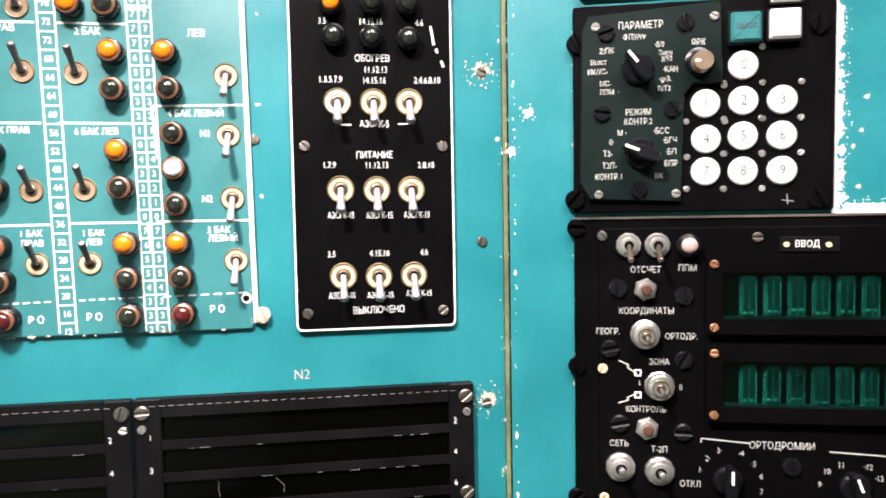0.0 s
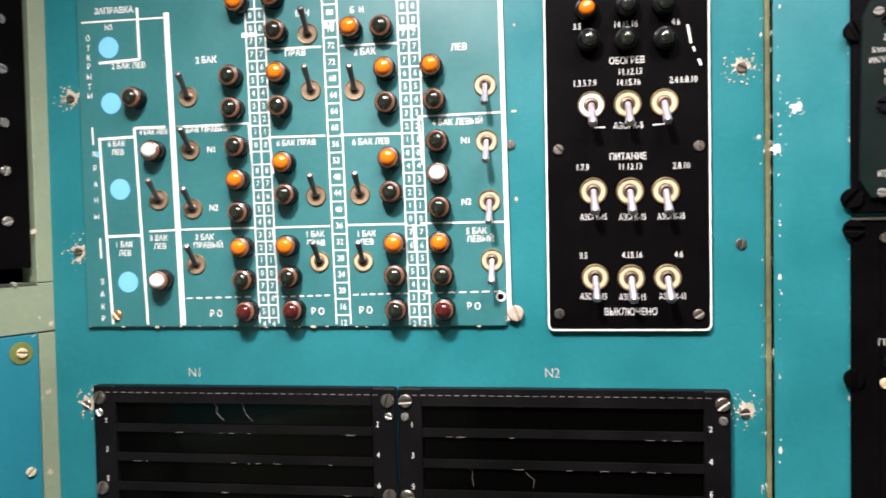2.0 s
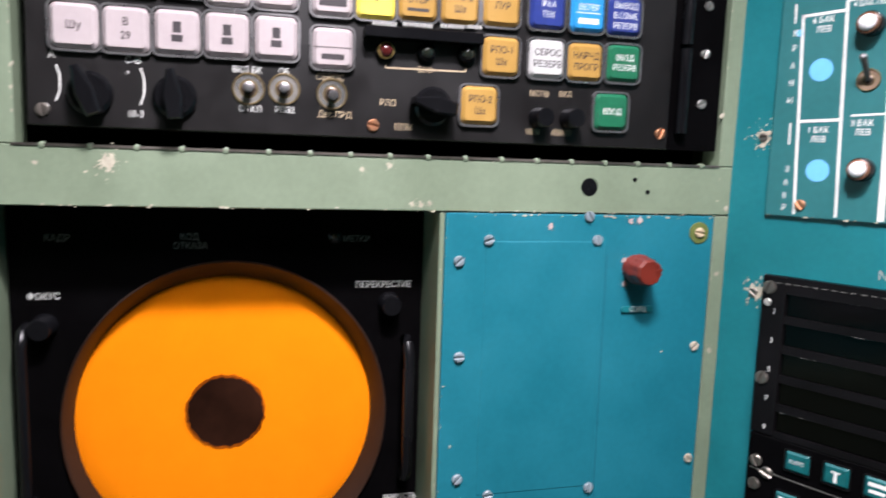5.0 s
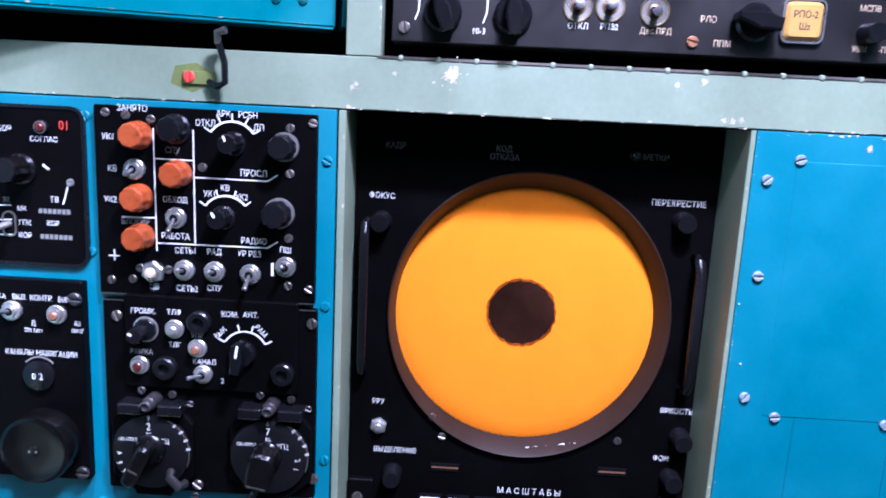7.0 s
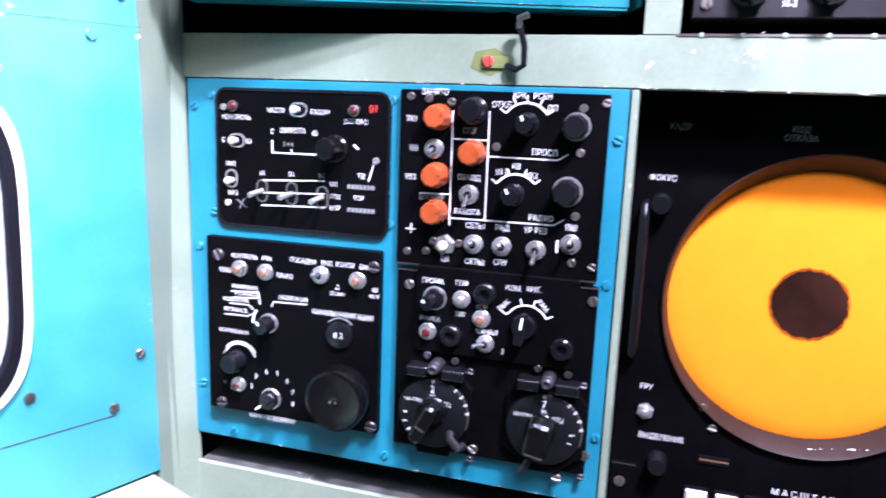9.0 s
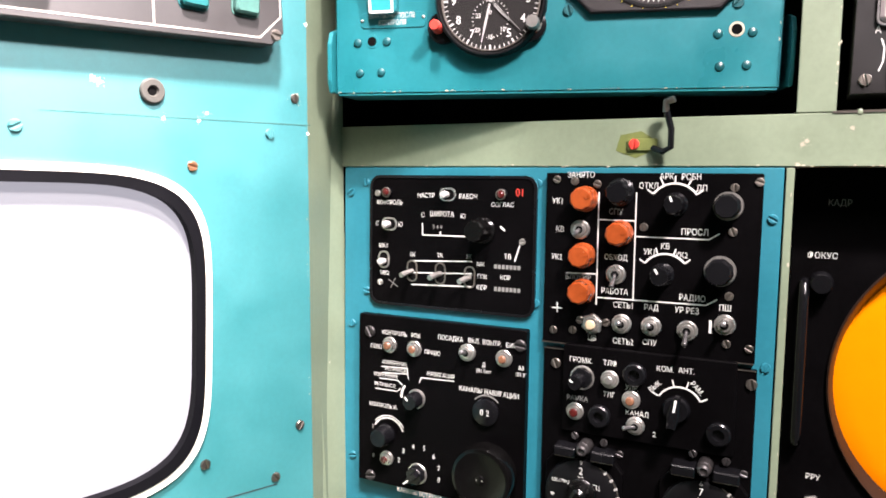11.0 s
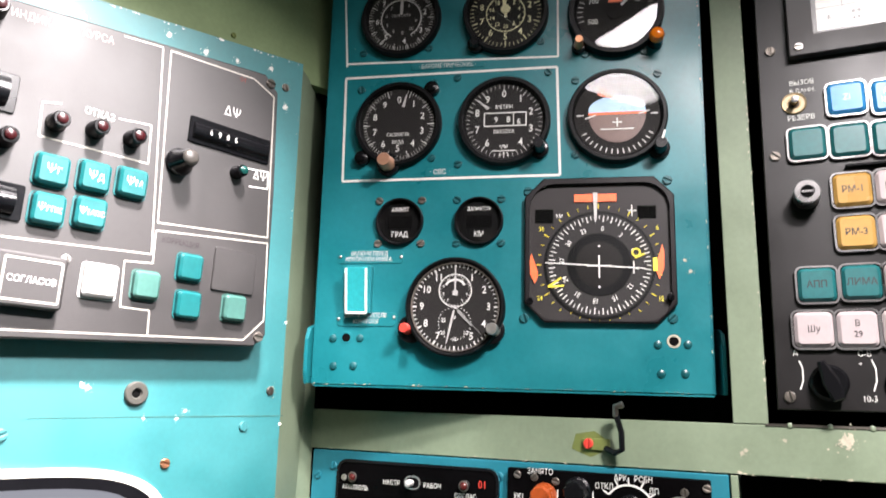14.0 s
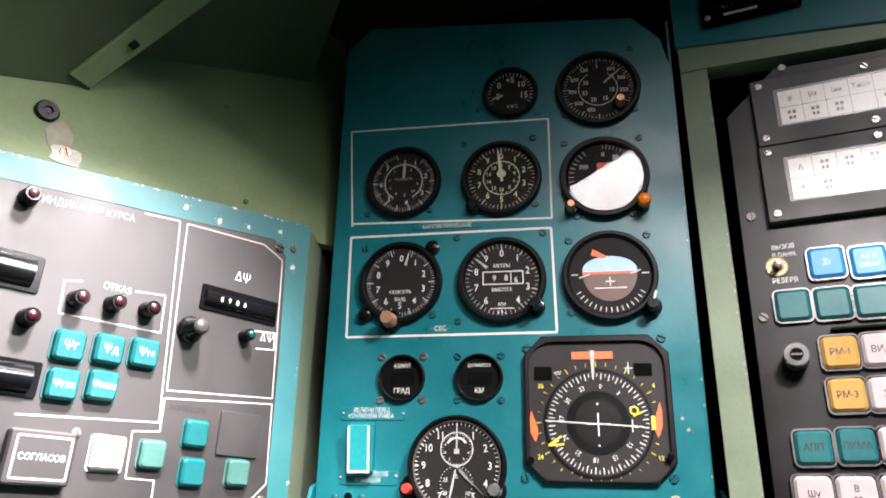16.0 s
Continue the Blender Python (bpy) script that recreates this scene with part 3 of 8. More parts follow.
fuel = thing("fuel_panel", "A", label="teal fuel management panel with rows of orange and dark lamps", category="control panel")
plate(fuel, "plate", -463.5, -53, -154.5, 196, 0.2, 3.0, FADED, 1.5, 0.8, "faded teal plate with white schematic lines")
for cap, spots in ((SMOKE, (-418, 112.5, -345, 124.6, -344.4, 102.1, -342.3, 75.3, -341.4, 29, -339.4, -18.8, -311.2, 154.1, -309.7, 102.2, -306.9, 40.7, -305.8, -17.1, -236.4, 153, -234.1, 101.5, -232.1, 40.5, -230.3, -16.9, -229.9, -40.5, -200.9, 102, -199.4, 74.1, -198.7, 29.3, -197.6, -17.1)),
                   (ORANGE, (-342.1, 51.8, -340.4, 4.2, -310.7, 125.4, -308, 63.1, -307, 4.7, -257.9, 153.4, -234.6, 124.9, -232.9, 63.8, -230.5, 5.1, -202.5, 125, -198.9, 5.2, -339.2, 175.5, -313.4, 178.2)),
                   (MILK, (-404.8, 74.2, -401.9, -18.5, -199.2, 52.1)), (RUBY, (-337.9, -41.1, -303.6, -40.5, -197, -40.6))):
    for a, b in zip(spots[::2], spots[1::2]):
        lamp(fuel, a, b, cap, z=3.0)
for a, b in zip(*[iter((-379.1, 112.6, -378.7, 74.7, -403.9, 39.5, -378.1, 32.7, -376.9, -7.3, -289.7, 152.6, -288.3, 113.4, -286.5, 39.6, -285.3, -6.6, -257.1, 112.4, -255.1, 40, -253.8, -6.8))] * 2):
    toggle(fuel, a, b, 46, 14.5, 20, CREAM if b < 0 and a > -300 else TAN, GREY_LEVER, z=3.0)
for a, b in zip(*[iter((-166.5, 111.6, -166.3, 73.8, -164.9, 33, -163.9, -7.3))] * 2):
    toggle(fuel, a, b, -50, 15.5, 20, CREAM, LILAC, z=3.0)
for a, b in zip(*[iter((-439, 150.7, -438.5, 110.5, -433.8, 48, -430, -19.8, -449.9, 73.8))] * 2):
    part("blue_dot", Shape().lathe([((7.6 if a > -445 else 2.2) * mm, 2.9 * mm), ((7.6 if a > -445 else 2.2) * mm, 3.25 * mm)], seg=28), fuel, a, b, mats=SKYBLUE, label="light blue painted dot")
marks(fuel, [-394, 173.3, -388.4, -51.4], 4.0, None, 3.0)
marks(fuel, [-155.3, 187.3, -155.4, 164.9, -155.4, 164.9, -152.5, -48.8], 3.0, None, 3.0)
marks(fuel, [-321.3, 143.4, -280.2, 143.2, -266.6, 143.1, -225.2, 142.9, -320.8, 81.7, -279.2, 81.4, -268.6, 81.5, -223.9, 81, -412.1, 16.9, -387.9, 17.6, -391.1, 17.7, -331.9, 18, -318.8, 17.8, -277.3, 18.1, -264, 18.6, -221.8, 18.5, -212.8, 18.7, -152.9, 18.6, -212.7, 92.1, -153.6, 92.8, -212.7, 92.1, -210.5, 58.9, -388, 91.6, -334.7, 92.1, -334.7, 92.1, -332.7, 60, -319.7, 81.7, -317.4, 55.8, -318.8, 17.8, -317.1, -10.4, -217.9, 18.4, -216.8, -0.6], 1.3, None, 3.0)
marks(fuel, [-446.8, 139.8, -415.4, 141.1, -415.4, 141.1, -416.1, 178, -421.2, 91.8, -397.6, 91.9, -421.2, 91.8, -415.6, -51, -449.4, 84.8, -421.1, 85.6, -448.6, 85.5, -442.9, -50.6, -444.7, 13.7, -417.9, 14.3], 1.9, None, 3.0)
dash = []
for x0, y0, x1, y1 in ((-385.2, -32, -333.8, -31.2), (-319.8, -31.5, -276.2, -30.6), (-261.6, -30.4, -220, -29.6), (-210.6, -29.7, -155.1, -28.7)):
    n = 7
    for k in range(n):
        f, g = k / n, (k + 0.62) / n
        dash += [x0 + (x1 - x0) * f, y0 + (y1 - y0) * f, x0 + (x1 - x0) * g, y0 + (y1 - y0) * g]
marks(fuel, dash, 1.0, None, 3.0)


def ladder(p, rails, y0, step, count, numbers, size):
    """A scale of upright rails with rungs and figures between them."""
    rows = []
    for a, b, c, d in rails:
        rows += [a, b, c, d]
    at = lambda r, y: r[0] + (r[2] - r[0]) * (y - r[1]) / (r[3] - r[1])
    for r, q in zip(rails, rails[1:]):
        for k in range(count):
            y = y0 - k * step
            rows += [at(r, y), y, at(q, y), y]
            if k < len(numbers):
                text(p, (at(r, y - step / 2) + at(q, y - step / 2)) / 2, y - step / 2, numbers[k], size * 1.2, z=3.3)
    marks(p, rows, 0.95, None, 3.0)


ladder(fuel, ((-335.4, 186.5, -330.5, -50.2), (-328.3, 186.2, -323.3, -50.3), (-321.3, 185.9, -316.5, -50.4)), 172, 9.1, 25, "88776543210 87654321076543 2", 3.6)
ladder(fuel, ((-279.2, 184.4, -274.1, -51), (-268.8, 184, -263.8, -51.1)), 172, 11.4, 20, ("80", "76", "72", "72", "68", "64", "64", "60", "56", "52", "48", "44", "40", "36", "32", "28", "24", "20", "16", "12"), 3.8)
ladder(fuel, ((-226.4, 182.5, -221.8, -51.7), (-219.1, 182.2, -214.7, -51.8), (-211.8, 181.9, -207.3, -51.9)), 172, 9.1, 25, "8877765432104321076554332", 3.6)
bars(fuel, [-332.3, 154.1, 12, 3.4, -219.9, 153.3, 13, 3.4, -274.7, 157.8, 9, 4.5], None, 3.2)
for a, b, s, h in ((-364.9, 137.9, "2 БАК", 5.0), (-367, 88.7, "4 БАК ПРАВЫЙ", 4.4), (-362.8, 74.3, "N1", 4.8), (-362.5, 32.7, "N2", 4.8), (-370.1, 11.8, "3 БАК", 4.6), (-367.5, 5.9, "ПРАВЫЙ", 4.6), (-363.1, -43.4, "Р О", 5.2),
                   (-299.1, 139.6, "ПРАВ", 5.0), (-300.1, 76.9, "6 БАК ПРАВ", 4.4), (-288.2, 12.5, "1 БАК", 4.4), (-287.6, 6.2, "ПРАВ", 4.4), (-287.6, -42.2, "Р О", 5.2), (-249.3, 138, "2 БАК", 5.0), (-246.5, 75.9, "6 БАК ЛЕВ", 4.6),
                   (-251.2, 12.1, "1 БАК", 4.4), (-251, 6.3, "ЛЕВ", 4.4), (-252.9, -41.5, "Р О", 5.2), (-183.9, 137.8, "ЛЕВ", 5.0), (-185.9, 87.2, "4 БАК ЛЕВЫЙ", 4.6), (-180.4, 74.5, "N1", 4.8), (-180.7, 32.6, "N2", 4.8),
                   (-174.2, 12.5, "5 БАК", 4.6), (-171.7, 7, "ЛЕВЫЙ", 4.6), (-177, -39.2, "Р О", 5.2), (-424, 136.7, "2 БАК ЛЕВ", 4.6), (-435.1, 80.9, "6 БАК", 4.4), (-434.5, 74.6, "ЛЕВ", 4.4), (-406.5, 88.3, "4 БАК ЛЕВ", 3.8), (-432, 7.5, "1 БАК", 4.4),
                   (-431.5, 1.2, "ЛЕВ", 4.4), (-405.1, 11.7, "3 БАК", 4.4), (-404.2, 5.8, "ЛЕВ", 4.4), (-438.3, 164.9, "N5", 4.4), (-293.1, 166.8, "Б  Н", 4.6), (-254.2, 166.9, "Б  Н", 4.6)):
    text(fuel, a, b, s, h, z=3.3)
for col, word, rows in ((-454.7, "ОТКРЫТЫ", (157.8, 150.5, 143.8, 137.4, 130.1, 122.7, 116.0)), (-452.7, "КРАНЫ", (73.8, 63.6, 51.7, 40.0, 28.1)), (-450.2, "ЗАКР", (-19.6, -28.8, -38.0, -46.6))):
    for s_, b in zip(word, rows):
        text(fuel, col, b, s_, 4.4, z=3.3)
marks(fuel, [-454.0, 93.6, -453.6, 80.8, -450.9, 12.6, -450.5, -2.2], 1.2, None, 3.0)
text(fuel, -434, 176.7, "ЗАПРАВКА", 5.0, z=3.3)
marks(fuel, [-459.4, 169.6, -394, 169.8], 1.2, None, 3.0)
screw(fuel, -148.5, -43.9, 11.0, material("beige_painted_screw", (0.40, 0.33, 0.26), 0.5, stains=0.25), 3.0, "beige painted screw")
screw(fuel, -439.3, -43.9, 7.5, COPPER, 3.0)
ring = Shape().lathe([(3.4 * mm, 2.9 * mm), (3.4 * mm, 3.6 * mm), (2.2 * mm, 3.6 * mm)], (0, 0, 0), 18, 0, caps=(True, False)).lathe([(2.2 * mm, 3.0 * mm), (2.0 * mm, 3.45 * mm)], (0, 0, 0), 14, 1)
part("bushing", ring, fuel, -158.3, -32.5, mats=[MILK, VOID])

edge_wear(fuel, -462, -52.6, -156, -52.6, 60, 61, 3.0, 0.8)
edge_wear(fuel, -155.2, -50, -155.2, 190, 40, 62, 3.0, 0.7)

# breaker panel
breaker = thing("breaker_panel", "A", label="black heating and power switch panel with white rim", category="control panel")
plate(breaker, "plate", -126.4, -55.8, -20.0, 205, 0.2, 3.6, BLACK, 4.0, 1.0, "semi-gloss black plate")
rim = Shape().frame_rect(-126.6 * mm, -56.0 * mm, -19.8 * mm, 205.2 * mm, 1.1 * mm, 2.2 * mm, 3.75 * mm, 4.2 * mm)
part("rim", rim, breaker, mats=WHITE, label="worn white edge")
for a, b in zip(*[iter((-97.5, 136.8, -73.3, 136.1, -48.9, 135.4, -72.5, 158, -49.1, 157.8))] * 2):
    lamp(breaker, a, b, SMOKE, 15.0, 9.0, SATIN, z=3.6)
lamp(breaker, -98.7, 157, ORANGE, 15.0, 9.0, SATIN, z=3.6)
for k, (a, b) in enumerate(zip(*[iter((-96.1, 95, -72.5, 94.7, -49, 94.8, -95.4, 37.8, -71.6, 37.1, -48.6, 36.8, -95, -19.9, -71.4, -20.6, -47.9, -20.6))] * 2)):
    toggle(breaker, a, b, -52, 18.0, 19, MILK if k in (0,) else CREAM, LILAC, z=3.6, label="cream washer and grey metal lever")
for a, b, s, h in ((-72.6, 123.1, "ОБОГРЕВ", 5.0), (-70.6, 115.7, "11.12.13", 4.6), (-100.2, 109.3, "1.3.5.7.9", 4.6), (-71.8, 108.7, "14.15.16", 4.6), (-36.6, 109, "2.4.6.8.10", 4.6), (-72.1, 80.3, "АЗСГК-5", 4.8), (-72.6, 59.9, "ПИТАНИЕ", 5.0), (-102.4, 53.5, "1.7.9", 4.6),
                   (-71.3, 53.2, "11.12.13", 4.6), (-38.4, 52.9, "2.8.10", 4.6), (-95.5, 20.3, "АЗСГК-15", 4.6), (-70.1, 19.8, "АЗСГК-15", 4.6), (-45.2, 19.7, "АЗСГК-15", 4.6), (-102.5, -5.4, "3.5", 4.6), (-70.7, -5.5, "4.15.16", 4.6), (-40.7, -5.5, "4.6", 4.6),
                   (-96.1, -33.1, "АЗСГК-15", 4.6), (-70.6, -33.6, "АЗСГК-15", 4.6), (-44.7, -33.3, "АЗСГК-15", 4.6), (-72, -43.5, "ВЫКЛЮЧЕНО", 5.2), (-104.6, 146.9, "3.5", 4.6), (-73.2, 146.8, "14.15.16", 4.6), (-41.2, 146.6, "4.6", 4.6)):
    text(breaker, a, b, s, h, z=3.85, squeeze=0.74 if s == "АЗСГК-15" else 0.88)
marks(breaker, [-94, 80, -87.3, 80, -56.4, 80.3, -49.3, 80.7], 0.9, None, 3.6)
marks(breaker, [-33.7, 144.6, -31.6, 132.4, -30.2, 130.2, -29.4, 127.2, -26.9, 122.1, -25.4, 118], 1.5, None, 3.6)
screws(breaker, [-118.1, 66.1, -27.1, 65.6, -119, -44.3, -28.3, -45.1], 7.0, DULL, 3.6)


SLAT = material("worn_black_slat", (0.0038, 0.0034, 0.0038), 0.42, stains=0.3, spec=0.11, bump=0.04)
SLAT_WEAR = material("grey_scuff", (0.11, 0.105, 0.095), 0.6, stains=0.3, bump=0)


def annunciator(u0, u1, label, figures):
    o = thing("annunciator", "A", label=label, category="annunciator panel", group="annunciator panels under the fuel panel")
    top, bottom, slots, pitch, tall = -95.5, -213.0, 5, 21.6, 15.9
    frame_ = Shape()
    frame_.rbox(u0 * mm, bottom * mm, (u0 + 17) * mm, top * mm, 0.3 * mm, 7.0 * mm, 1.2 * mm, 0.8 * mm)
    frame_.rbox((u1 - 17) * mm, bottom * mm, u1 * mm, top * mm, 0.3 * mm, 7.0 * mm, 1.2 * mm, 0.8 * mm)
    frame_.box((u0 + 17) * mm, (top - 12.0) * mm, 0.3 * mm, (u1 - 17) * mm, top * mm, 6.8 * mm)
    frame_.box((u0 + 17) * mm, bottom * mm, 0.3 * mm, (u1 - 17) * mm, (bottom + 4) * mm, 6.8 * mm)
    part("housing", frame_, o, mats=SLAT)
    part("backing", Shape().box((u0 + 17) * mm, bottom * mm, 0.3 * mm, (u1 - 17) * mm, top * mm, 1.2 * mm), o, mats=VOID)
    for k in range(slots):
        y = top - 12.0 - k * pitch
        part("window_slot", Shape().box((u0 + 18) * mm, (y - tall) * mm, 3.2 * mm, (u1 - 18) * mm, y * mm, 4.0 * mm), o, mats=SMOKED, label="glossy smoked display window")
        part("slat", Shape().box((u0 + 16) * mm, (y - pitch) * mm, 1.0 * mm, (u1 - 16) * mm, (y - tall - 0.1) * mm, 6.2 * mm), o, mats=SLAT)
        if figures[0]:
            text(o, u0 + 10.0, y - tall + 2.5, figures[0][k], 4.4, z=7.2)
        text(o, u1 - 13.0, y - tall + 2.5, figures[1][k], 4.4, z=7.2)
    marks(o, [v for k in range(34) for v in (u0 + 10 + k * (u1 - u0 - 20) / 34, top - 4.6, u0 + 10 + (k + 0.6) * (u1 - u0 - 20) / 34, top - 4.6)], 0.5, SLAT_WEAR, 6.8)
    screws(o, [u0 + 5.5, top - 8.5, u1 - 5.5, top - 8.5, u0 + 5.5, -171, u1 - 5.5, -171], 9.5, DULL, 7.0)
    screws(o, [u0 + 5, top - 19.5, u1 - 5, top - 19.5], 5.5, STEEL, 7.0)
    rnd = random.Random(int(-u0))
    wear = []
    for k in range(26):
        x, y = rnd.uniform(u0 + 20, u1 - 30), top - 12.0 - rnd.randrange(5) * pitch
        wear += [x, y, x + rnd.uniform(1, 7), y]
    marks(o, wear, 0.35, SLAT_WEAR, 6.2, name="wear_mark")
    cracks = []
    for k in range(2):
        x, y = rnd.uniform(u0 + 25, u1 - 90), top - 10 - rnd.randrange(3) * pitch
        for j in range(3):
            x2, y2 = x + rnd.uniform(-1, 6), y - tall / 3.2
            cracks += [x, y, x2, y2]
            x, y = x2, y2
    marks(o, cracks, 0.3, SLAT_WEAR, 4.0, name="scratch")
    return o


edge_wear(wall_a, 11.8, -330, 13.2, 320, 50, 63, 0.05, 0.8)
annunciator(-458.5, -232.5, "black five-row annunciator panel with smoked windows", ("13579", "2468 "))
annunciator(-231.0, -9.0, "black five-row annunciator panel with smoked windows", ("13579", "2468 "))
lower = thing("push_button_panel", "A", label="black strip with small teal push buttons below the annunciators", category="control panel")
plate(lower, "plate", -458.5, -330, -9.0, -213.8, 0.3, 6.5, BLACK, 1.5, 0.8)
marks(lower, [-456, -240.5, -11, -247.0], 0.7, SLAT_WEAR, 6.5)
for k in range(7):
    key(lower, -422.5 + 25.6 * k, -226.0, 18.5, 16.5, KEY_TEAL, ("",) if k else ("КУРС",), WHITE, z=3.0, rim=SATIN, r=1.5, size=3.4, pz=6.5, bars=() if k == 0 else ((-0.06, -0.3, 0.06, 0.12), (-0.16, 0.12, 0.16, 0.18)) if k == 1 else ((-0.3, 0.08, 0.3, 0.24), (-0.26, -0.2, 0.26, -0.06)))
    key(lower, -427.0 + 25.6 * k, -258.0, 18.5, 16.5, KEY_TEAL, bars=((-0.3, 0.05, 0.3, 0.25), (-0.3, -0.25, 0.3, -0.05)), ink=WHITE, z=3.0, rim=SATIN, r=1.5, pz=6.5)
screws(lower, [-451.9, -234, -452, -252.1, -443.4, -241], 9.0, DULL, 6.5)

# ---- the wall that turns away at the right: two navigation input units ----
wall_r = solo("wall_forward_right", Shape().box(0.0, -0.75, -0.012, 0.55, 0.62, 0.0), TEAL, "R", label="teal painted sheet metal beside the input units, chipped", category="wall", kind="structure")
chips(wall_r, [13.1, 86.4, 1.6, 60.6, 206.2, 143.7, 206.4, 133.3, 206.5, 123, 206.8, 103.8, 207, 88.1, 207.3, 70.6, 207.5, 56.5, 207.7, 40.5, 208.9, 26.3, 217.3, 20.5, 227.2, 20, 205.8, 128.2, 205.3, 138.6, 206.3, 114.3, 205.9, 96.9, 206.8, 79.3, 206.3, 65.3, 207.3, 47.6, 206.8, 33.5, 212.3, 20.9, 222.3, 19.7, 232.1, 20.2], 11, 0.05, 4.2, 9, WHITE)
rnd = random.Random(71)
for u0, v0, du, dv, n, wide in ((201.6, 330.0, 0.0, -1.0, 156, 7.2), (203.0, 15.0, 1.0, 0.0, 60, 5.0)):
    near, far, w_ = [], [], wide
    for k in range(n):
        w_ = min(wide * 1.6, max(wide * 0.55, w_ + rnd.uniform(-1.5, 1.5)))
        x, y = u0 + du * k * 2.0, v0 + dv * k * 2.0
        near.append((x * mm, y * mm))
        far.append(((x + (w_ if dv else 0.0)) * mm, (y + (w_ if du else 0.0)) * mm))
    part("bare_strip", Shape().outline(near + far[::-1], 0.0, 0.22 * mm), wall_r, mats=WHITE, label="ragged strip of bare white primer")
chips(wall_r, [219.8, 68.4, 222.8, 89.2, 215, 58, 218.7, 33.2], 13, 0.05, 2.0, 7)

edge_wear(wall_r, 3.5, -330, 3.5, 320, 80, 64, 0.05, 0.9, WEAR_WHITE)
edge_wear(wall_r, 42, -330, 42, 150, 40, 65, 0.05, 0.7)
ENGRAVED = material("greyed_engraving", (0.40, 0.39, 0.36), 0.6, stains=0.15, bump=0)
OCHRE_STAIN = material("ochre_stain", (0.36, 0.22, 0.06), 0.6, stains=0.3)
BROWN_INK = material("faded_brown_ink", (0.075, 0.060, 0.046), 0.6, stains=0.2)
unit = thing("parameter_unit", "R", label="black navigation input unit with round white number keys", category="input unit")
plate(unit, "plate", 42.5, 19, 203, 152.5, 0.2, 4.0, BLACK, 2.0, 0.8)
sub = Shape().outline([(a * mm, b * mm) for a, b in zip(*[iter((52.8, 27.5, 110.3, 25.6, 111.9, 93, 117.1, 99.9, 135.4, 99.9, 134.4, 148.5, 132.4, 150.7, 52, 145.3, 47.6, 135.4, 46.3, 38.7))] * 2)], 4.0 * mm, 7.5 * mm, 1.0 * mm)
# the green tint paints in the reflection of the teal surroundings
part("raised_plate", sub, unit, mats=material("black_with_teal_reflection", (0.0030, 0.0075, 0.0066), 0.42, stains=0.2, spec=0.10), label="raised black selector plate")
for s, a, b in zip("0123456789", *zip(*zip(*[iter((147.9, 110.6, 125.1, 87.5, 148.1, 88.4, 171.3, 88.2, 125.5, 65, 147.9, 66.4, 171.2, 66, 125.3, 44.5, 148, 44.3, 171.4, 44.1))] * 2))):
    kb = part("number_key", Shape().lathe([(9.0 * mm, 3.9 * mm), (9.0 * mm, 5.6 * mm), (8.5 * mm, 6.3 * mm), (7.6 * mm, 6.6 * mm)], seg=28), unit, a, b, mats=KEY_CLEAN, label="round white number key")
    part("collar", Shape().lathe([(10.2 * mm, 3.9 * mm), (10.2 * mm, 4.6 * mm), (9.2 * mm, 4.6 * mm), (9.2 * mm, 4.0 * mm)], seg=28, caps=(False, False)), kb, mats=SATIN)
    text(kb, 0, 0, s, 7.0, BROWN_INK, 6.8)
    if s in "1468":
        chips(kb, [-4.5 if s in "14" else 3.5 if s == "6" else 0.5, 4.6 if s == "1" else -0.5 if s in "46" else -5.6], 90 + int(s), 6.6, 0.9, 5, OCHRE_STAIN)
    screws(unit, [a - 11.5, b - 11.0, a + 11.5, b + 11.0], 4.0, STEEL, 4.0)
key(unit, 148.1, 133, 21, 21, KEY_TEAL, ("СБРОС",), INK, 8.0, SATIN, 1.5, 3.2, pz=4.0)
key(unit, 171.2, 133.9, 21, 21, KEY_CLEAN, ("ВВОД",), DIM, 8.0, SATIN, 1.5, 3.6, pz=4.0)
knob(unit, 82.8, 110.4, 21, 15, "pointer", SATIN, True, 38, "black pointer knob", 7.5)
knob(unit, 84.5, 57.2, 21, 15, "pointer", SATIN, True, 68, "black pointer knob", 7.5)
knob(unit, 120.9, 113.3, 18.5, 5, "round", SATIN, False, 90, "black collar", 7.5, "collar")
knob(unit, 121.2, 112.2, 14.5, 12, "round", material("tan_metal_knob", (0.20, 0.145, 0.10), 0.35, 0.4, stains=0.1), True, 90, "tan metal knob", 7.5)
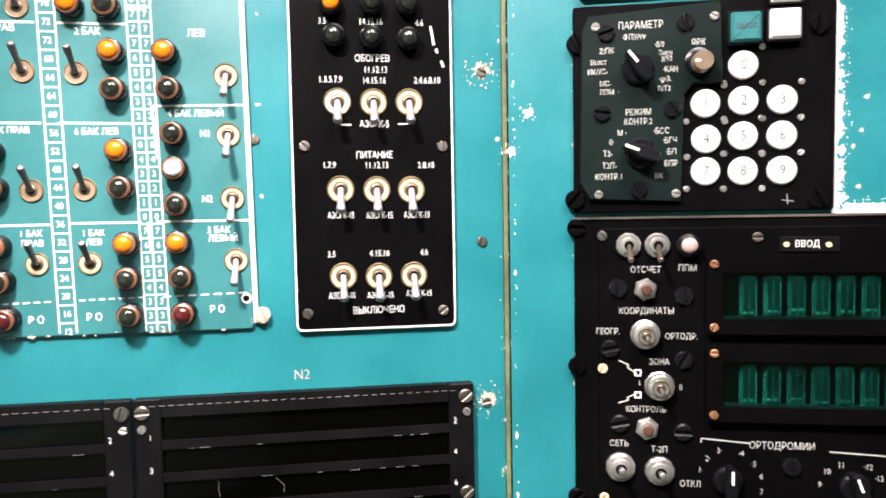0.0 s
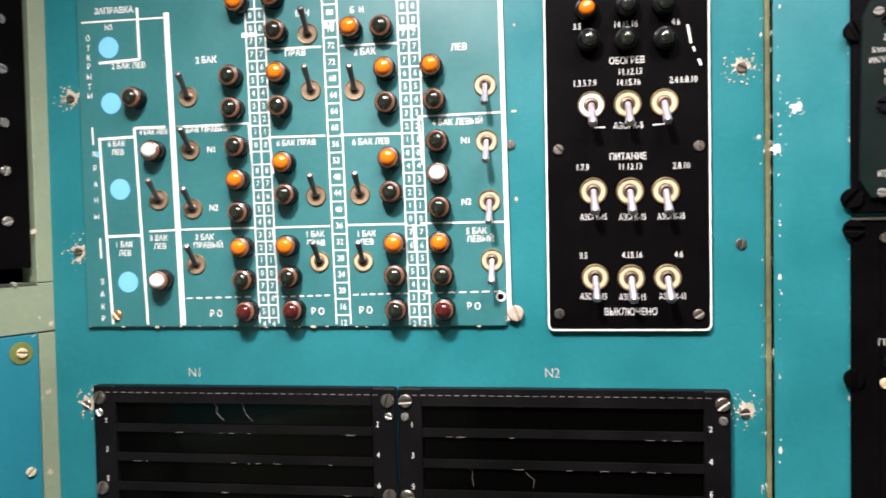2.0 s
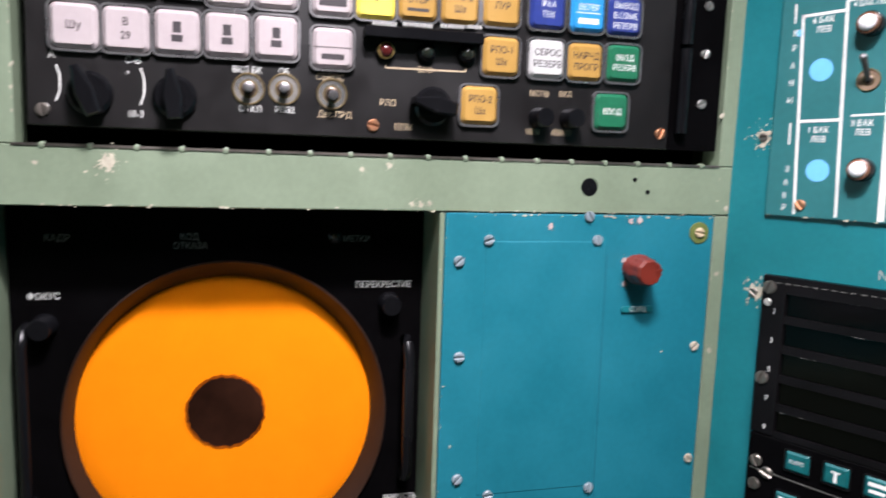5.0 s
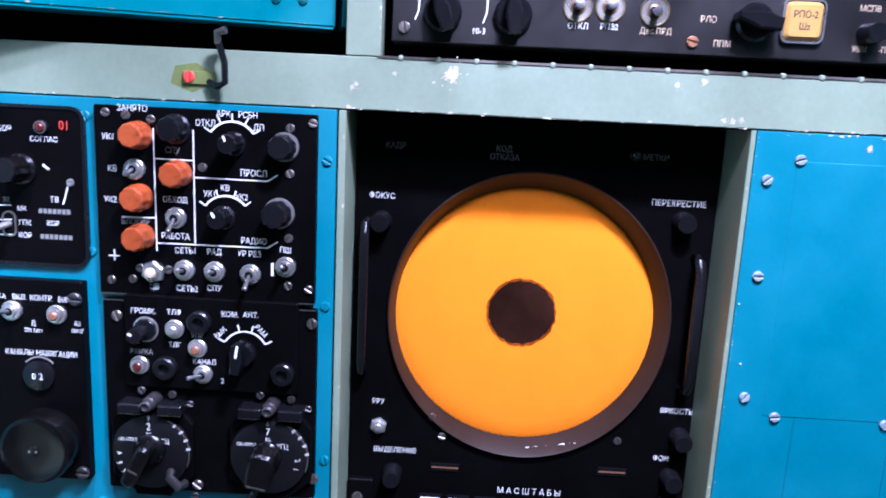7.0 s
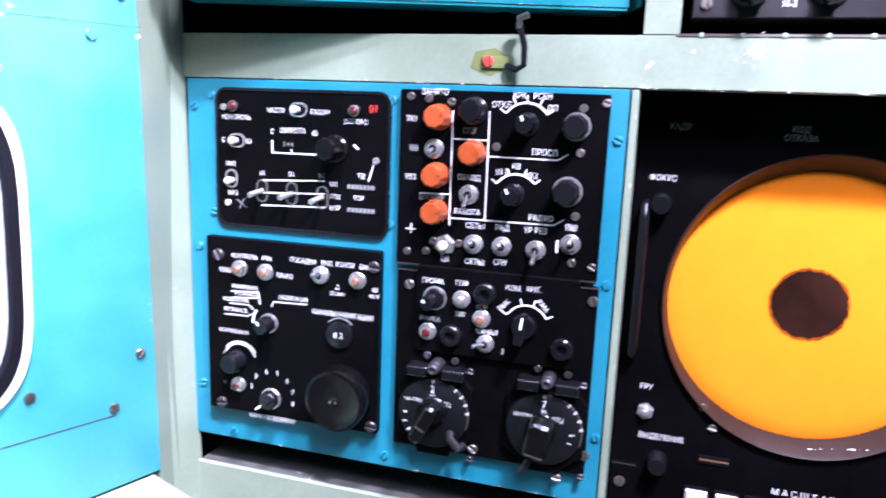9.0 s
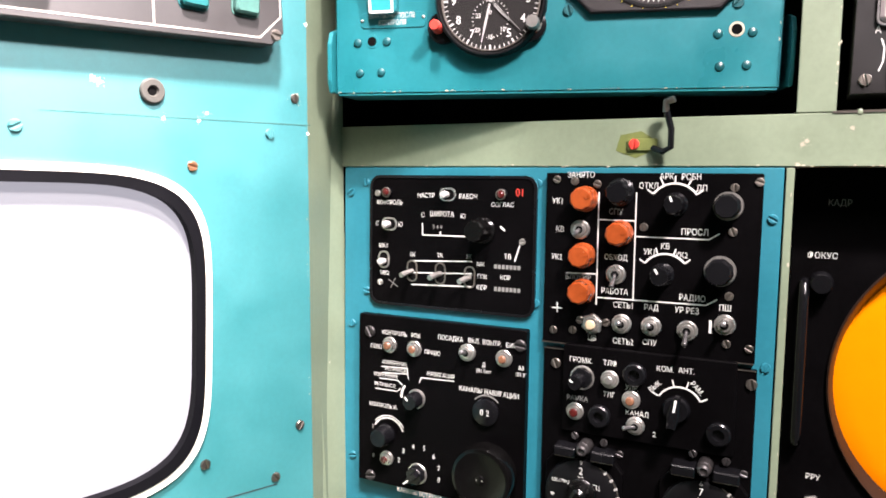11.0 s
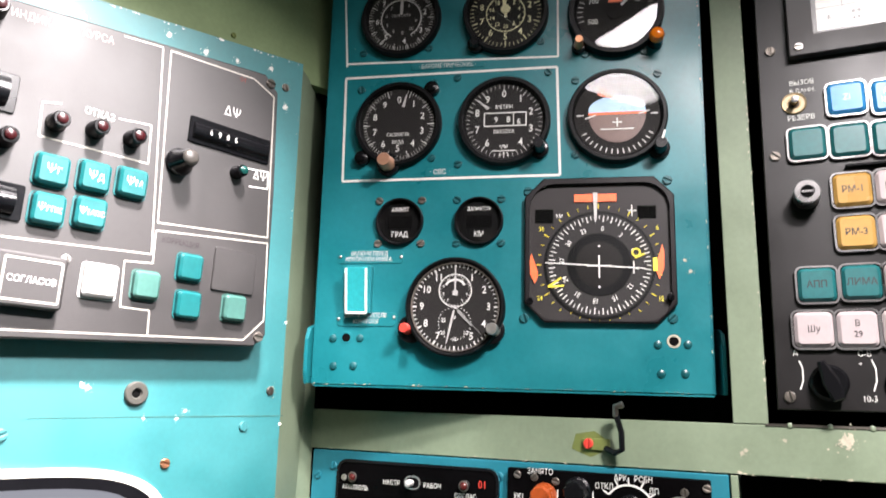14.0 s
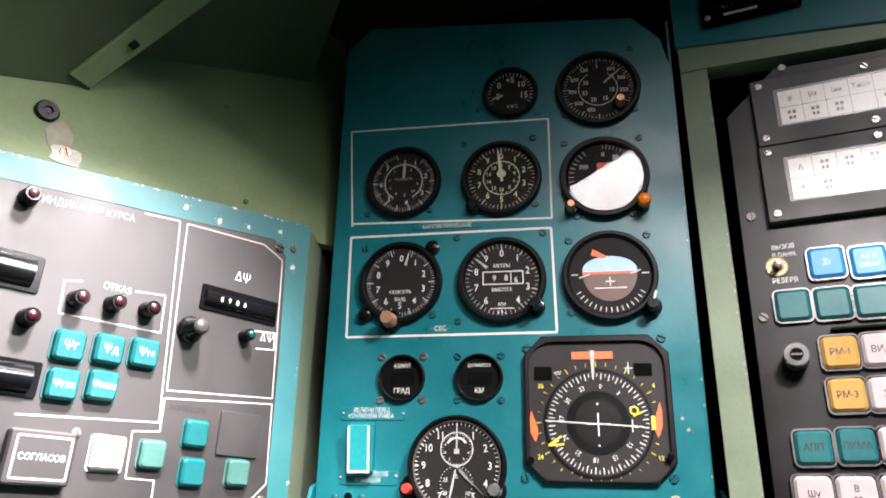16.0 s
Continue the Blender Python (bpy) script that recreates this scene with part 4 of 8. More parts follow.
for a, b, s, h in ((84.8, 137.9, "ПАРАМЕТР", 5.0), (81, 130.6, "ФПУ/W", 4.0), (63.7, 122.6, "Z/ПК", 4.0), (58.3, 115.7, "S/tост", 3.8), (58, 109.6, "ИК/УС-", 3.8), (62.9, 101.9, "МС-", 3.8), (65.4, 96.4, "ППМ  ·", 3.8), (96.3, 125.3, "·δ/0", 3.8), (99.7, 119.8, "·Тисч", 3.6),
                   (100.8, 115.9, "ЗПП", 3.4), (103.2, 109.4, "·КАН", 4.0), (99.8, 103.5, "·φ/λ", 4.0), (99.1, 97.5, "Ti/Т2", 3.8), (120.3, 125.5, "ЯРК", 4.4), (83.3, 83.2, "РЕЖИМ", 4.2), (83.3, 77.1, "КОНТР.2", 4.2), (73.1, 70.2, "М ·", 4.0), (97.7, 70.8, "·БСС", 4.2), (102.9, 64.6, "·БГЧ", 4.2),
                   (103.6, 57.4, "·БП", 4.2), (103.6, 49.9, "БПР", 4.2), (66.7, 64.3, "0·", 4.2), (64.2, 57.1, "Т2-", 4.2), (65.2, 49.4, "Т2П-", 4.2), (64.8, 42.2, "КОНТР.1", 4.2)):
    text(unit, a, b, s, h, ENGRAVED, 7.75, squeeze=0.9)
text(unit, 96, 42.2, "БК", 3.6, DIM, 7.75)
screws(unit, [63.4, 133.7, 112.1, 138.2, 60.7, 83.3, 104.3, 84.5, 83.3, 33.8], 11.0, SATIN, 7.5)
screws(unit, [56.7, 138.3, 129.8, 141.4, 58.3, 31, 106.8, 30.7], 5.5, STEEL, 7.5)
screws(unit, [44.7, 128.7, 193, 134.1, 192.8, 26.2, 43.3, 28], 13.0, BLACK, 4.0)
marks(unit, [175, 29.4, 175.4, 22.7, 171.6, 25.6, 178.7, 24.7], 0.6, DIM, 4.0)

upper = thing("radio_unit", "R", label="black unit above the input unit", category="input unit")
plate(upper, "plate", 46, 158, 203, 330, 0.2, 6.0, BLACK, 3.0, 0.8)
key(upper, 172, 151.8, 21, 12, KEY_CLEAN, (), None, 5.0, SATIN, 1.5, pz=6.0)

nav = thing("coordinate_unit", "R", label="black coordinate input unit with two green digital displays", category="input unit")
plate(nav, "plate", 42.5, -360, 430, 16.5, 0.2, 4.0, BLACK, 2.0, 0.8)
part("lip", Shape().box(42.5 * mm, 15.0 * mm, 4.0 * mm, 430 * mm, 16.4 * mm, 5.2 * mm), nav, mats=DULL, label="worn bright edge")
part("raised_plate", Shape().rbox(58 * mm, -350 * mm, 420 * mm, 9 * mm, 4.0 * mm, 6.0 * mm, 3 * mm, 0.8 * mm), nav, mats=BLACK)
toggle(nav, 77, -2, -38, 16, 15, STEEL, BROWN_METAL, True, z=6.0)
toggle(nav, 95.2, -2.2, -38, 16, 15, STEEL, BROWN_METAL, True, z=6.0)
lamp(nav, 114.2, -2.4, material("pinkish_lamp_cap", (0.36, 0.235, 0.22), 0.3, stains=0.08, bump=0), 15, 8, SATIN, "pinkish white signal lamp", 6.0)


def push(p, u, v, d=15.0, nut=None, cap=None, z=0.0, label="steel hex nut and brown push button"):
    """A push button in a hexagonal nut."""
    r = d / 2
    s = Shape()
    if nut is CREAM:
        nut = STEEL
        s.lathe([(r * 0.95 * mm, 0), (r * 0.95 * mm, 0.12 * d * mm), (r * 0.86 * mm, 0.16 * d * mm), (r * 0.6 * mm, 0.16 * d * mm)], seg=22)
    else:
        s.outline([(r * math.cos(radians(60 * i + 20)) * mm, r * math.sin(radians(60 * i + 20)) * mm) for i in range(6)], 0, 0.26 * d * mm, 0.06 * d * mm)
    s.lathe([(r * 0.70 * mm, 0.24 * d * mm), (r * 0.66 * mm, 0.36 * d * mm), (r * 0.48 * mm, 0.38 * d * mm)], seg=18)
    o = part("push_button", s, p, u, v, z, label, mats=nut or STEEL)
    part("button", Shape().lathe([(r * 0.46 * mm, 0.30 * d * mm), (r * 0.46 * mm, 0.44 * d * mm), (r * 0.36 * mm, 0.50 * d * mm), (0.1 * mm, 0.52 * d * mm)], seg=16), o, mats=cap or DARK_BROWN)
    return o


push(nav, 87.7, -30.9, z=6.0)
push(nav, 88.8, -122.6, z=6.0)
for a, b in zip(*[iter((87.7, -60.6, 96.7, -94.5))] * 2):
    knob(nav, a, b, 19, 7, "round", STEEL, False, z=6.0, label="round steel switch boss")
    toggle(nav, a, b, -8, 11, 9, STEEL, CHROME, z=13.0)
for a, b in zip(*[iter((71.6, -149, 96.7, -150.8))] * 2):
    toggle(nav, a, b, 10, 19, 12, STEEL, CHROME, True, z=6.0)
screws(nav, [70.5, -30.1, 112.2, -35.3, 65.3, -70.2, 111.9, -77.1, 71.3, -120, 111.7, -125, 178.9, -145.6], 12.0, SATIN, 6.0)
screws(nav, [60.5, 4.1, 157, 2.2], 6.5, DULL, 6.0)
screws(nav, [60.5, -83.5, 61.2, -170.6], 6.5, CREAM, 6.0)
screws(nav, [43.8, 9.5, 44, -82.2, 43.4, -171.3], 12.0, BLACK, 4.0)
for a, b, s, h in ((88.1, -18.3, "ОТСЧЕТ", 4.6), (114.3, -17.4, "ППМ", 4.8), (88.4, -45.3, "КООРДИНАТЫ", 4.6), (63.9, -58.9, "ГЕОГР.", 4.4), (110.5, -61.9, "ОРТОДР.", 4.4), (96.7, -78.8, "ЗОНА", 4.4), (84.1, -92.9, "I", 4.0), (110.2, -95.4, "II", 4.0), (88, -110.5, "КОНТРОЛЬ", 4.4), (70.9, -133.7, "СЕТЬ", 4.6), (96.7, -137.1, "Т-2П", 4.6),
                   (172.9, -132.4, "ОРТОДРОМИИ", 5.2), (116.4, -159.5, "ОТКЛ", 4.6), (122.8, -149.8, "1·", 4.2), (127.4, -142.1, "2·", 4.2), (134.4, -136.6, "3·", 4.2), (148.1, -138.1, "·4", 4.2), (155.8, -144.9, "·5", 4.2), (160, -152.9, "·6", 4.2), (160.1, -163, "·7", 4.2), (196.4, -156.7, "9·", 4.2), (200.7, -148.1, "10·", 4.2), (208.7, -143.7, "11", 4.2), (224.7, -144.6, "·12", 4.2), (231.2, -151.7, "·13", 4.2)):
    text(nav, a, b, s, h, ENGRAVED, 6.3, squeeze=0.92)
marks(nav, [123.1, -128.7, 153.6, -131.2, 123.1, -128.7, 123.1, -131.4, 201.5, -135.2, 234.9, -137, 70.7, -78, 77.2, -80.9, 77.2, -80.9, 76.2, -82.5, 76.2, -82.5, 82.7, -86.9, 70.6, -106.4, 77.2, -104.3, 77.2, -104.3, 76.1, -102.8, 76.1, -102.8, 82.6, -99.7], 0.8, ENGRAVED, 6.0)
nav_box = Shape()
for a, b in zip(*[iter((83, -86.1, 83, -100.8))] * 2):
    nav_box.frame_rect((a - 2.2) * mm, (b - 2.2) * mm, (a + 2.2) * mm, (b + 2.2) * mm, 0.8 * mm, 6.0 * mm, 6.3 * mm, 0.2 * mm)
part("marking", nav_box, nav, mats=WHITE)
knob(nav, 139.4, -156, 20, 15, "pointer", SATIN, True, 0, "black pointer knob with a bright edge", 6.0)
knob(nav, 216.6, -157.4, 20, 15, "pointer", SATIN, True, 20, "black pointer knob with a bright edge", 6.0)
plate(nav, "name_plate", 170.3, -7.2, 205.9, 2.4, 6.0, 7.0, SATIN, 1.0, 0.3, "black name plate")
text(nav, 186.4, -2.4, "ВВОД", 4.6, z=7.3)
screws(nav, [174, -2.6, 199, -2.9], 3.6, CREAM, 7.0)


def display(p, u0, v0, u1, v1):
    """A window with green tubes behind a filter."""
    o = part("display", Shape().frame_rect(u0 * mm, v0 * mm, u1 * mm, v1 * mm, 10 * mm, 6.0 * mm, 11.5 * mm, 2 * mm), p, mats=BLACK, label="black display bezel")
    part("backing", Shape().box((u0 + 9) * mm, (v0 + 9) * mm, 5.9 * mm, (u1 - 9) * mm, (v1 - 9) * mm, 6.4 * mm), o, mats=VOID)
    part("pane", Shape().box((u0 + 9.5) * mm, (v0 + 9.5) * mm, 9.6 * mm, (u1 - 9.5) * mm, (v1 - 9.5) * mm, 10.2 * mm), o, mats=GREEN_GLASS, label="green filter glass").visible_shadow = False
    part("light_shelf", Shape().box((u0 + 9.6) * mm, (v0 + 9.6) * mm, 6.4 * mm, (u1 - 9.6) * mm, (v0 + 11.5) * mm, 9.4 * mm), o, mats=DULL)
    for k in range(7):
        x = u0 + 26 + k * 14.5
        tube = Shape().lathe([(5.6 * mm, 0), (5.6 * mm, (v1 - v0 - 25) * mm), (4.4 * mm, (v1 - v0 - 23) * mm), (1.2 * mm, (v1 - v0 - 22) * mm)], seg=16, mx=pose(x * mm, (v0 + 11) * mm, 8.0 * mm, -90, 0, 0) @ Matrix.Diagonal((1, 0.26, 1, 1)))
        # pale strips and a bar paint the glass reflections on each tube
        for e in (-4.9, -3.6, 0.4, 4.7):
            tube.tube([((x + e) * mm, (v0 + 12) * mm, (9.35 - 0.25 * abs(e) / 2) * mm), ((x + e) * mm, (v1 - 14.5 - abs(e) * 0.5) * mm, (9.35 - 0.25 * abs(e) / 2) * mm)], (0.32 if abs(e) > 1 else 0.2) * mm, 6, 1)
        tube.box((x - 3.2) * mm, (v0 + 13 + k % 3) * mm, 8.6 * mm, (x + 3.0) * mm, (v0 + 14.4 + k % 3) * mm, 9.4 * mm, 1)
        part("tube", tube, o, mats=[TUBE, TUBE_GLINT], label="unlit numeral tube")
    screws(o, [u0 + 4.5, v0 + 4.5, u0 + 4.5, v1 - 4.5, u1 - 4.5, v0 + 4.5, u1 - 4.5, v1 - 4.5], 5.5, COPPER, 11.5)


TUBE = material("green_grey_tube", (0.007, 0.045, 0.040), 0.10, stains=0.8, scale=150)
# pale green of the painted highlights on the tubes
TUBE_GLINT = material("pale_tube_glints", (0.16, 0.36, 0.32), 0.2, stains=0.5, scale=200)
q = (125.1, -60.3, 125.6, -9.8)
display(nav, q[0], q[1] + 1, q[0] + 152, q[3])
q = (125.3, -117, 125.8, -66.9)
display(nav, q[0], q[1] + 1, q[0] + 152, q[3])

# ---- the green frame round the keyboard, radar and radio panels ----
rack = thing("instrument_rack", "B", label="grey-green painted metal rack frame, chipped at the edges", category="rack frame", kind="structure")


def member(u0, v0, u1, v1, z0=-22, z1=0.0, mat=None, name="rail"):
    return part(name, Shape().rbox(u0 * mm, v0 * mm, u1 * mm, v1 * mm, z0 * mm, z1 * mm, 0.6 * mm, 0.5 * mm, seg=2), rack, mats=mat or GREEN)


member(-372, 0.6, 514, 36.5)
member(497.5, -420, 514, -0.4, name="post")
member(497.5, 37.0, 514, 640, name="post")
member(2.0, 37.0, 26.0, 489, name="post")
member(-2.0, -420, 3.2, -0.4, -60, 0, name="post")
member(283.5, -420, 287.0, -0.4, -60, -0.2, name="post")
part("rail", Shape().outline([(x * mm, y * mm) for x, y in ((2, 490), (26, 490), (260, 476), (514, 462), (514, 474), (260, 486), (2, 518))], -22 * mm, 0.0, 0.5 * mm), rack, mats=GREEN)
lipr = Shape()
for k in range(18):
    lipr.lathe([(2.2 * mm, -3 * mm), (2.0 * mm, 0.6 * mm), (1.2 * mm, 1.0 * mm)], ((40 + k * 26.0) * mm, 36.6 * mm, 0), 8)
tagged(part("rivet_row", lipr, rack, mats=GREEN, label="row of rivet heads along the rail"), kind="stuff")
part("rail_edge", Shape().box(24 * mm, 36.0 * mm, -2 * mm, 497 * mm, 37.6 * mm, 0.8 * mm), rack, mats=DULL, label="bare worn rail edge")
for a, b in zip(*[iter((392.7, 19.4, 428.5, 25.5, 439.3, 16.7))] * 2):
    d = 5.2 if a < 393 else 1.3
    part("hole", Shape().lathe([(d * 1.25 * mm, -0.1 * mm), (d * 1.2 * mm, 0.6 * mm), (d * 0.8 * mm, 0.7 * mm)], seg=20, mat=0).lathe([(d * 0.8 * mm, 0.3 * mm), (d * 0.75 * mm, 0.62 * mm)], seg=16, mat=1), rack, a, b, mats=[SATIN, VOID], label="black grommet hole")
chips(rack, [75.2, 27.3], 21, 0.05, 7.5, 16)
chips(rack, [269.8, 4.9, 275.6, 5.8, 263.9, 5.2, 247.9, 30.4, 229.2, 27.3, 506.4, 6.1, 496.4, 74.4, 502.9, -44.6, 502.1, -104.6], 22, 0.05, 2.6, 6)
chips(rack, [4.8, 2, 7.1, 15.6, 9.7, 17.7, 36, 26.2], 24, 0.05, 2.2, 5)
# added near-black sheets that stand for the darkness behind the panels
part("recess", Shape().box(-0.42, -0.46, -0.20, 0.60, 0.66, -0.19), rack, mats=VOID, label="near-black sheets standing for the unlit space behind the rack")
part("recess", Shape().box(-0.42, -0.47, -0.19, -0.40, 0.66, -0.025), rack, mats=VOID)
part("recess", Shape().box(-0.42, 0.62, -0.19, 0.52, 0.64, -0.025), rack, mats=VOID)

edge_wear(rack, -370, 0.9, 284, 0.9, 60, 71, 0.05, 0.9)
edge_wear(rack, 288, 0.9, 497, 0.9, 30, 72, 0.05, 0.9)
edge_wear(rack, 26, 36.2, 497, 36.2, 60, 73, 0.05, 0.8)
edge_wear(rack, 25.4, 40, 25.4, 485, 90, 74, 0.05, 0.9)
edge_wear(rack, 498.2, -400, 498.2, 380, 44, 75, 0.05, 0.65)
edge_wear(rack, 513, -400, 513, 400, 50, 76, 0.05, 0.9)
edge_wear(rack, 2.5, -330, 2.5, -2, 40, 77, 0.05, 0.8)
edge_wear(rack, 285.2, -330, 285.2, -2, 24, 78, -0.1, 0.6)

# hook bracket on the rail
hook = thing("hook_bracket", "B", label="small olive bracket with a red screw and bent grey cable end", category="bracket")
a, b = -106.2, 17.2
part("patch", Shape().outline([((a + 14 * math.cos(k * 0.6) * (1 + 0.12 * math.sin(k * 2.3))) * mm, (b + 9.5 * math.sin(k * 0.6) * (1 + 0.1 * math.cos(k * 3.1))) * mm) for k in range(10)], 0, 0.3 * mm), hook, mats=OLIVE, label="olive paint patch")
part("tab", Shape().rbox((a - 5) * mm, (b - 5) * mm, (a + 17) * mm, (b + 4) * mm, 0.2 * mm, 2.2 * mm, 1 * mm, 0.4 * mm), hook, mats=OLIVE)
screw(hook, a, b, 8.0, RED, 2.2, "red painted screw")
part("cable_end", Shape().tube([((a + 14) * mm, (b - 3) * mm, 3 * mm), ((a + 22) * mm, (b - 6) * mm, 8 * mm), ((a + 28) * mm, (b - 3) * mm, 11 * mm), ((a + 28) * mm, (b + 10) * mm, 12 * mm), ((a + 24) * mm, (b + 24) * mm, 13 * mm)], 2.4 * mm, 10), hook, mats=SATIN)
part("cable_tip", Shape().tube([((a + 24) * mm, (b + 22) * mm, 13 * mm), ((a + 24) * mm, (b + 29) * mm, 14 * mm), ((a + 30) * mm, (b + 31) * mm, 15 * mm)], 2.6 * mm, 8), hook, mats=DULL, label="frayed grey tip")

INK_BLUE = material("dark_blue_crease", (0.004, 0.085, 0.12), 0.5, stains=0.05, bump=0)
# blue-green cover with the red knob
cover = thing("cover_panel", "B", label="blue-green screwed cover panel with a worn red knob", category="cover panel")
plate(cover, "plate", 287.5, -420, 497, -0.4, -4.0, -0.3, BLUE, 1.0, 0.5)
plate(cover, "door", 317, -207, 408, -20, -0.3, 0.1, BLUE, 1.0, 0.4, "flush access cover")
screws(cover, [318.9, -19.1, 297.8, -33.8, 300.3, -102.3, 302.1, -193.2, 394.1, -1.7, 401.4, -18.8, 406.2, -208.3, 325.8, -207.4], 7.6, material("grey_blue_painted_screw", (0.20, 0.245, 0.27), 0.4, stains=0.25), 0.3)
screws(cover, [488.3, -100.6, 490.9, -191.3], 7.0, CHIP, 0.0)
a, b = 484.8, -13
part("washer", Shape().lathe([(8.2 * mm, -0.2 * mm), (8.0 * mm, 0.5 * mm), (5 * mm, 0.6 * mm)], seg=20), cover, a, b, mats=OLIVE)
screw(cover, a, b, 7.5, CREAM, 0.5)
a, b = 433, -46.2
b += 6.5
part("boss", Shape().lathe([(10 * mm, -0.3 * mm), (9 * mm, 5 * mm), (7 * mm, 6 * mm)], seg=20), cover, a, b, mats=DARK_RED)
knob(cover, a, b, 22.5, 17, "lobed", DARK_RED, False, 15, "worn dark red knob", 6)
plate(cover, "name_plate", 423.9, -72.9, 449.8, -68.3, 0.0, 1.4, TEAL, 1.5, 0.3)
edge_wear(cover, 288.6, -330, 288.6, -2, 22, 79, -0.2, 0.55)
edge_wear(cover, 290, -1.6, 495, -1.6, 26, 80, 0.0, 1.2)
marks(cover, [412, -330, 410, -30, 340, -330, 341, -30], 0.5, INK_BLUE, -0.3)
text(cover, 436.8, -70.6, "СОРЦ", 4.2, z=1.7)
chips(cover, [364.8, -9.3, 427.0, -4.6, 434.5, -4.0, 424.0, -33.5, 425.5, -51.0], 25, 0.3, 3.0, 6, material("pinkish_bare_patch", (0.40, 0.31, 0.29), 0.7, stains=0.2))
chips(cover, [296.1, -167.9, 289.5, -123.2, 460.3, -104], 26, 0.3, 1.1, 4)

# ---- the navigation keyboard in the upper opening ----
kb_ = thing("navigation_keyboard", "B", label="dark grey navigation keyboard with many coloured square keys", category="keyboard")
part("plate", Shape().outline([(x * mm, y * mm) for x, y in ((33, 48), (452, 48), (452, 458), (82, 474), (37, 432))], -30 * mm, 0.0, 0.8 * mm), kb_, mats=KEYBOARD_PLATE, label="grey-black anodised front plate")
hinge = part("hinge_strip", Shape().box(453 * mm, 48 * mm, -30 * mm, 495 * mm, 405 * mm, -3 * mm), kb_, mats=BLACK)
for v0, v1 in ((60, 120), (123, 172), (176, 240), (244, 330)):
    part("hinge_bar", Shape().tube([(462 * mm, v0 * mm, 0.001), (462 * mm, v1 * mm, 0.001)], 4.2 * mm, 10), kb_, mats=SATIN, label="black hinge knuckle")
screws(kb_, [480, 82, 480, 118, 480, 152, 480, 190, 480, 225, 480, 262, 480, 300], 7.0, STEEL, -3.0)
W_, Y_ = KEY_WHITE, KEY_YELLOW
K = 28.6
for a, b, cap, tx, br in ((209.1, 167.2, W_, (), TWO_BARS), (235.4, 170.2, Y_, ("1/4",), ()), (263, 171, Y_, ("ОТКЛ", "2/5"), ()), (291.9, 172.5, Y_, ("ОТКЛ", "3/6"), ()), (319.4, 174.2, W_, (), TALL_BAR), (352.6, 174.1, W_, (), TALL_BAR), (381.8, 175.3, Y_, (), TALL_BAR), (409.6, 175.8, W_, (), TWO_BARS),
                          (208.8, 135.4, W_, ("ТЧПТ",), ((-0.3, -0.25, 0.3, -0.05),)), (236.1, 135.4, KEY_BRIGHT, ("2",), ()), (263.3, 136.6, Y_, ("ОТЕР",), ((-0.25, -0.25, 0.25, -0.18),)), (291.4, 136.7, Y_, ("РПО-2", "Шх"), ()), (320.2, 137.4, Y_, ("ЛУР",), ()),
                          (209.1, 102.9, W_, (), ((-0.4, 0.0, 0.4, 0.02), (-0.25, -0.25, 0.25, -0.13))), (321, 105.2, Y_, ("РПО-1", "Шх"), ()), (353.9, 105.7, KEY_CLEAN, ("СБРОС", "РЕЗЕРВ"), ()), (382.3, 105.4, Y_, ("НАРЧД", "ПРОГР"), ()), (307.2, 72.3, Y_, ("РПО-2", "Шz"), ())):
    key(kb_, a, b, K, K, cap, tx, None, 5.0, None, 5.0, 4.9, bars=br, pz=0.0)
for a, b, cap, tx, br in ((352.8, 138, KEY_NAVY, ("ФλА", "ТЕК"), ()), (382.3, 138.1, KEY_BLUE, ("ВЕТЕР", ""), ((-0.32, -0.015, 0.32, 0.005), (-0.26, -0.26, 0.26, -0.13))), (410.2, 137.9, KEY_NAVY, ("ВЫВОД", "В.ОЗМЕ", "РЕЗЕРВ"), ()), (411.6, 106.3, KEY_GREEN, ("ВВОД", "РЕЗЕРВ"), ()), (404.4, 72.5, KEY_GREEN, ("ВВОД",), ())):
    key(kb_, a, b, K, K, cap, tx, WHITE, 5.0, None, 5.0, 4.4, bars=br, pz=0.0)
for a, b, cap, tx, br in ((353.4, 196.9, W_, (), TWO_BARS), (381.2, 205, Y_, ("АД", "ПМ"), ())):
    key(kb_, a, b, K, K, cap, tx, None, 5.0, None, 5.0, 4.9, bars=br)
for a, b, tx, br in ((60.3, 105.6, ("Шу",), ()), (88.2, 105.5, ("В", "29"), ()), (116.7, 106, (), TALL_BAR), (145.3, 106.4, (), TALL_BAR), (174.4, 106.8, (), TALL_BAR)):
    key(kb_, a, b, K + 0.8, K + 0.8, W_, tx, None, 5.0, None, 5.0, 5.0, bars=br)
for a, b in zip(*[iter((146.2, 135.6, 174.1, 136.8))] * 2):
    key(kb_, a, b, K, K, W_, (), None, 5.0, None, 5.0, 5.0, bars=TALL_BAR)
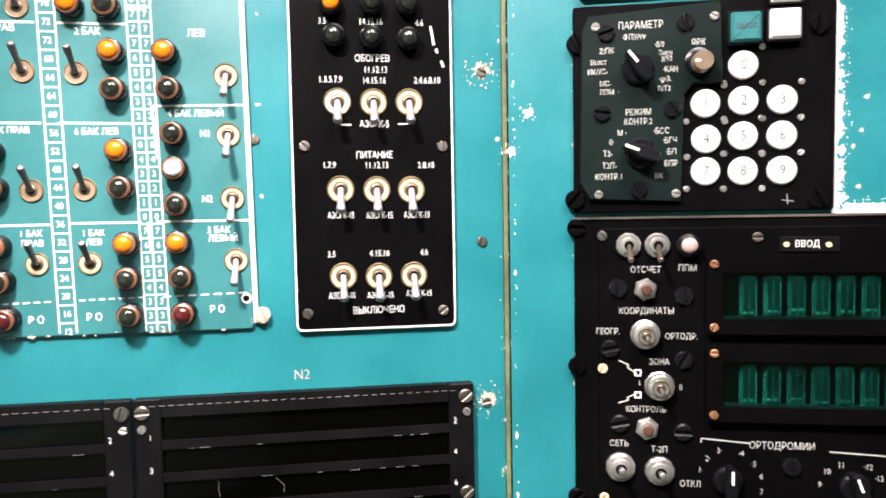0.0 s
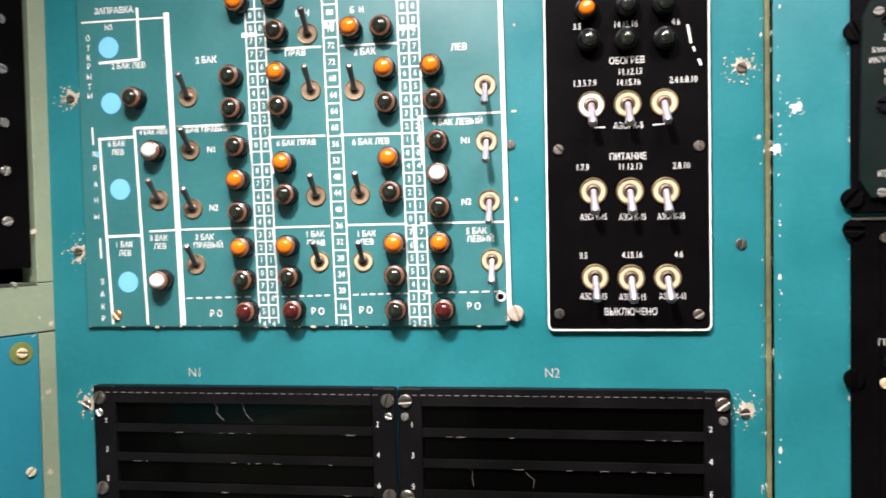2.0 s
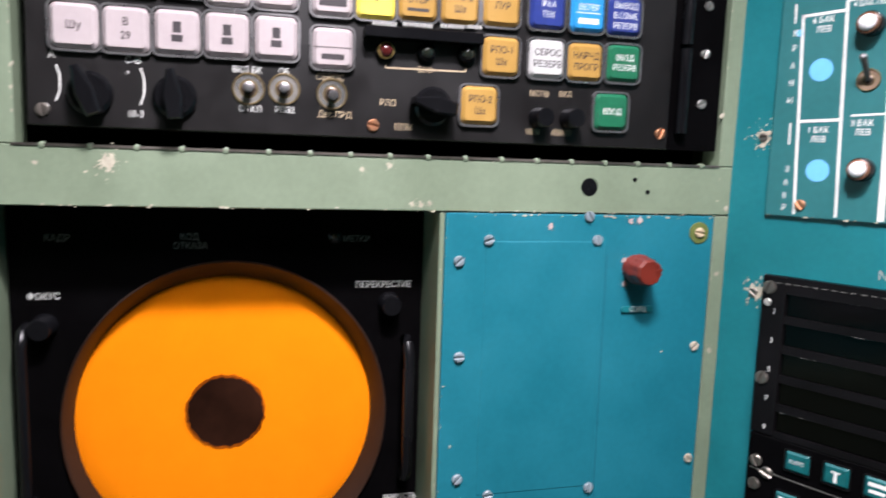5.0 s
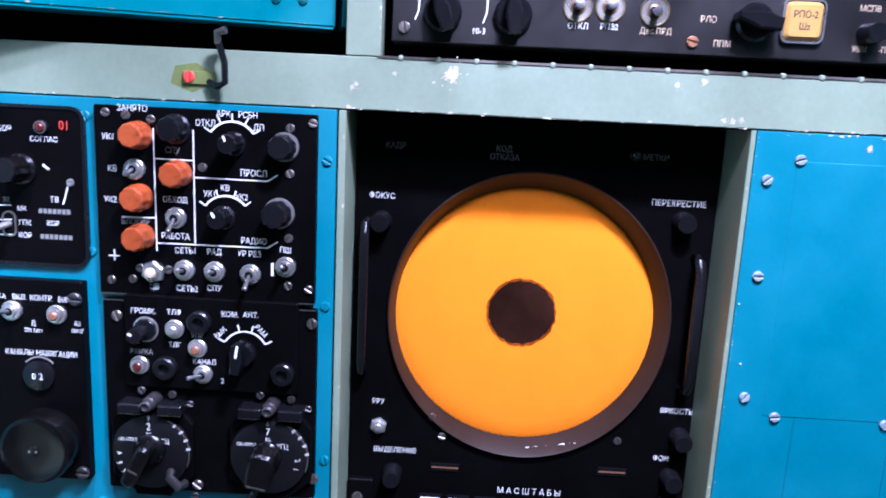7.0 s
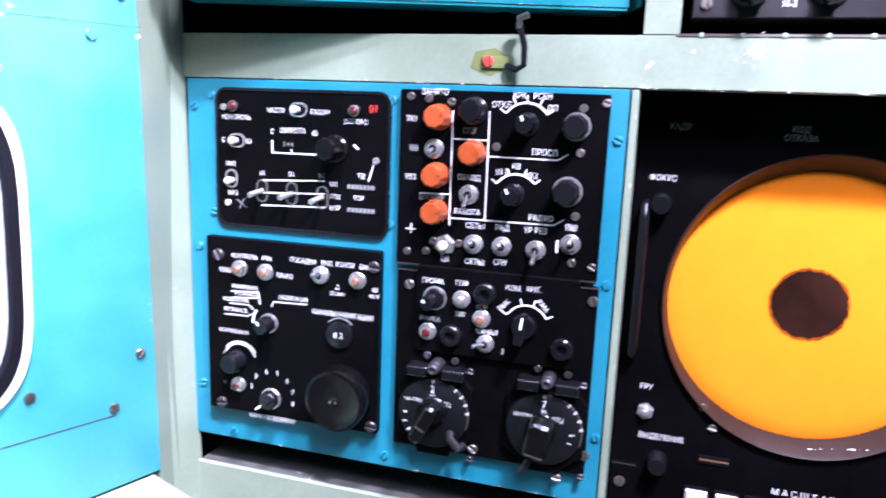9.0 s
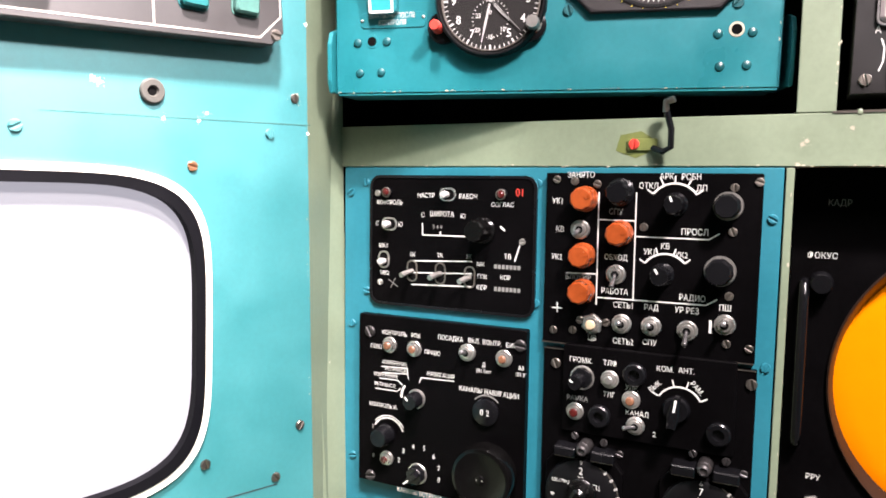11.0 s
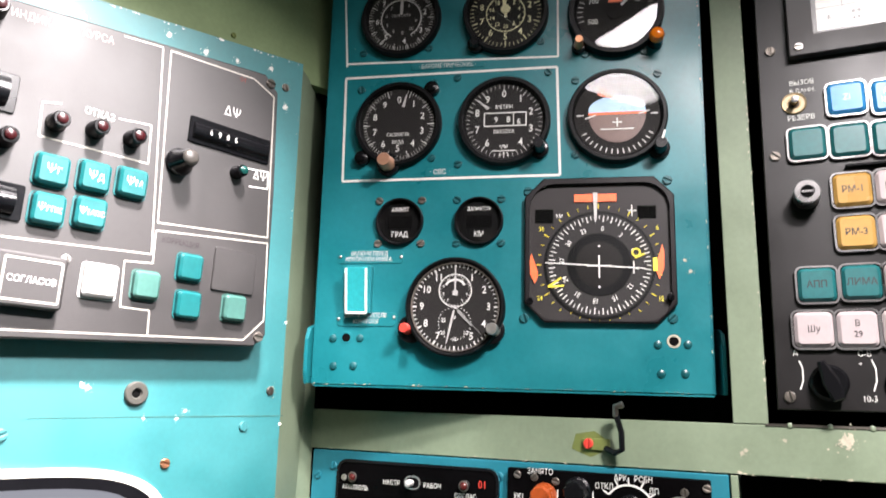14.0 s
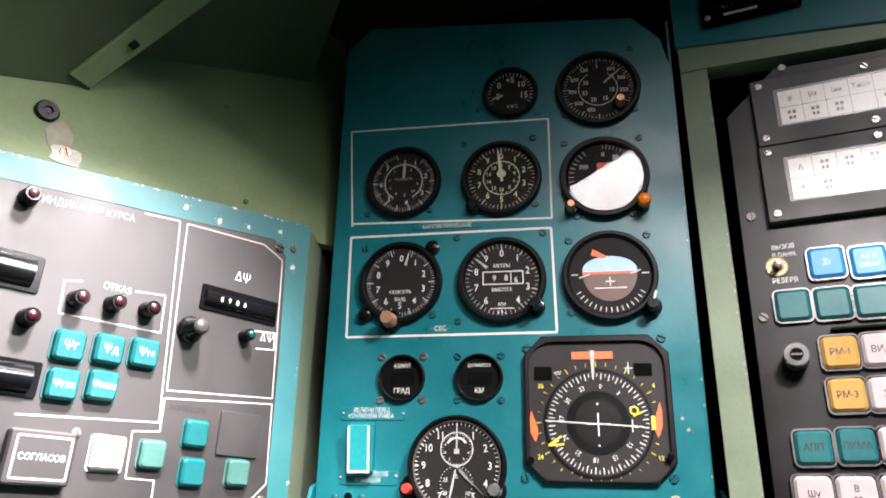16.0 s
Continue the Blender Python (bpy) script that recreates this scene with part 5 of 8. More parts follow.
for a, b, cap, tx, ink in ((95.3, 282, KEY_BLUE, ("Zi",), WHITE), (125, 279.7, KEY_BLUE, ("АЗ К", "ШВАР"), WHITE), (66.4, 249, KEY_TEAL, (), None), (94.7, 248.1, KEY_TEAL, (), None), (122.5, 247.1, KEY_TEAL, (), None), (93.5, 209, Y_, ("РМ-1",), None), (120.9, 209.3, W_, ("ВИД",), None),
                           (93.2, 176.3, Y_, ("РМ-3",), None), (120.1, 176, W_, ("28",), None), (64.8, 138.5, KEY_TEAL, ("АПП",), INK), (93.5, 139.3, KEY_TEAL, ("ЛИМА",), INK), (120.6, 139.7, W_, ("36",), None)):
    key(kb_, a, b, K, K, cap, tx, ink, 5.0, None, 5.0, 5.6 if len(tx) < 2 else 4.4)
for a, b, cap in ((243.1, 104, RUBY), (270.1, 104.7, SMOKE), (297.6, 105.4, SMOKE)):
    lamp(kb_, a, b, cap, 12.5, 5.0, BRASS if cap is RUBY else SATIN)
a0, b0, a1, b1 = 228.5, 112.8, 306.4, 125.1
plate(kb_, "hood", a0, b0 - 2, a1, b0 + 5, 0.0, 12.0, SATIN, 1.0, 0.5, "black hood over the lamps")
bars(kb_, [240.4, 118.9, 16, 2.4, 261.7, 119.7, 20, 2.4, 284.3, 120.5, 16, 2.4, 299.5, 121.3, 10, 2.4], PALE_LEGEND, 12.0)
marks(kb_, [243.5, 93.5, 297.4, 94.1, 243.5, 93.5, 243.5, 95.4, 297.4, 94.1, 297.5, 96.2], 0.9, CREAM, 0.0)
text(kb_, 269.9, 93.4, "БСС", 4.2, CREAM, 0.4)
for a, b, s, h in ((208.2, 85, "СБРОС", 4.6), (211.2, 61.8, "Дес.ПРД", 4.4), (245.5, 70.9, "РЛО", 4.6), (256.3, 55.5, "ППМ", 4.6), (350.9, 82.4, "МСПВ", 4.2), (370.4, 83, "ВКЛ", 4.2), (347.3, 56.2, "УВМ", 4.2), (367.9, 56.3, "-ПЗМП", 4.2)):
    text(kb_, a, b, s, h, CREAM, 0.35)
knob(kb_, 275.4, 70.2, 27, 18, "pointer", SATIN, False, 80, "black selector knob")
knob(kb_, 351.3, 66.1, 15, 14, "round", SATIN, False)
knob(kb_, 374, 66.5, 15, 14, "round", SATIN, False)
toggle(kb_, 209.3, 74.6, -8, 20, 10, STEEL, LILAC)
screws(kb_, [236.2, 56.1, 445.8, 59.1], 8.0, COPPER, 0.0)
knob(kb_, 67.5, 67.6, 27, 18, "pointer", SATIN, False, 20, "black selector knob")
knob(kb_, 114.7, 67.8, 27, 18, "pointer", SATIN, False, 5, "black selector knob")
for a, b in zip(*[iter((157.8, 75.2, 179.4, 76.1))] * 2):
    toggle(kb_, a, b, 4, 20, 10, STEEL, LILAC)
for a, b, s, h in ((156.8, 86.5, "ВКЛ БК", 4.4), (179.3, 86.9, "ОБ", 4.4), (158.8, 62.8, "ОТКЛ", 4.4), (179.8, 63.2, "РПЗ2", 4.4), (47.1, 88.7, "А", 5.0), (43.6, 57.6, "Ф", 5.0), (91.2, 88.1, "С-В", 4.6), (92.1, 56.6, "10-3", 4.6), (88.2, 81, "+", 4.0)):
    text(kb_, a, b, s, h, z=0.35)
path_marks(kb_, [49.3, 83.1, 51.2, 77.4, 50.9, 68.3, 48.6, 62.4], 0.9, None, 0.0)
path_marks(kb_, [95.2, 84, 97.3, 77.5, 97.1, 68.9, 94.8, 62.1], 0.9, None, 0.0)
toggle(kb_, 405.6, 204.5, 4, 20, 10, STEEL, LILAC)
knob(kb_, 426.2, 204.5, 22, 14, "round", STEEL, False, label="round steel key lock")
text(kb_, 407.9, 194.8, "РЕЗЕРВ", 4.4, z=0.35)
a, b = 62.8, 206.7
part("key_lock", Shape().lathe([(9.5 * mm, 0), (9.5 * mm, 16 * mm), (8.6 * mm, 17 * mm), (5.0 * mm, 17 * mm), (4.6 * mm, 16.2 * mm)], seg=28).lathe([(4.6 * mm, 16 * mm), (4.4 * mm, 16.6 * mm)], seg=16, mat=1).box(-4 * mm, -0.8 * mm, 16.2 * mm, 4 * mm, 0.8 * mm, 17.3 * mm), kb_, a, b, mats=[CHROME, VOID], label="round chrome key lock")
toggle(kb_, 59.7, 284, -4, 18, 9, CREAM, BRASS)
text(kb_, 66, 300.7, "ВЫЗОВ", 4.4, z=0.35)
text(kb_, 66.2, 293.8, "В.ДАНН.", 4.0, z=0.35)
text(kb_, 63.9, 271.4, "РЕЗЕРВ", 4.6, z=0.35)
screws(kb_, [45.4, 331.2, 43.6, 241.8, 41.4, 57], 8.0, DULL, 0.0)
plate(kb_, "guard_strip", 90, 226, 149.9, 228, 0.0, 7.0, SATIN, 1.0, 0.5, "black guard strip")
screws(kb_, [88.5, 472.3, 71.1, 457.4], 7.0, STEEL, 0.0)


def legend_box(u0, v0, u1, v1, cells):
    """A framed white legend card with a grid of cells."""
    o = part("legend_frame", Shape().rbox(u0 * mm, v0 * mm, u1 * mm, v1 * mm, 0, 8.0 * mm, 1.5 * mm, 0.8 * mm), kb_, mats=GREY_PLATE, label="grey legend frame with screws")
    a, b, c, d = u0 + 21, v0 + 18, u1 - 8, v1 - 16
    part("card", Shape().box(a * mm, b * mm, 7.9 * mm, c * mm, d * mm, 8.4 * mm), o, mats=CARD, label="white ruled legend card")
    n = 11
    marks(o, [q for k in range(n + 1) for q in (a + k * (c - a) / n, b, a + k * (c - a) / n, d)] + [a, (b + d) / 2, c, (b + d) / 2], 0.35, INK, 8.4)
    for k, s in enumerate(cells):
        x, y = a + (k % n + 0.5) * (c - a) / n, (b + d) / 2 + (0.5 if k < n else -0.5) * (d - b) / 2
        text(o, x, y, s, 5.2, INK, 8.55)
        if not s and k % 5 != 4:
            bars(o, [x, y + 2.6, 7.5, 3.2, x, y - 2.8, 6.0, 3.2], INK, 8.4, 0.15)
    part("cover_glass", Shape().box((u0 + 18) * mm, (b - 2) * mm, 8.9 * mm, (c + 2) * mm, (d + 2) * mm, 9.3 * mm), o, mats=CARD_COVER).visible_shadow = False
    screws(o, [u0 + 7, v0 + 7, u0 + 7, v1 - 7, (u0 + 90), v0 + 7, (u0 + 90), v1 - 7, u1 - 7, v0 + 7, u1 - 7, v1 - 7], 6.5, STEEL, 8.0)


q = (58.7, 320.6, 54.8, 391.9)
legend_box(q[0], q[1], q[0] + 230, q[3], ("Λ", "", "", "", "ПУД", "", "ЗПП", "", "", "", "", "R", "", "tос", "Z", "ВБЛ", "", "S", "", "", "", ""))
q = (63.6, 392.3, 68.9, 459.2)
legend_box(q[0] - 4, q[1], q[0] + 226, q[3], ("φ", "Вх", "Iин", "Тисч", "", "0", "", "", "", "", "", "", "", "", "", "", "", "", "", "", "", ""))

over = thing("overhead_unit", "B", label="teal overhead panel with a black selector unit above the keyboard", category="overhead panel")
part("plate", Shape().outline([(x * mm, y * mm) for x, y in ((0, 519), (260, 487), (514, 475), (514, 660), (0, 660))], -8 * mm, 2 * mm, 0.8 * mm), over, mats=TEAL)
plate(over, "selector_unit", 27, 532, 114, 620, 2, 10, BLACK, 3.0, 1.0)
knob(over, 52, 552, 20, 14, "pointer", SATIN, True, 30, z=10)
screws(over, [33, 538, 108, 538], 6.0, STEEL, 10)
bars(over, [62, 538, 30, 2.5], None, 10.0)

# ---- the radar scope in its recess ----
radar = thing("radar_indicator", "B", 0, 0, -47, label="black radar indicator with a large round orange screen", category="radar scope")
hole = [(0.1446 + 0.1112 * math.cos(2 * math.pi * i / 64), -0.1565 + 0.1160 * math.sin(2 * math.pi * i / 64)) for i in range(64)]
outer = [(0.0045, -0.42), (0.2825, -0.42), (0.2825, -0.001), (0.0045, -0.001)]


def ring_plate(shape, rect, hole_pts, z0, z1):
    """A rectangle with a round hole."""
    x0, y0, x1, y1 = rect
    n = len(hole_pts)
    cx, cy = sum(p[0] for p in hole_pts) / n, sum(p[1] for p in hole_pts) / n
    rim_pts = []
    for x, y in hole_pts:
        dx, dy = x - cx, y - cy
        k = min((x1 - cx) / dx if dx > 1e-9 else (x0 - cx) / dx if dx < -1e-9 else 1e9, (y1 - cy) / dy if dy > 1e-9 else (y0 - cy) / dy if dy < -1e-9 else 1e9)
        rim_pts.append((cx + dx * k, cy + dy * k))
    for c in ((x0, y0), (x1, y0), (x1, y1), (x0, y1)):
        i = min(range(n), key=lambda j: (rim_pts[j][0] - c[0]) ** 2 + (rim_pts[j][1] - c[1]) ** 2)
        rim_pts[i] = c
    return shape.hoop(rim_pts, hole_pts, z0, z1)


part("front_plate", ring_plate(Shape(), (0.0045, -0.42, 0.2825, -0.001), hole, -0.012, 0.0), radar, mats=BLACK, label="satin black front plate")
bezel = Shape().rings([[(cx + rx * math.cos(radians(5 * i)), cy + ry * math.sin(radians(5 * i)), z) for i in range(72)] for rx, ry, z, cx, cy in (
    (0.1114, 0.1162, -0.004, 0.1446, -0.1565), (0.1124, 0.1172, 0.003, 0.1446, -0.1565), (0.1112, 0.1160, 0.0045, 0.1446, -0.1565), (0.1102, 0.1148, 0.003, 0.1446, -0.1565), (0.1056, 0.1060, -0.0110, 0.1424, -0.1584), (0.1048, 0.1052, -0.0140, 0.1424, -0.1584))], smooth=True, caps=(False, False))
BEZEL = material("brown_black_bezel", (0.020, 0.012, 0.009), 0.42, stains=0.15, spec=0.20)
part("bezel", bezel, radar, mats=BEZEL, label="brown-black conical bezel")
SCREEN = material("orange_filter_screen", (0.82, 0.21, 0.0), 0.40, spec=0.03, stains=0.05, grain=0.03, bump=0, scale=8)
part("screen", Shape().lathe([(0.1060, -0.0150)] + [(0.1056 * math.cos(radians(a)), -0.0145 + 0.004 * math.sin(radians(a))) for a in (15, 30, 45, 60, 75, 85)], (0.1424, -0.1584, 0), 64), radar, mats=SCREEN, label="orange filter glass of the round screen")
rnd = random.Random(4)
part("centre_spot", Shape().outline([(0.1400 + (0.0268 + rnd.uniform(-0.0008, 0.0008)) * math.cos(i * 2 * math.pi / 60), -0.1542 + (0.0264 + rnd.uniform(-0.0008, 0.0008)) * math.sin(i * 2 * math.pi / 60)) for i in range(60)], -0.0130, -0.0100), radar, mats=material("burnt_brown_spot", (0.020, 0.0065, 0.003), 0.5, stains=0.5, spec=0.1), label="burnt brown centre spot")
SPOT_RIM = material("browned_screen_edge", (0.26, 0.055, 0.002), 0.5, stains=0.4, spec=0.05, scale=120)
rim_ = [(0.0283 + rnd.uniform(-0.0006, 0.0006)) for i in range(60)]
part("spot_rim", Shape().outline([(0.1400 + rim_[i] * math.cos(i * 2 * math.pi / 60), -0.1542 + rim_[i] * math.sin(i * 2 * math.pi / 60)) for i in range(60)], -0.0132, -0.0102), radar, mats=SPOT_RIM, label="browned rim of the burnt spot")
part("shell", Shape().box(0.0045, -0.42, -0.10, 0.2825, -0.001, -0.048), radar, mats=VOID)
for a, b, s, h, m in ((25, -63.9, "ФОКУС", 4.6, WHITE), (253.7, -58.4, "ПЕРЕКРЕСТИЕ", 4.8, WHITE), (27.3, -233.2, "РРУ", 4.4, WHITE), (42.5, -275.1, "ВЫДЕЛЕНИЕ", 4.6, WHITE), (269.8, -226.9, "ЯРКОСТЬ", 4.6, WHITE), (261.2, -268.4, "ФОН", 4.6, WHITE), (155.7, -305.4, "М А С Ш Т А Б Ы", 5.4, WHITE), (117.3, -23.4, "КОД", 4.6, DIM), (117.9, -29.7, "ОТКАЗА", 4.6, DIM), (34.3, -24.6, "КАДР", 4.6, DIM), (232.9, -24.4, "МЕТКИ", 4.6, DIM)):
    text(radar, a, b, s, h * 1.08, m, 0.35)
for a, b in zip(*[iter((25, -83.7, 257.7, -72.3, 273.8, -248.7, 269.6, -284.4, 41.1, -295))] * 2):
    knob(radar, a, b, 17, 15, "round", SATIN, False)
push(radar, 28.2, -253.8, 14, STEEL, STEEL)
handle = part("handle", Shape().tube([(x * mm, y * mm, z * mm) for x, y, z in ((271, -100, 1), (271, -102, 12), (271, -110, 17), (271, -196, 17), (271, -204, 12), (271, -206, 1))], 4.2 * mm, 12), radar, mats=SATIN, label="black grab handle")
part("handle", Shape().tube([(x * mm, y * mm, z * mm) for x, y, z in ((14, -84, 1), (14, -86, 10), (14, -94, 14), (14, -196, 14), (14, -204, 10), (14, -206, 1))], 3.6 * mm, 12), radar, mats=SATIN, label="black grab handle")
for k, s in enumerate(("0-1", "0-2", "0-4", "2-6", "4-6", "МП-50", "МП-10", "ЗИ")):
    a0, b0, a1, b1 = 73.6, -326.3, 235.4, -317.9
    key(radar, a0 + (a1 - a0) * k / 7, (b0 + b1) / 2, 19.5, 20, KEY_CLEAN, (s,), INK, 7.0, SATIN, 1.5, 2.8)
lamp(radar, 217, -22.3, SMOKE, 10, 5, SATIN)
edge_wear(radar, 140, -265, 190, -257, 10, 8, 5.1, 0.8, WHITE)
screws(radar, [80.9, -260.3, 224.7, -255.2, 72, -244], 6.5, DULL, 0.0)
for a, b in zip(*[iter((84.6, -287.7, 222.5, -282.7))] * 2):
    plate(radar, "slot", a - 12, b - 3.5, a + 12, b + 3.5, 0.0, 1.0, VOID, 0.5, 0.3)
    marks(radar, [a - 11, b, a + 11, b], 1.4, COPPER, 1.0)
plate(radar, "corner_bracket", 4.6, -345, 26, -300, 0.0, 6.0, BLACK, 2, 1)
screw(radar, 13, -316, 9.0, DULL, 6.0)
plate(radar, "corner_bracket", 262, -345, 282, -300, 0.0, 6.0, BLACK, 2, 1)
screw(radar, 272, -316, 9.0, DULL, 6.0)

# ---- the radio and compass boxes on the blue-green plate ----
radio = thing("radio_plate", "B", label="blue-green mounting plate for four black radio boxes", category="mounting plate")
plate(radio, "plate", -366, -318, -3.2, -0.4, -4.0, 2.0, BLUE, 1.0, 0.6)
screws(radio, [-358.9, -22.9, -342.5, -13.4, -180.7, -12.9, -341, -111.7, -180, -110.2, -357.1, -143.3, -8.8, -36.1], 7.0, BLUE, 2.0)
screws(radio, [-8.3, -141.7, -6.9, -262.2, -355.9, -268.9, -324.9, -310.9, -179.5, -307.8], 7.0, BLUE, 2.0)

edge_wear(radio, -365, -317, -4, -317, 50, 81, 2.0, 0.8)
# heading control box
box1 = thing("compass_box", "B", 0, 0, 2, label="black rounded compass control box with small levers", category="control box")
q = (-335.7, -122.1, -182, -10.5)
plate(box1, "plate", q[0], q[1] + 1, q[2], q[3] + 2, 0.0, 2.2, BLACK, 9.0, 0.9)
part("gasket", Shape().frame_rect((q[0] - 1.5) * mm, (q[1] - 0.5) * mm, (q[2] + 1.5) * mm, (q[3] + 3.5) * mm, 2.4 * mm, 0, 3.0 * mm, 10 * mm), box1, mats=SATIN)
for a, b, s, h in ((-317.1, -31.3, "КОНТРОЛЬ", 4.2), (-280.7, -24.6, "НАСТР", 4.4), (-241.1, -24.8, "РАБОЧ", 4.4), (-210, -31, "СОГЛАС", 4.2), (-329.6, -50.4, "С", 4.4), (-305.9, -50.5, "Ю", 4.4), (-283.7, -41.7, "С", 4.4), (-265.2, -40.2, "ШИРОТА", 4.6), (-245.5, -41.5, "Ю", 4.4), (-323, -69.9, "МК1", 4.2), (-321.6, -94.2, "МК2", 4.2), (-293.5, -76.3, "1К", 4.2), (-266.5, -75.6, "2К", 4.2),
                   (-204.5, -73.6, "ТВ", 4.6), (-228.6, -81.2, "МК", 4.0), (-226.8, -91.5, "ГПК", 4.2), (-206.2, -91, "КОР", 4.0), (-227.2, -100.6, "КОР", 4.2)):
    text(box1, a, b, s, h, z=2.5)
text(box1, -239.4, -75.4, "3К", 4.2, DIM, 2.5)
text(box1, -194.9, -20.8, "01", 7.0, RED, 2.6)
bars(box1, [-204.9, -82, 24, 3.4, -204.5, -100.7, 24, 3.4], DIM, 2.2)
marks(box1, [-295.1, -81.9, -236.6, -79, -294.8, -92.3, -236.4, -89.5, -294.5, -102.7, -236.1, -100.5, -284.1, -48.2, -283.8, -58.6, -283.8, -58.6, -239.2, -58.1, -266.5, -55, -266.4, -58, -198.4, -76.8, -193.7, -61.5], 1.0, None, 2.2)
marks(box1, [-308, -106, -318, -99.5, -310.5, -98, -315.5, -107.5], 0.5, DIM, 2.2)
lamp(box1, -319.1, -22.2, RUBY, 10, 4, DULL, z=2.2)
lamp(box1, -210.7, -22.5, RUBY, 10, 4, DULL, z=2.2)
for a, b, r in ((-260.1, -23.2, 90), (-317.1, -50.2, 90), (-322.6, -82.1, 0)):
    o = part("slide_switch", Shape().hoop(round_rect(-0.0058, -0.0078, 0.0058, 0.0078, 0.0055), round_rect(-0.0044, -0.0064, 0.0044, 0.0064, 0.0042), 0, 0.0008).outline(round_rect(-0.0044, -0.0064, 0.0044, 0.0064, 0.0042), 0, 0.0002, 0, 1), box1, a, b, 2.2, mats=[STEEL, VOID], turn=r)
    part("lever", Shape().lathe([(2.6 * mm, 0), (3.2 * mm, 5 * mm), (2.8 * mm, 7.5 * mm), (0.8 * mm, 8.4 * mm)], seg=14), o, 0, 1 if r else -1.5, mats=KEY_CLEAN, label="white lever tip")
for a, b in zip(*[iter((-293.7, -90.7, -266.1, -91.2, -238.4, -92.6))] * 2):
    o = part("slide_switch", Shape().hoop(round_rect(-0.0052, -0.0095, 0.0052, 0.0095, 0.005), round_rect(-0.004, -0.0083, 0.004, 0.0083, 0.0039), 0, 0.0008).outline(round_rect(-0.004, -0.0083, 0.004, 0.0083, 0.0039), 0, 0.0002, 0, 1), box1, a, b, 2.2, mats=[DULL, VOID])
    part("lever", Shape().tube([(0, 0, 0), (-0.002, -0.001, 0.007), (-0.0035, -0.0025, 0.014)], 2.3 * mm, 10), o, mats=STEEL)
knob(box1, -226.7, -52.4, 22, 22, "flute", KNOB_GREY, False, 0, "black fluted latitude knob", 2.2)
marks(box1, [-211.7, -48.6, -207.5, -52.1], 1.4, None, 2.2)
text(box1, -269.4, -51.3, "5 4 4", 4.0, DIM, 2.5)
screws(box1, [-329.3, -23.1, -326.1, -102.7, -192.2, -60.5], 5.5, STEEL, 2.2)

# intercom box
spu = thing("intercom_box", "B", 0, 0, 2, label="black intercom box with orange plastic knobs and toggles", category="control box")
q = (-167.8, -140.7, -12.7, -1.7)
plate(spu, "plate", -172.0, -139.5, -15.5, -4.5, 0.0, 6.0, BLACK, 1.5, 0.8)
part("edge", Shape().box(-172 * mm, -139.5 * mm, 6.0 * mm, -15.5 * mm, -138.6 * mm, 6.3 * mm), spu, mats=DULL)
for a, b, s, h, m in ((-144.3, -6.3, "ЗАНЯТО", 5.0, WHITE), (-162, -26.6, "УК1", 4.8, WHITE), (-159.7, -48.7, "КВ", 4.8, WHITE), (-161.8, -70.6, "УК2", 4.8, WHITE), (-116.6, -34, "СПУ", 4.8, DIM), (-115.4, -68.6, "ОБХОД", 4.6, WHITE), (-115.6, -94.8, "РАБОТА", 4.8, WHITE), (-93.1, -14.1, "ОТКЛ", 4.8, WHITE), (-80.4, -7.1, "АРК", 4.8, WHITE), (-63.3, -7.3, "РСБН", 4.8, WHITE), (-55.9, -15.4, "ДП", 4.8, WHITE),
                      (-59.4, -47.2, "ПРОСЛ", 5.0, WHITE), (-90.6, -63.1, "УК1", 4.8, WHITE), (-79.6, -58.4, "КВ", 4.8, WHITE), (-67.9, -64.3, "УК2", 4.8, WHITE), (-59.2, -95.3, "РАДИО", 4.8, WHITE), (-108.4, -104.9, "СЕТЬ1", 4.8, WHITE), (-87.8, -104.7, "РАД", 4.8, WHITE), (-62.4, -104.8, "УР РЕЗ", 4.8, WHITE), (-36.5, -100.6, "ПШ", 4.8, WHITE),
                      (-131.7, -132.4, "ЦВ", 4.8, WHITE), (-107.7, -132.8, "СЕТЬ2", 4.8, WHITE), (-88, -131.4, "СПУ", 4.8, WHITE), (-144.2, -85.7, "БЛОКИР", 4.6, DIM)):
    text(spu, a, b, s, h, m, 6.3, squeeze=0.94)
marks(spu, [-129.9, -19.2, -129.3, -105.9, -101.8, -18.8, -101.5, -99.8, -129.2, -40.1, -102, -40.2, -101.5, -51.9, -49.7, -52, -49.7, -52, -42.5, -47.3, -129.4, -100.2, -49.5, -99.6, -49.5, -99.6, -42, -94.7, -154, -82.6, -129.6, -82.1, -160.3, -106.6, -160.2, -114.6, -164.5, -111.1, -156.4, -111.1], 0.9, None, 6.0)
a, b = -74.4, -30.4
part("scale_arc", Shape().arc(17.8 * mm, 19.2 * mm, -55, 55, 6.0 * mm, 6.25 * mm, (a * mm, b * mm)), spu, mats=WHITE)
marks(spu, [v for t in (-55, -25, 0, 28, 55) for v in (a + 19 * math.sin(radians(t)), b + 19 * math.cos(radians(t)), a + 24 * math.sin(radians(t)), b + 24 * math.cos(radians(t)))], 1.0, None, 6.0)
a, b = -79.1, -81.7
part("scale_arc", Shape().arc(17.2 * mm, 18.6 * mm, -55, 50, 6.0 * mm, 6.25 * mm, (a * mm, b * mm)), spu, mats=WHITE)
marks(spu, [v for t in (-55, -18, 18, 50) for v in (a + 18 * math.sin(radians(t)), b + 18 * math.cos(radians(t)), a + 23 * math.sin(radians(t)), b + 23 * math.cos(radians(t)))], 1.0, None, 6.0)
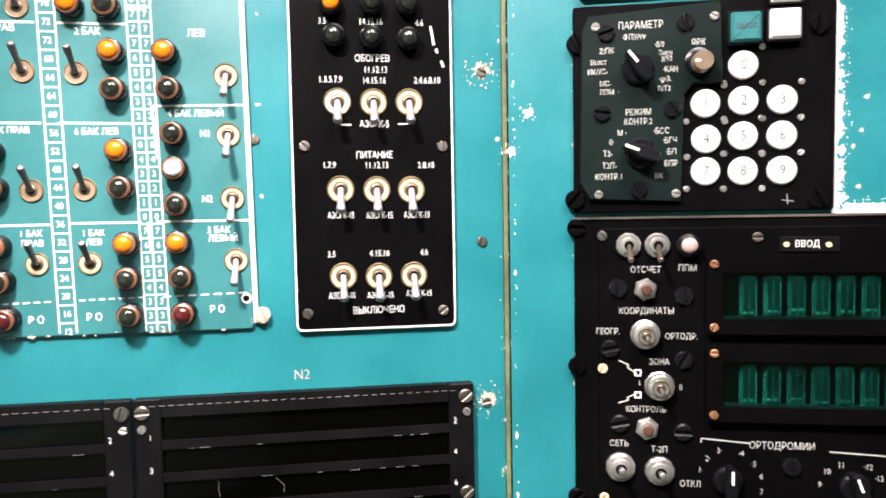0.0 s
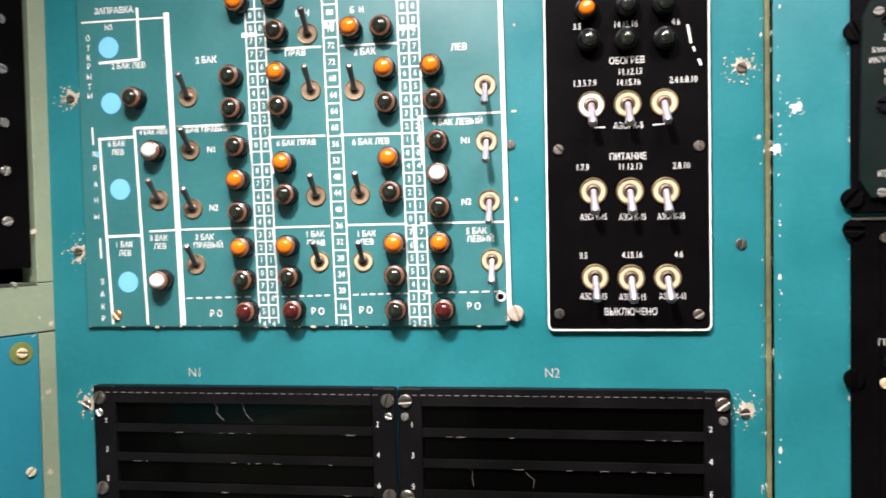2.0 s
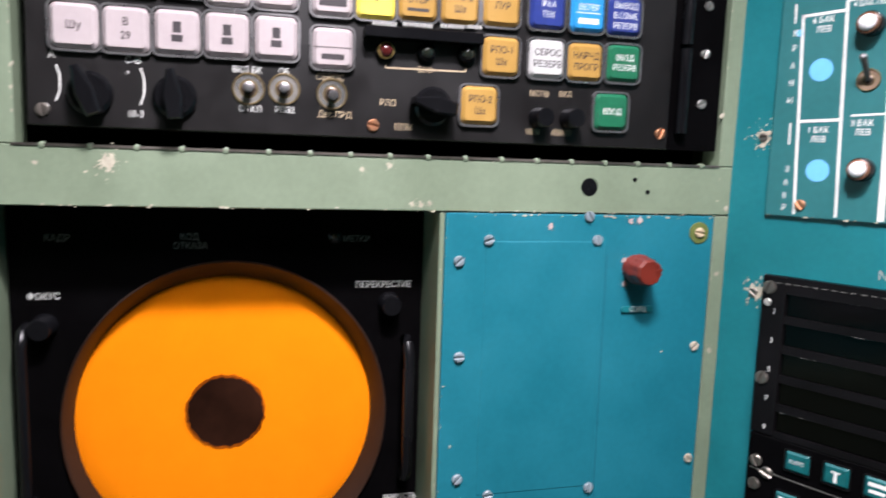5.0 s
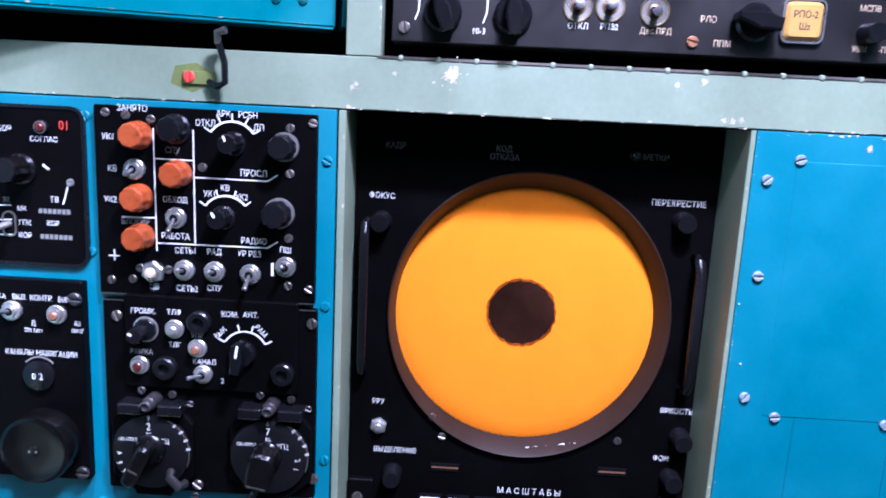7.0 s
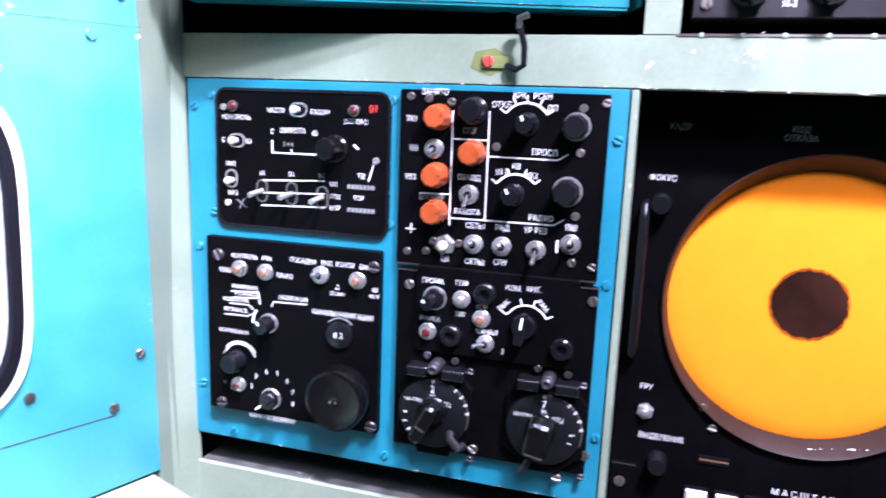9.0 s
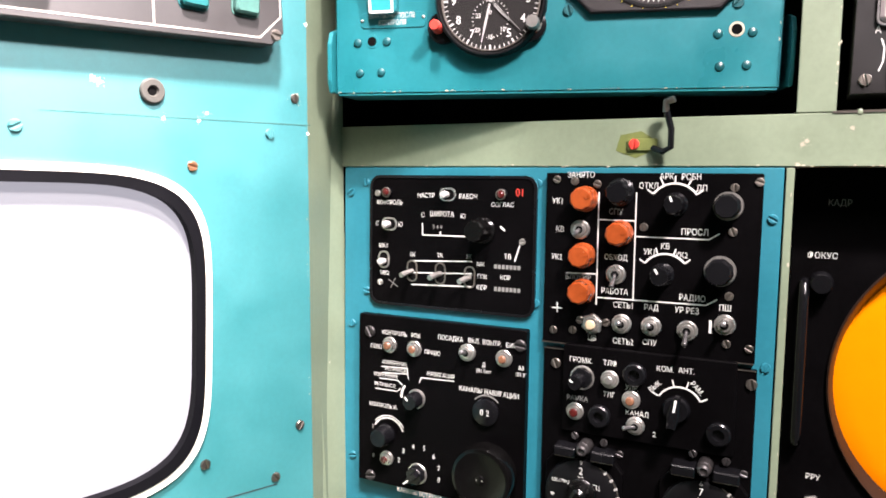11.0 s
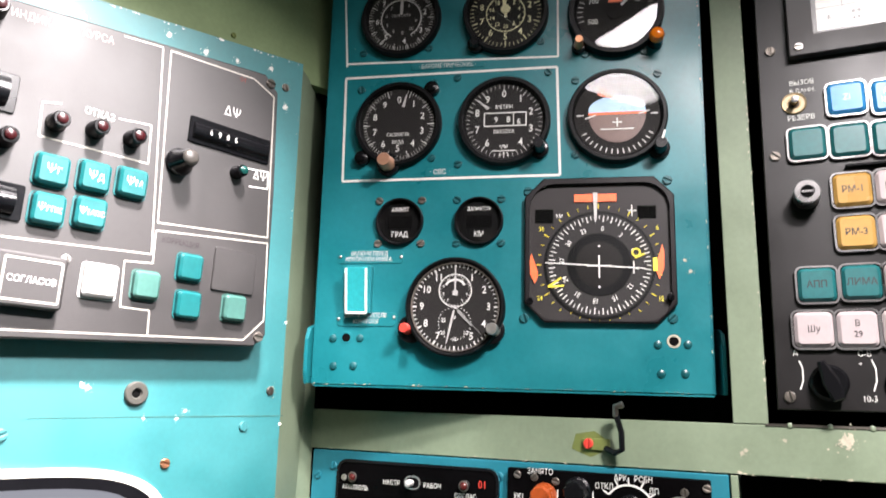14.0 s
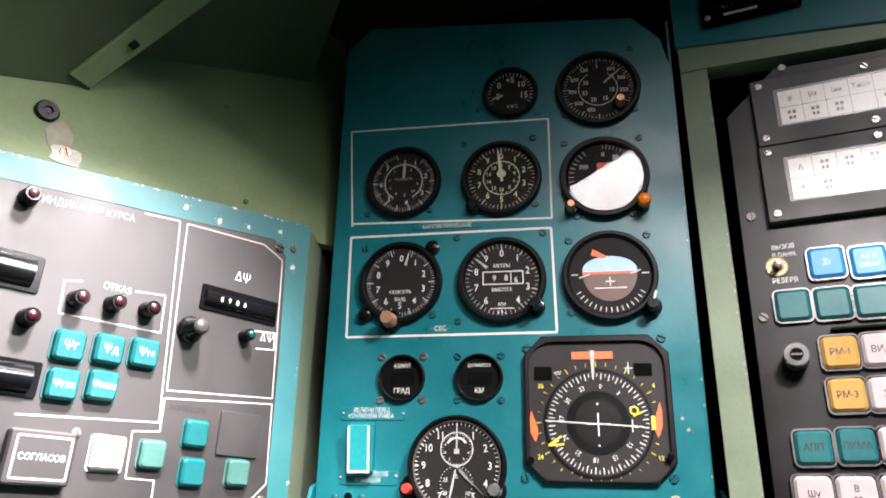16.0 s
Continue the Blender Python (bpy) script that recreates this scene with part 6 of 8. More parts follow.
for a, b in zip(*[iter((-140.3, -24.5, -140.7, -68.1, -140.3, -96.1, -112.8, -49.9))] * 2):
    knob(spu, a, b, 20, 15, "lobed", ORANGE_KNOB, False, (a * 7) % 40, "orange plastic knob", 6.0)
knob(spu, -113.6, -18.9, 21, 15, "flute", SATIN, False, z=6.0)
knob(spu, -73.2, -27.1, 17, 17, "flute", SATIN, True, 20, z=6.0)
knob(spu, -37.7, -27.6, 20.5, 17, "skirt", SATIN, False, z=6.0)
knob(spu, -80.7, -79.1, 17, 17, "flute", SATIN, True, 30, z=6.0)
knob(spu, -41.1, -74.2, 22, 17, "skirt", SATIN, False, z=6.0)
toggle(spu, -143.3, -48.1, -12, 15, 12, STEEL, CHROME, True, z=6.0)
toggle(spu, -114.8, -81.2, -36, 15, 14, STEEL, CHROME, True, z=6.0)
toggle(spu, -109.2, -118.8, 14, 15, 12, STEEL, CHROME, True, z=6.0)
toggle(spu, -87.2, -118.6, 14, 15, 12, STEEL, CHROME, True, z=6.0)
toggle(spu, -61.5, -119.2, -36, 15, 14, STEEL, CHROME, True, z=6.0)
toggle(spu, -36.1, -112.4, 14, 15, 12, STEEL, CHROME, True, z=6.0)
push(spu, -131.8, -121.1, 17, STEEL, CREAM, 6.0, "steel nut with a cream push button")
screws(spu, [-163.2, -9.7, -148.9, -11, -131.3, -13, -33.9, -14.5, -18, -10.5, -95.5, -44.5, -33.8, -45.9, -34.2, -91.8, -34.5, -126.4, -19.5, -128.3, -162.8, -128.8, -147.3, -127.4, -141.5, -119.1, -121.1, -119.3], 6.2, DULL, 6.0)
marks(spu, [-45.9, -110.3, -45.9, -119.7], 1.8, None, 6.0)

# channel selector box
nav_b = thing("navigation_channel_box", "B", 0, 0, 2, label="black radio navigation box with a large black dial knob", category="control box")
plate(nav_b, "plate", -345, -287, -184.5, -132, 0.0, 8.0, BLACK, 1.5, 0.8)
for a, b, s, h in ((-307.8, -147, "КОНТРОЛЬ", 4.2), (-286.2, -147, "РПК", 4.2), (-326.6, -160.6, "ЛЕВО", 4.2), (-269.7, -160.2, "ПРАВО", 4.2), (-252.7, -145.6, "ПОСАДКА", 4.4), (-230.8, -145.6, "ВКЛ.", 4.4), (-214.3, -145.5, "КОНТР.", 4.4), (-197.1, -145.8, "БИО", 4.4), (-221.4, -164.6, "Д", 4.0), (-221.5, -170.1, "291.5км", 3.6), (-188.5, -163.4, "А3", 4.0), (-188.6, -168.8, "181.0°", 3.6), (-307.3, -173.8, "ИЗМЕРЕНИЕ", 3.8), (-305.7, -179.7, "РЕТРАНСЛ.", 3.8),
                   (-316.1, -185.8, "ИЗМЕРЕНИЕ", 3.8), (-316.6, -194.9, "РЕТРАНСЛ.", 3.8), (-261.3, -178.8, "НАВИГАЦИЯ", 4.0), (-216.7, -187.5, "КАНАЛЫ НАВИГАЦИИ", 4.6), (-318.8, -214.2, "КОНТРОЛЬ И.", 4.0), (-329.3, -234.8, "I", 4.0), (-328.9, -262, "II", 4.0), (-297.5, -252.4, "3", 5.0), (-287.6, -246.8, "4", 5.0), (-276.5, -246.5, "5", 5.0), (-267.2, -252.3, "6", 5.0), (-262, -262, "7", 5.0), (-261.9, -272.3, "8", 5.0), (-302.1, -261.8, "2", 5.0), (-281.4, -288.8, "КАНАЛЫ ВСТРЕЧИ", 4.4)):
    text(nav_b, a, b, s, h, z=8.3, squeeze=0.95)
for a, b in zip(*[iter((-311.9, -157.5, -287.2, -158.1, -203.3, -156.7))] * 2):
    push(nav_b, a, b, 15, CREAM, BROWN, 8.0, "steel ring with a brown button")
toggle(nav_b, -236.3, -155.5, 14, 15, 12, STEEL, CHROME, True, z=8.0)
push(nav_b, -314.4, -261.8, 14, CREAM, RUBY, 8.0, "steel ring with a red button")
knob(nav_b, -284.5, -202.6, 17, 15, "skirt", SATIN, True, 40, z=8.0, label="black knob with a bright rim")
knob(nav_b, -315.7, -239.7, 19, 15, "round", SATIN, False, z=8.0)
knob(nav_b, -283.1, -270.5, 19, 8, "skirt", SATIN, False, z=8.0)
knob(nav_b, -283.1, -270.5, 14, 15, "pointer", SATIN, True, 130, z=8.0)
a, b = -216, -256.5
part("dial_knob", Shape().lathe([(26.5 * mm, 0), (26.5 * mm, 15 * mm), (25.6 * mm, 17 * mm), (23 * mm, 17.6 * mm), (22 * mm, 17 * mm), (4 * mm, 17.3 * mm), (3.5 * mm, 18.4 * mm), (1 * mm, 18.8 * mm)], seg=48), nav_b, a, b, 8.0, "large flat black dial knob", mats=KNOB_GREY)
marks(nav_b, [a - 3, b, a + 3, b], 1.6, STEEL, 26.4)
a, b = -218.5, -204.4
part("number_window", Shape().lathe([(11.5 * mm, 0), (11.5 * mm, 3 * mm), (10.5 * mm, 3.6 * mm)], seg=28), nav_b, a, b, 8.0, mats=SATIN, label="round number window")
text(nav_b, a - 2.6, b, "0", 5.5, z=12.0)
text(nav_b, a + 2.8, b, "2", 5.5, z=12.0)
part("scale_arc", Shape().arc(13.5 * mm, 14.6 * mm, -48, 48, 8.0 * mm, 8.25 * mm, (a * mm, b * mm)), nav_b, mats=DIM)
a, b = -313.2, -240.4
part("scale_arc", Shape().arc(15.2 * mm, 16.4 * mm, -62, 70, 8.0 * mm, 8.25 * mm, (a * mm, b * mm)).arc(17.4 * mm, 18.2 * mm, -50, 60, 8.0 * mm, 8.25 * mm, (a * mm, b * mm)), nav_b, mats=WHITE)
a, b = -284.5, -202.6
part("scale_arc", Shape().arc(14.5 * mm, 16.5 * mm, -95, -50, 8.0 * mm, 8.25 * mm, (a * mm, b * mm)), nav_b, mats=WHITE)
marks(nav_b, [-321.1, -178.3, -294.6, -176.8, -294.6, -176.8, -293.1, -187, -322.8, -189.3, -303.7, -188.9, -303.7, -188.9, -299.4, -192.7, -320, -183.8, -294.9, -182, -327, -199.2, -304.8, -199, -304.8, -199, -300.6, -195.7, -280.6, -183.4, -248.8, -182.3, -280.6, -183.4, -282.3, -188.3], 0.7, None, 8.0)
screws(nav_b, [-332.7, -147.2, -189.5, -144.6, -331.5, -281.0, -189.5, -280.6], 10.0, DARK_STEEL, 8.0)

# direction finder box
adf = thing("direction_finder_box", "B", 0, 0, 2, label="black radio compass box with two large frequency drums", category="control box")
plate(adf, "plate", -170.5, -292, -13.5, -143.5, 0.0, 6.0, BLACK, 1.5, 0.8)
part("edge", Shape().box(-170 * mm, -144.3 * mm, 6.0 * mm, -14 * mm, -143.5 * mm, 6.6 * mm), adf, mats=DULL)
plate(adf, "raised_plate", -153.1, -208, -26.1, -138.4, 6.0, 10.0, BLACK, 2.0, 0.8)
for a, b, s, h in ((-138.7, -150.1, "ГРОМК.", 4.4), (-116, -149.8, "ТЛФ", 4.4), (-116.1, -174.4, "ТЛГ", 4.2), (-75.4, -149.2, "КОМ.", 4.4), (-60.3, -148.7, "АНТ.", 4.4), (-94.5, -186.1, "КАНАЛ", 4.4), (-81.3, -199.9, "2", 4.4), (-98.9, -166.6, "УПР.", 4.0)):
    text(adf, a, b, s, h, z=10.3)
text(adf, -140.8, -180.9, "РАМКА", 4.2, DIM, 10.3)
text(adf, -81.9, -162.8, "ВЫК.", 4.2, z=10.3, turn=45)
text(adf, -52.6, -160.5, "РАМ.", 4.2, z=10.3, turn=-45)
knob(adf, -137.3, -163.6, 19, 4, "skirt", SATIN, False, z=10.0)
knob(adf, -139.5, -165.1, 13, 15, "round", SATIN, True, 60, z=10.0)
for a, b, c in ((-115.8, -162, STEEL), (-99.2, -175.5, BROWN), (-142.1, -190.9, RUBY)):
    push(adf, a, b, 14.5, CREAM, c, 10.0, "steel ring with a small button")
toggle(adf, -95.2, -195.1, 5, 14, 12, STEEL, CHROME, True, lean=-35, z=10.0)
for a, b in zip(*[iter((-97, -155.5, -122.6, -191.6, -36.3, -191.2))] * 2):
    part("socket", Shape().lathe([(8.5 * mm, 0), (8.5 * mm, 5 * mm), (7.4 * mm, 6 * mm), (4.2 * mm, 6 * mm), (4 * mm, 3 * mm)], seg=24), adf, a, b, 10.0, mats=SATIN, label="black round socket")
knob(adf, -66.2, -177.9, 21, 18, "pointer", SATIN, True, -8, z=10.0, label="black pointer knob with white edge lines")
a, b = -64.5, -177.8
part("scale_arc", Shape().arc(16 * mm, 17.2 * mm, -60, 62, 10.0 * mm, 10.25 * mm, (a * mm, b * mm)), adf, mats=WHITE)
marks(adf, [v for t in (-62, -14, 16, 62) for v in (a + 17 * math.sin(radians(t)), b + 17 * math.cos(radians(t)), a + 22 * math.sin(radians(t)), b + 22 * math.cos(radians(t)))], 1.0, None, 10.0)
screws(adf, [-159.9, -155.5, -16.6, -153.7, -129.1, -173.9, -46.1, -172.9, -14, -275.2, -101.9, -285.6], 8.0, DULL, 6.0)
for n, (a, b, fig) in enumerate(((-134, -257.0, "2"), (-45.5, -255.5, "7"))):
    o = part("frequency_drum", Shape().lathe([(29.5 * mm, 0), (29.5 * mm, 6 * mm), (28.6 * mm, 9 * mm), (26.5 * mm, 10 * mm), (6 * mm, 10 * mm)], seg=48), adf, a, b, 6.0, "black frequency drum with white figures", mats=BEZEL_BLACK)
    part("shield", Shape().outline([(x * mm, y * mm) for x, y in ((-13, -37), (13, -37), (16, -31), (30.5, -20), (30.5, 22), (24, 30), (-24, 30), (-30.5, 22), (-30.5, -20), (-16, -31))], 0, 5.5 * mm, 0.8 * mm), o, mats=BLACK, label="black shield plate behind the drum")
    for x0, x1 in ((-22, -5), (7, 25)):
        c = part("clamp", Shape().rbox(x0 * mm, 31 * mm, x1 * mm, 39 * mm, 0, 14 * mm, 1 * mm, 1.2 * mm), o, mats=SATIN)
        marks(c, [x0 + 0.5, 31.4, x1 - 0.5, 31.4], 0.6, DULL, 13.2)
    part("clamp_bolt", Shape().lathe([(5.2 * mm, 0), (5.2 * mm, 13 * mm), (4.4 * mm, 14 * mm), (4.2 * mm, 18 * mm), (2.8 * mm, 19 * mm), (2.4 * mm, 17.5 * mm)], seg=20), o, 1.2, 39.5, mats=DARK_STEEL, label="blackened steel clamp bolt")
    screws(o, [-8, 46, 15, 44], 6.0, DARK_STEEL, 3.0)
    screws(o, [27, 36, 30, -38], 5.5, DARK_STEEL, 0.0)
    q = part("lever_knob", Shape().lathe([(11.5 * mm, 0), (11.5 * mm, 3 * mm), (9.5 * mm, 5 * mm), (9.0 * mm, 9 * mm)], seg=28).outline(round_rect(-0.0055 - 0.0035 * n, -0.024 + 0.006 * n, 0.0055 + 0.0035 * n, 0.010, 0.005), 0.006, 0.021, 0.0022), o, 0.8 if n == 0 else -1, 4 if n == 0 else 2, 10.0, "black lever knob with worn grey edge", turn=-27 if n == 0 else -10, mats=KNOB_GREY)
    marks(q, [-4, -10, 4, -10] if n == 0 else [-7, -15, 7, -15], 1.0, DULL, 21.0)
    part("edge_ring", Shape().arc(28.4 * mm, 29.4 * mm, 28, 110, 8.2 * mm, 9.0 * mm), o, mats=DULL, label="worn bright drum edge")
    nicks = Shape()
    for t in (38, 52, 66, 80):
        nicks.arc(27.0 * mm, 30.0 * mm, t, t + 3.5, 8.6 * mm, 9.6 * mm)
    part("index_notches", nicks, o, mats=PALE_LEGEND)
    text(o, -0.5, 27.0, "9" if n == 0 else "6", 4.6, PALE_LEGEND, 10.3)
    text(o, -0.5, 20.4, fig, 6.4, z=10.3)
    text(o, -0.5, 14.0, "35", 4.2, z=10.3)
    text(o, -16.4, 10.0, "150-1799,5", 3.2, z=10.3, squeeze=0.9)
    text(o, 10.3, 9.6, "КГЦ", 4.0, z=10.3)
    for x, y, t, c in ((-22.8, -1.7, 70, "4"), (-22.6, -9.2, 95, "5"), (-19.1, -15.4, 120, "6")) if n == 0 else ((21.6, -0.5, -80, "2"), (20.3, -7.5, -100, "1")):
        text(o, x, y, c, 4.4, z=10.3, turn=t)
    if n == 0:
        part("stop_lug", Shape().tube([(15 * mm, -14 * mm, 0.008), (17 * mm, -16 * mm, 0.016), (24 * mm, -22 * mm, 0.017), (26 * mm, -23 * mm, 0.010)], 3.4 * mm, 10), o, mats=DARK_STEEL)
    else:
        part("stop_lug", Shape().tube([(-10 * mm, -28 * mm, 0.006), (-12 * mm, -31 * mm, 0.014), (-15 * mm, -36 * mm, 0.012)], 2.8 * mm, 10), o, mats=DARK_STEEL)
        screw(o, 12, -40.5, 7.0, DULL, 3.0)

# worn shelf under the radio plate
tray = thing("shelf", "B", label="grey-green metal shelf box with worn dark top under the radios", category="shelf")
part("top", Shape().rbox(-364 * mm, -353 * mm, -4 * mm, -347 * mm, -150 * mm, -1 * mm, 1 * mm, 0.6 * mm), tray, mats=material("scuffed_dark_metal", (0.10, 0.10, 0.09), 0.4, 0.4, stains=0.4, wear=(0.4, 0.42, 0.36), wear_amount=0.08))
part("front", Shape().rbox(-365 * mm, -460 * mm, -4 * mm, -346.4 * mm, -1 * mm, 3 * mm, 1 * mm, 0.6 * mm), tray, mats=GREEN)
# ---- the swung-out gauge panel ----
TEAL_DEEP = material("deep_teal_paint", (0.003, 0.142, 0.163), 0.34, spec=0.48, wear=(0.5, 0.5, 0.42), wear_amount=0.0, stains=0.12, grain=0.05)
TEAL_SCREW = material("dark_painted_screw", (0.004, 0.080, 0.090), 0.38, 0.0, stains=0.2)
TICK = material("grey_dial_tick", (0.50, 0.50, 0.47), 0.55, stains=0.05, bump=0)
gp = thing("instrument_board", "G", label="teal flight instrument panel carrying round gauges", category="instrument panel")
part("plate", Shape().outline([(x * mm, y * mm) for x, y in ((-28, -40), (306, -40), (306, 405), (298, 440), (272, 468), (-2, 486), (-28, 462))], -3 * mm, 0.0, 0.6 * mm), gp, mats=TEAL_DEEP)
for s, u in ((1, -29.0), (-1, 307.0)):
    part("side_flange", Shape().box(min(u, u + 2 * s) * mm, -40 * mm, -45 * mm, max(u, u + 2 * s) * mm, 460 * mm, -0.4 * mm), gp, mats=TEAL_DEEP)
    ear = [(-46, -40), (6, -40), (9, -30), (9, -2), (4, 8), (-10, 12), (-46, 12)]
    e = Shape().outline([(x * mm, y * mm) for x, y in ear], 0, 3 * mm, 0.6 * mm, mx=Matrix.Translation(((u - 4.5 * s) * mm, 0, 0)) @ Matrix(((0, 0, 1, 0), (0, 1, 0, 0), (1, 0, 0, 0), (0, 0, 0, 1))))
    part("mounting_ear", e, gp, mats=TEAL_DEEP, label="rounded teal mounting ear")
part("lower_flange", Shape().box(-28 * mm, -42 * mm, -45 * mm, 306 * mm, -40.2 * mm, -1 * mm), gp, mats=TEAL_DEEP)
marks(gp, [-11, 253.7, -18.5, 360.2, -18.5, 360.2, 185, 358.5, 185, 358.5, 185.3, 252.5, 185.3, 252.5, -11.2, 256.6], 1.8, None, 0.0)
marks(gp, [-11.4, 242.1, 184.3, 242.6, 184.3, 242.6, 186.5, 142.8, 186.5, 142.8, -9.8, 142.1, -9.8, 142.1, -11.4, 242.1], 2.2, None, 0.0)
plate(gp, "name_plate", 51.1, 246.5, 119.6, 252.1, 0.0, 0.8, TEAL_DEEP, 2.0, 0.3)
text(gp, 85.1, 249.3, "· БАРОМЕТРИЧЕСКИЕ ·", 4.6, WHITE, 1.1, squeeze=0.9)
plate(gp, "name_plate", 67.1, 143.7, 94, 151.6, 0.0, 0.8, TEAL_DEEP, 2.0, 0.3)
text(gp, 80.6, 148.2, "· СВС ·", 5.0, WHITE, 1.1)
plate(gp, "name_plate", -10.9, 65.7, 50.4, 77.5, 0.0, 0.8, TEAL_DEEP, 4.0, 0.3)
text(gp, 19.3, 74.5, "ВКЛЮЧИ ПЕРЕД", 4.3, WHITE, 1.1, squeeze=0.85)
text(gp, 18.5, 69.4, "КОНТРОЛЕМ РУМБА", 4.3, WHITE, 1.1, squeeze=0.85)
plate(gp, "name_plate", -8.4, 10.4, 46.1, 22.6, 0.0, 0.8, TEAL_DEEP, 4.0, 0.3)
text(gp, 18, 19.7, "ВЫКЛЮЧИ ПОСЛЕ", 4.3, WHITE, 1.1, squeeze=0.85)
text(gp, 18.3, 14.3, "КОНТРОЛЯ", 4.3, WHITE, 1.1, squeeze=0.85)
rivets(gp, [-7.6, 71.9, 48.1, 71.4, -6.7, 16.4, 43.7, 18.2], 3.0, STEEL, 0.8)
a, b = 12.7, 41
o = part("switch_guard", Shape().rbox(-11 * mm, -20 * mm, 11 * mm, 22 * mm, 0, 8 * mm, 1.5 * mm, 0.8 * mm), gp, a, b, 0.5, mats=TEAL_DEEP, label="lifted teal switch guard with white border")
q = part("flap", Shape().rbox(-10 * mm, -21 * mm, 10 * mm, 20 * mm, 0, 2.5 * mm, 1.5 * mm, 0.6 * mm), o, mats=material("bright_teal_flap", (0.008, 0.27, 0.29), 0.35, stains=0.06))
q.matrix_basis = pose(-0.001, 0, 0.009, 8, 0, 0)
marks(q, [-9, -20, -9, 19, 9, -20, 9, 19, -9, -19.5, 9, -19.5], 2.0, None, 2.5)
rivets(gp, [-10.8, -0.4, 13.5, 0.1, -9.3, -24.2, 8.7, -23.7, 263.8, -1.6, 287.1, -1.1, 266, -24.8, 284.3, -24.2], 7.0, TEAL_SCREW, 0.0)
for a, b in zip(*[iter((1.1, 0.3, 276.3, 1.3))] * 2):
    part("hole", Shape().lathe([(5.6 * mm, -0.1 * mm), (5.4 * mm, 0.4 * mm), (3.8 * mm, 0.5 * mm)], seg=18, caps=(True, False)).lathe([(3.8 * mm, 0.2 * mm), (3.6 * mm, 0.42 * mm)], seg=16, mat=1), gp, a, b, mats=[CHIP if a > 100 else TEAL_DEEP, VOID], label="threaded hole")
chips(gp, [287.1, 67.6, 291.1, 58.3], 31, 0.05, 2.4, 7)
screws(gp, [95, 237, 176.6, 238, 97, 155.2, 73.2, 233, 4.4, 229.9, 72.8, 161.7, 67.2, 268, 4.7, 266.3, 169.1, 338.5, 100.8, 336.7, 170, 267.8, 199.4, 329.8, 270, 330.6, 209.1, 252.8, 259.5, 252.8, 200.2, 228.7, 270, 231.3, 199.9, 160.5], 7.0, TEAL_SCREW, 0.0)
screws(gp, [268.8, 430.7, 269.1, 362.1, 201.7, 360.5, 114.8, 374.6], 6.0, TEAL_SCREW, 0.0)


edge_wear(gp, -28, -39.4, 306, -39.4, 60, 82, 0.0, 0.7)
edge_wear(gp, 305.5, -38, 305.5, 400, 50, 83, 0.0, 0.6)


def ticks(s, r0, r1, a0, a1, n, t, z, at=(0, 0), mat=0):
    for k in range(n + 1):
        a = radians(a0 + (a1 - a0) * k / n)
        s.line((at[0] + r0 * math.sin(a)) * mm, (at[1] + r0 * math.cos(a)) * mm, (at[0] + r1 * math.sin(a)) * mm, (at[1] + r1 * math.cos(a)) * mm, t * 0.8 * mm, z * mm, (z + 0.12) * mm, mat)
    return s


def hand(p, length, width, angle, z, mat=None, tail=4.0, at=(0, 0)):
    s = Shape().outline([(-width / 2 * mm, -tail * mm), (width / 2 * mm, -tail * mm), (width * 0.6 * mm, length * 0.55 * mm), (width * 0.18 * mm, length * mm), (-width * 0.18 * mm, length * mm), (-width * 0.6 * mm, length * 0.55 * mm)], 0, 0.5 * mm)
    return part("hand", s, p, at[0], at[1], z, mats=mat or KEY_CLEAN, turn=-angle)


def gauge(u, v, d, label, proud=8.0, lip=0.10):
    """The housing that all round gauges share: flange, bezel ring, dial and cover glass."""
    r = d / 2
    g = thing("gauge", "G", u, v, 0, label, "gauge", "round gauges on the teal panel")
    part("bezel", Shape().lathe([(r * mm, 0.2 * mm), (r * mm, (proud - 2) * mm), (r * 0.97 * mm, proud * mm), (r * (1 - lip) * mm, proud * mm), (r * (1 - lip - 0.05) * mm, (proud - 4.5) * mm), (r * (1 - lip - 0.06) * mm, (proud - 5) * mm)], seg=56), g, mats=BEZEL_BLACK, label="black bezel ring")
    part("dial", Shape().lathe([(r * 0.90 * mm, (proud - 5.4) * mm), (r * 0.90 * mm, (proud - 4.8) * mm)], seg=48), g, mats=DIAL, label="matt black dial, greyed to stand for haze on the glass")
    part("cover_glass", Shape().lathe([(r * 0.89 * mm, (proud - 1.6) * mm), (r * 0.89 * mm, (proud - 1.1) * mm)], seg=48), g, mats=GLASS, label="clear cover glass").visible_shadow = False
    return g, r * (1 - lip - 0.07), proud - 4.75


def figures(g, names, r, a0, step, size, z, mat=None):
    for k, s in enumerate(names):
        a = radians(a0 + step * k)
        text(g, r * math.sin(a), r * math.cos(a), s, size * 1.28, mat, z + 0.15)


def corner_knob(g, u, v, d, h, mat, lug=True, label=""):
    if lug:
        part("lug", Shape().lathe([(d * 0.75 * mm, 0), (d * 0.75 * mm, 5 * mm), (d * 0.6 * mm, 6 * mm)], seg=20), g, u, v, mats=SATIN)
    knob(g, u, v, d, h, "round", mat, False, 0, label, 5.5)


# airspeed, upper left
g, r, z = gauge(40.5, 297.6, 76, "black airspeed gauge with two white scales")
s = ticks(ticks(Shape(), r - 4, r, 40, 345, 61, 0.5, z), r - 6, r, 40, 345, 12, 0.9, z)
part("scale", ticks(s.arc(18.5 * mm, 19.6 * mm, -150, 150, z * mm, (z + 0.12) * mm), 19, 21.5, -150, 150, 30, 0.5, z), g, mats=TICK)
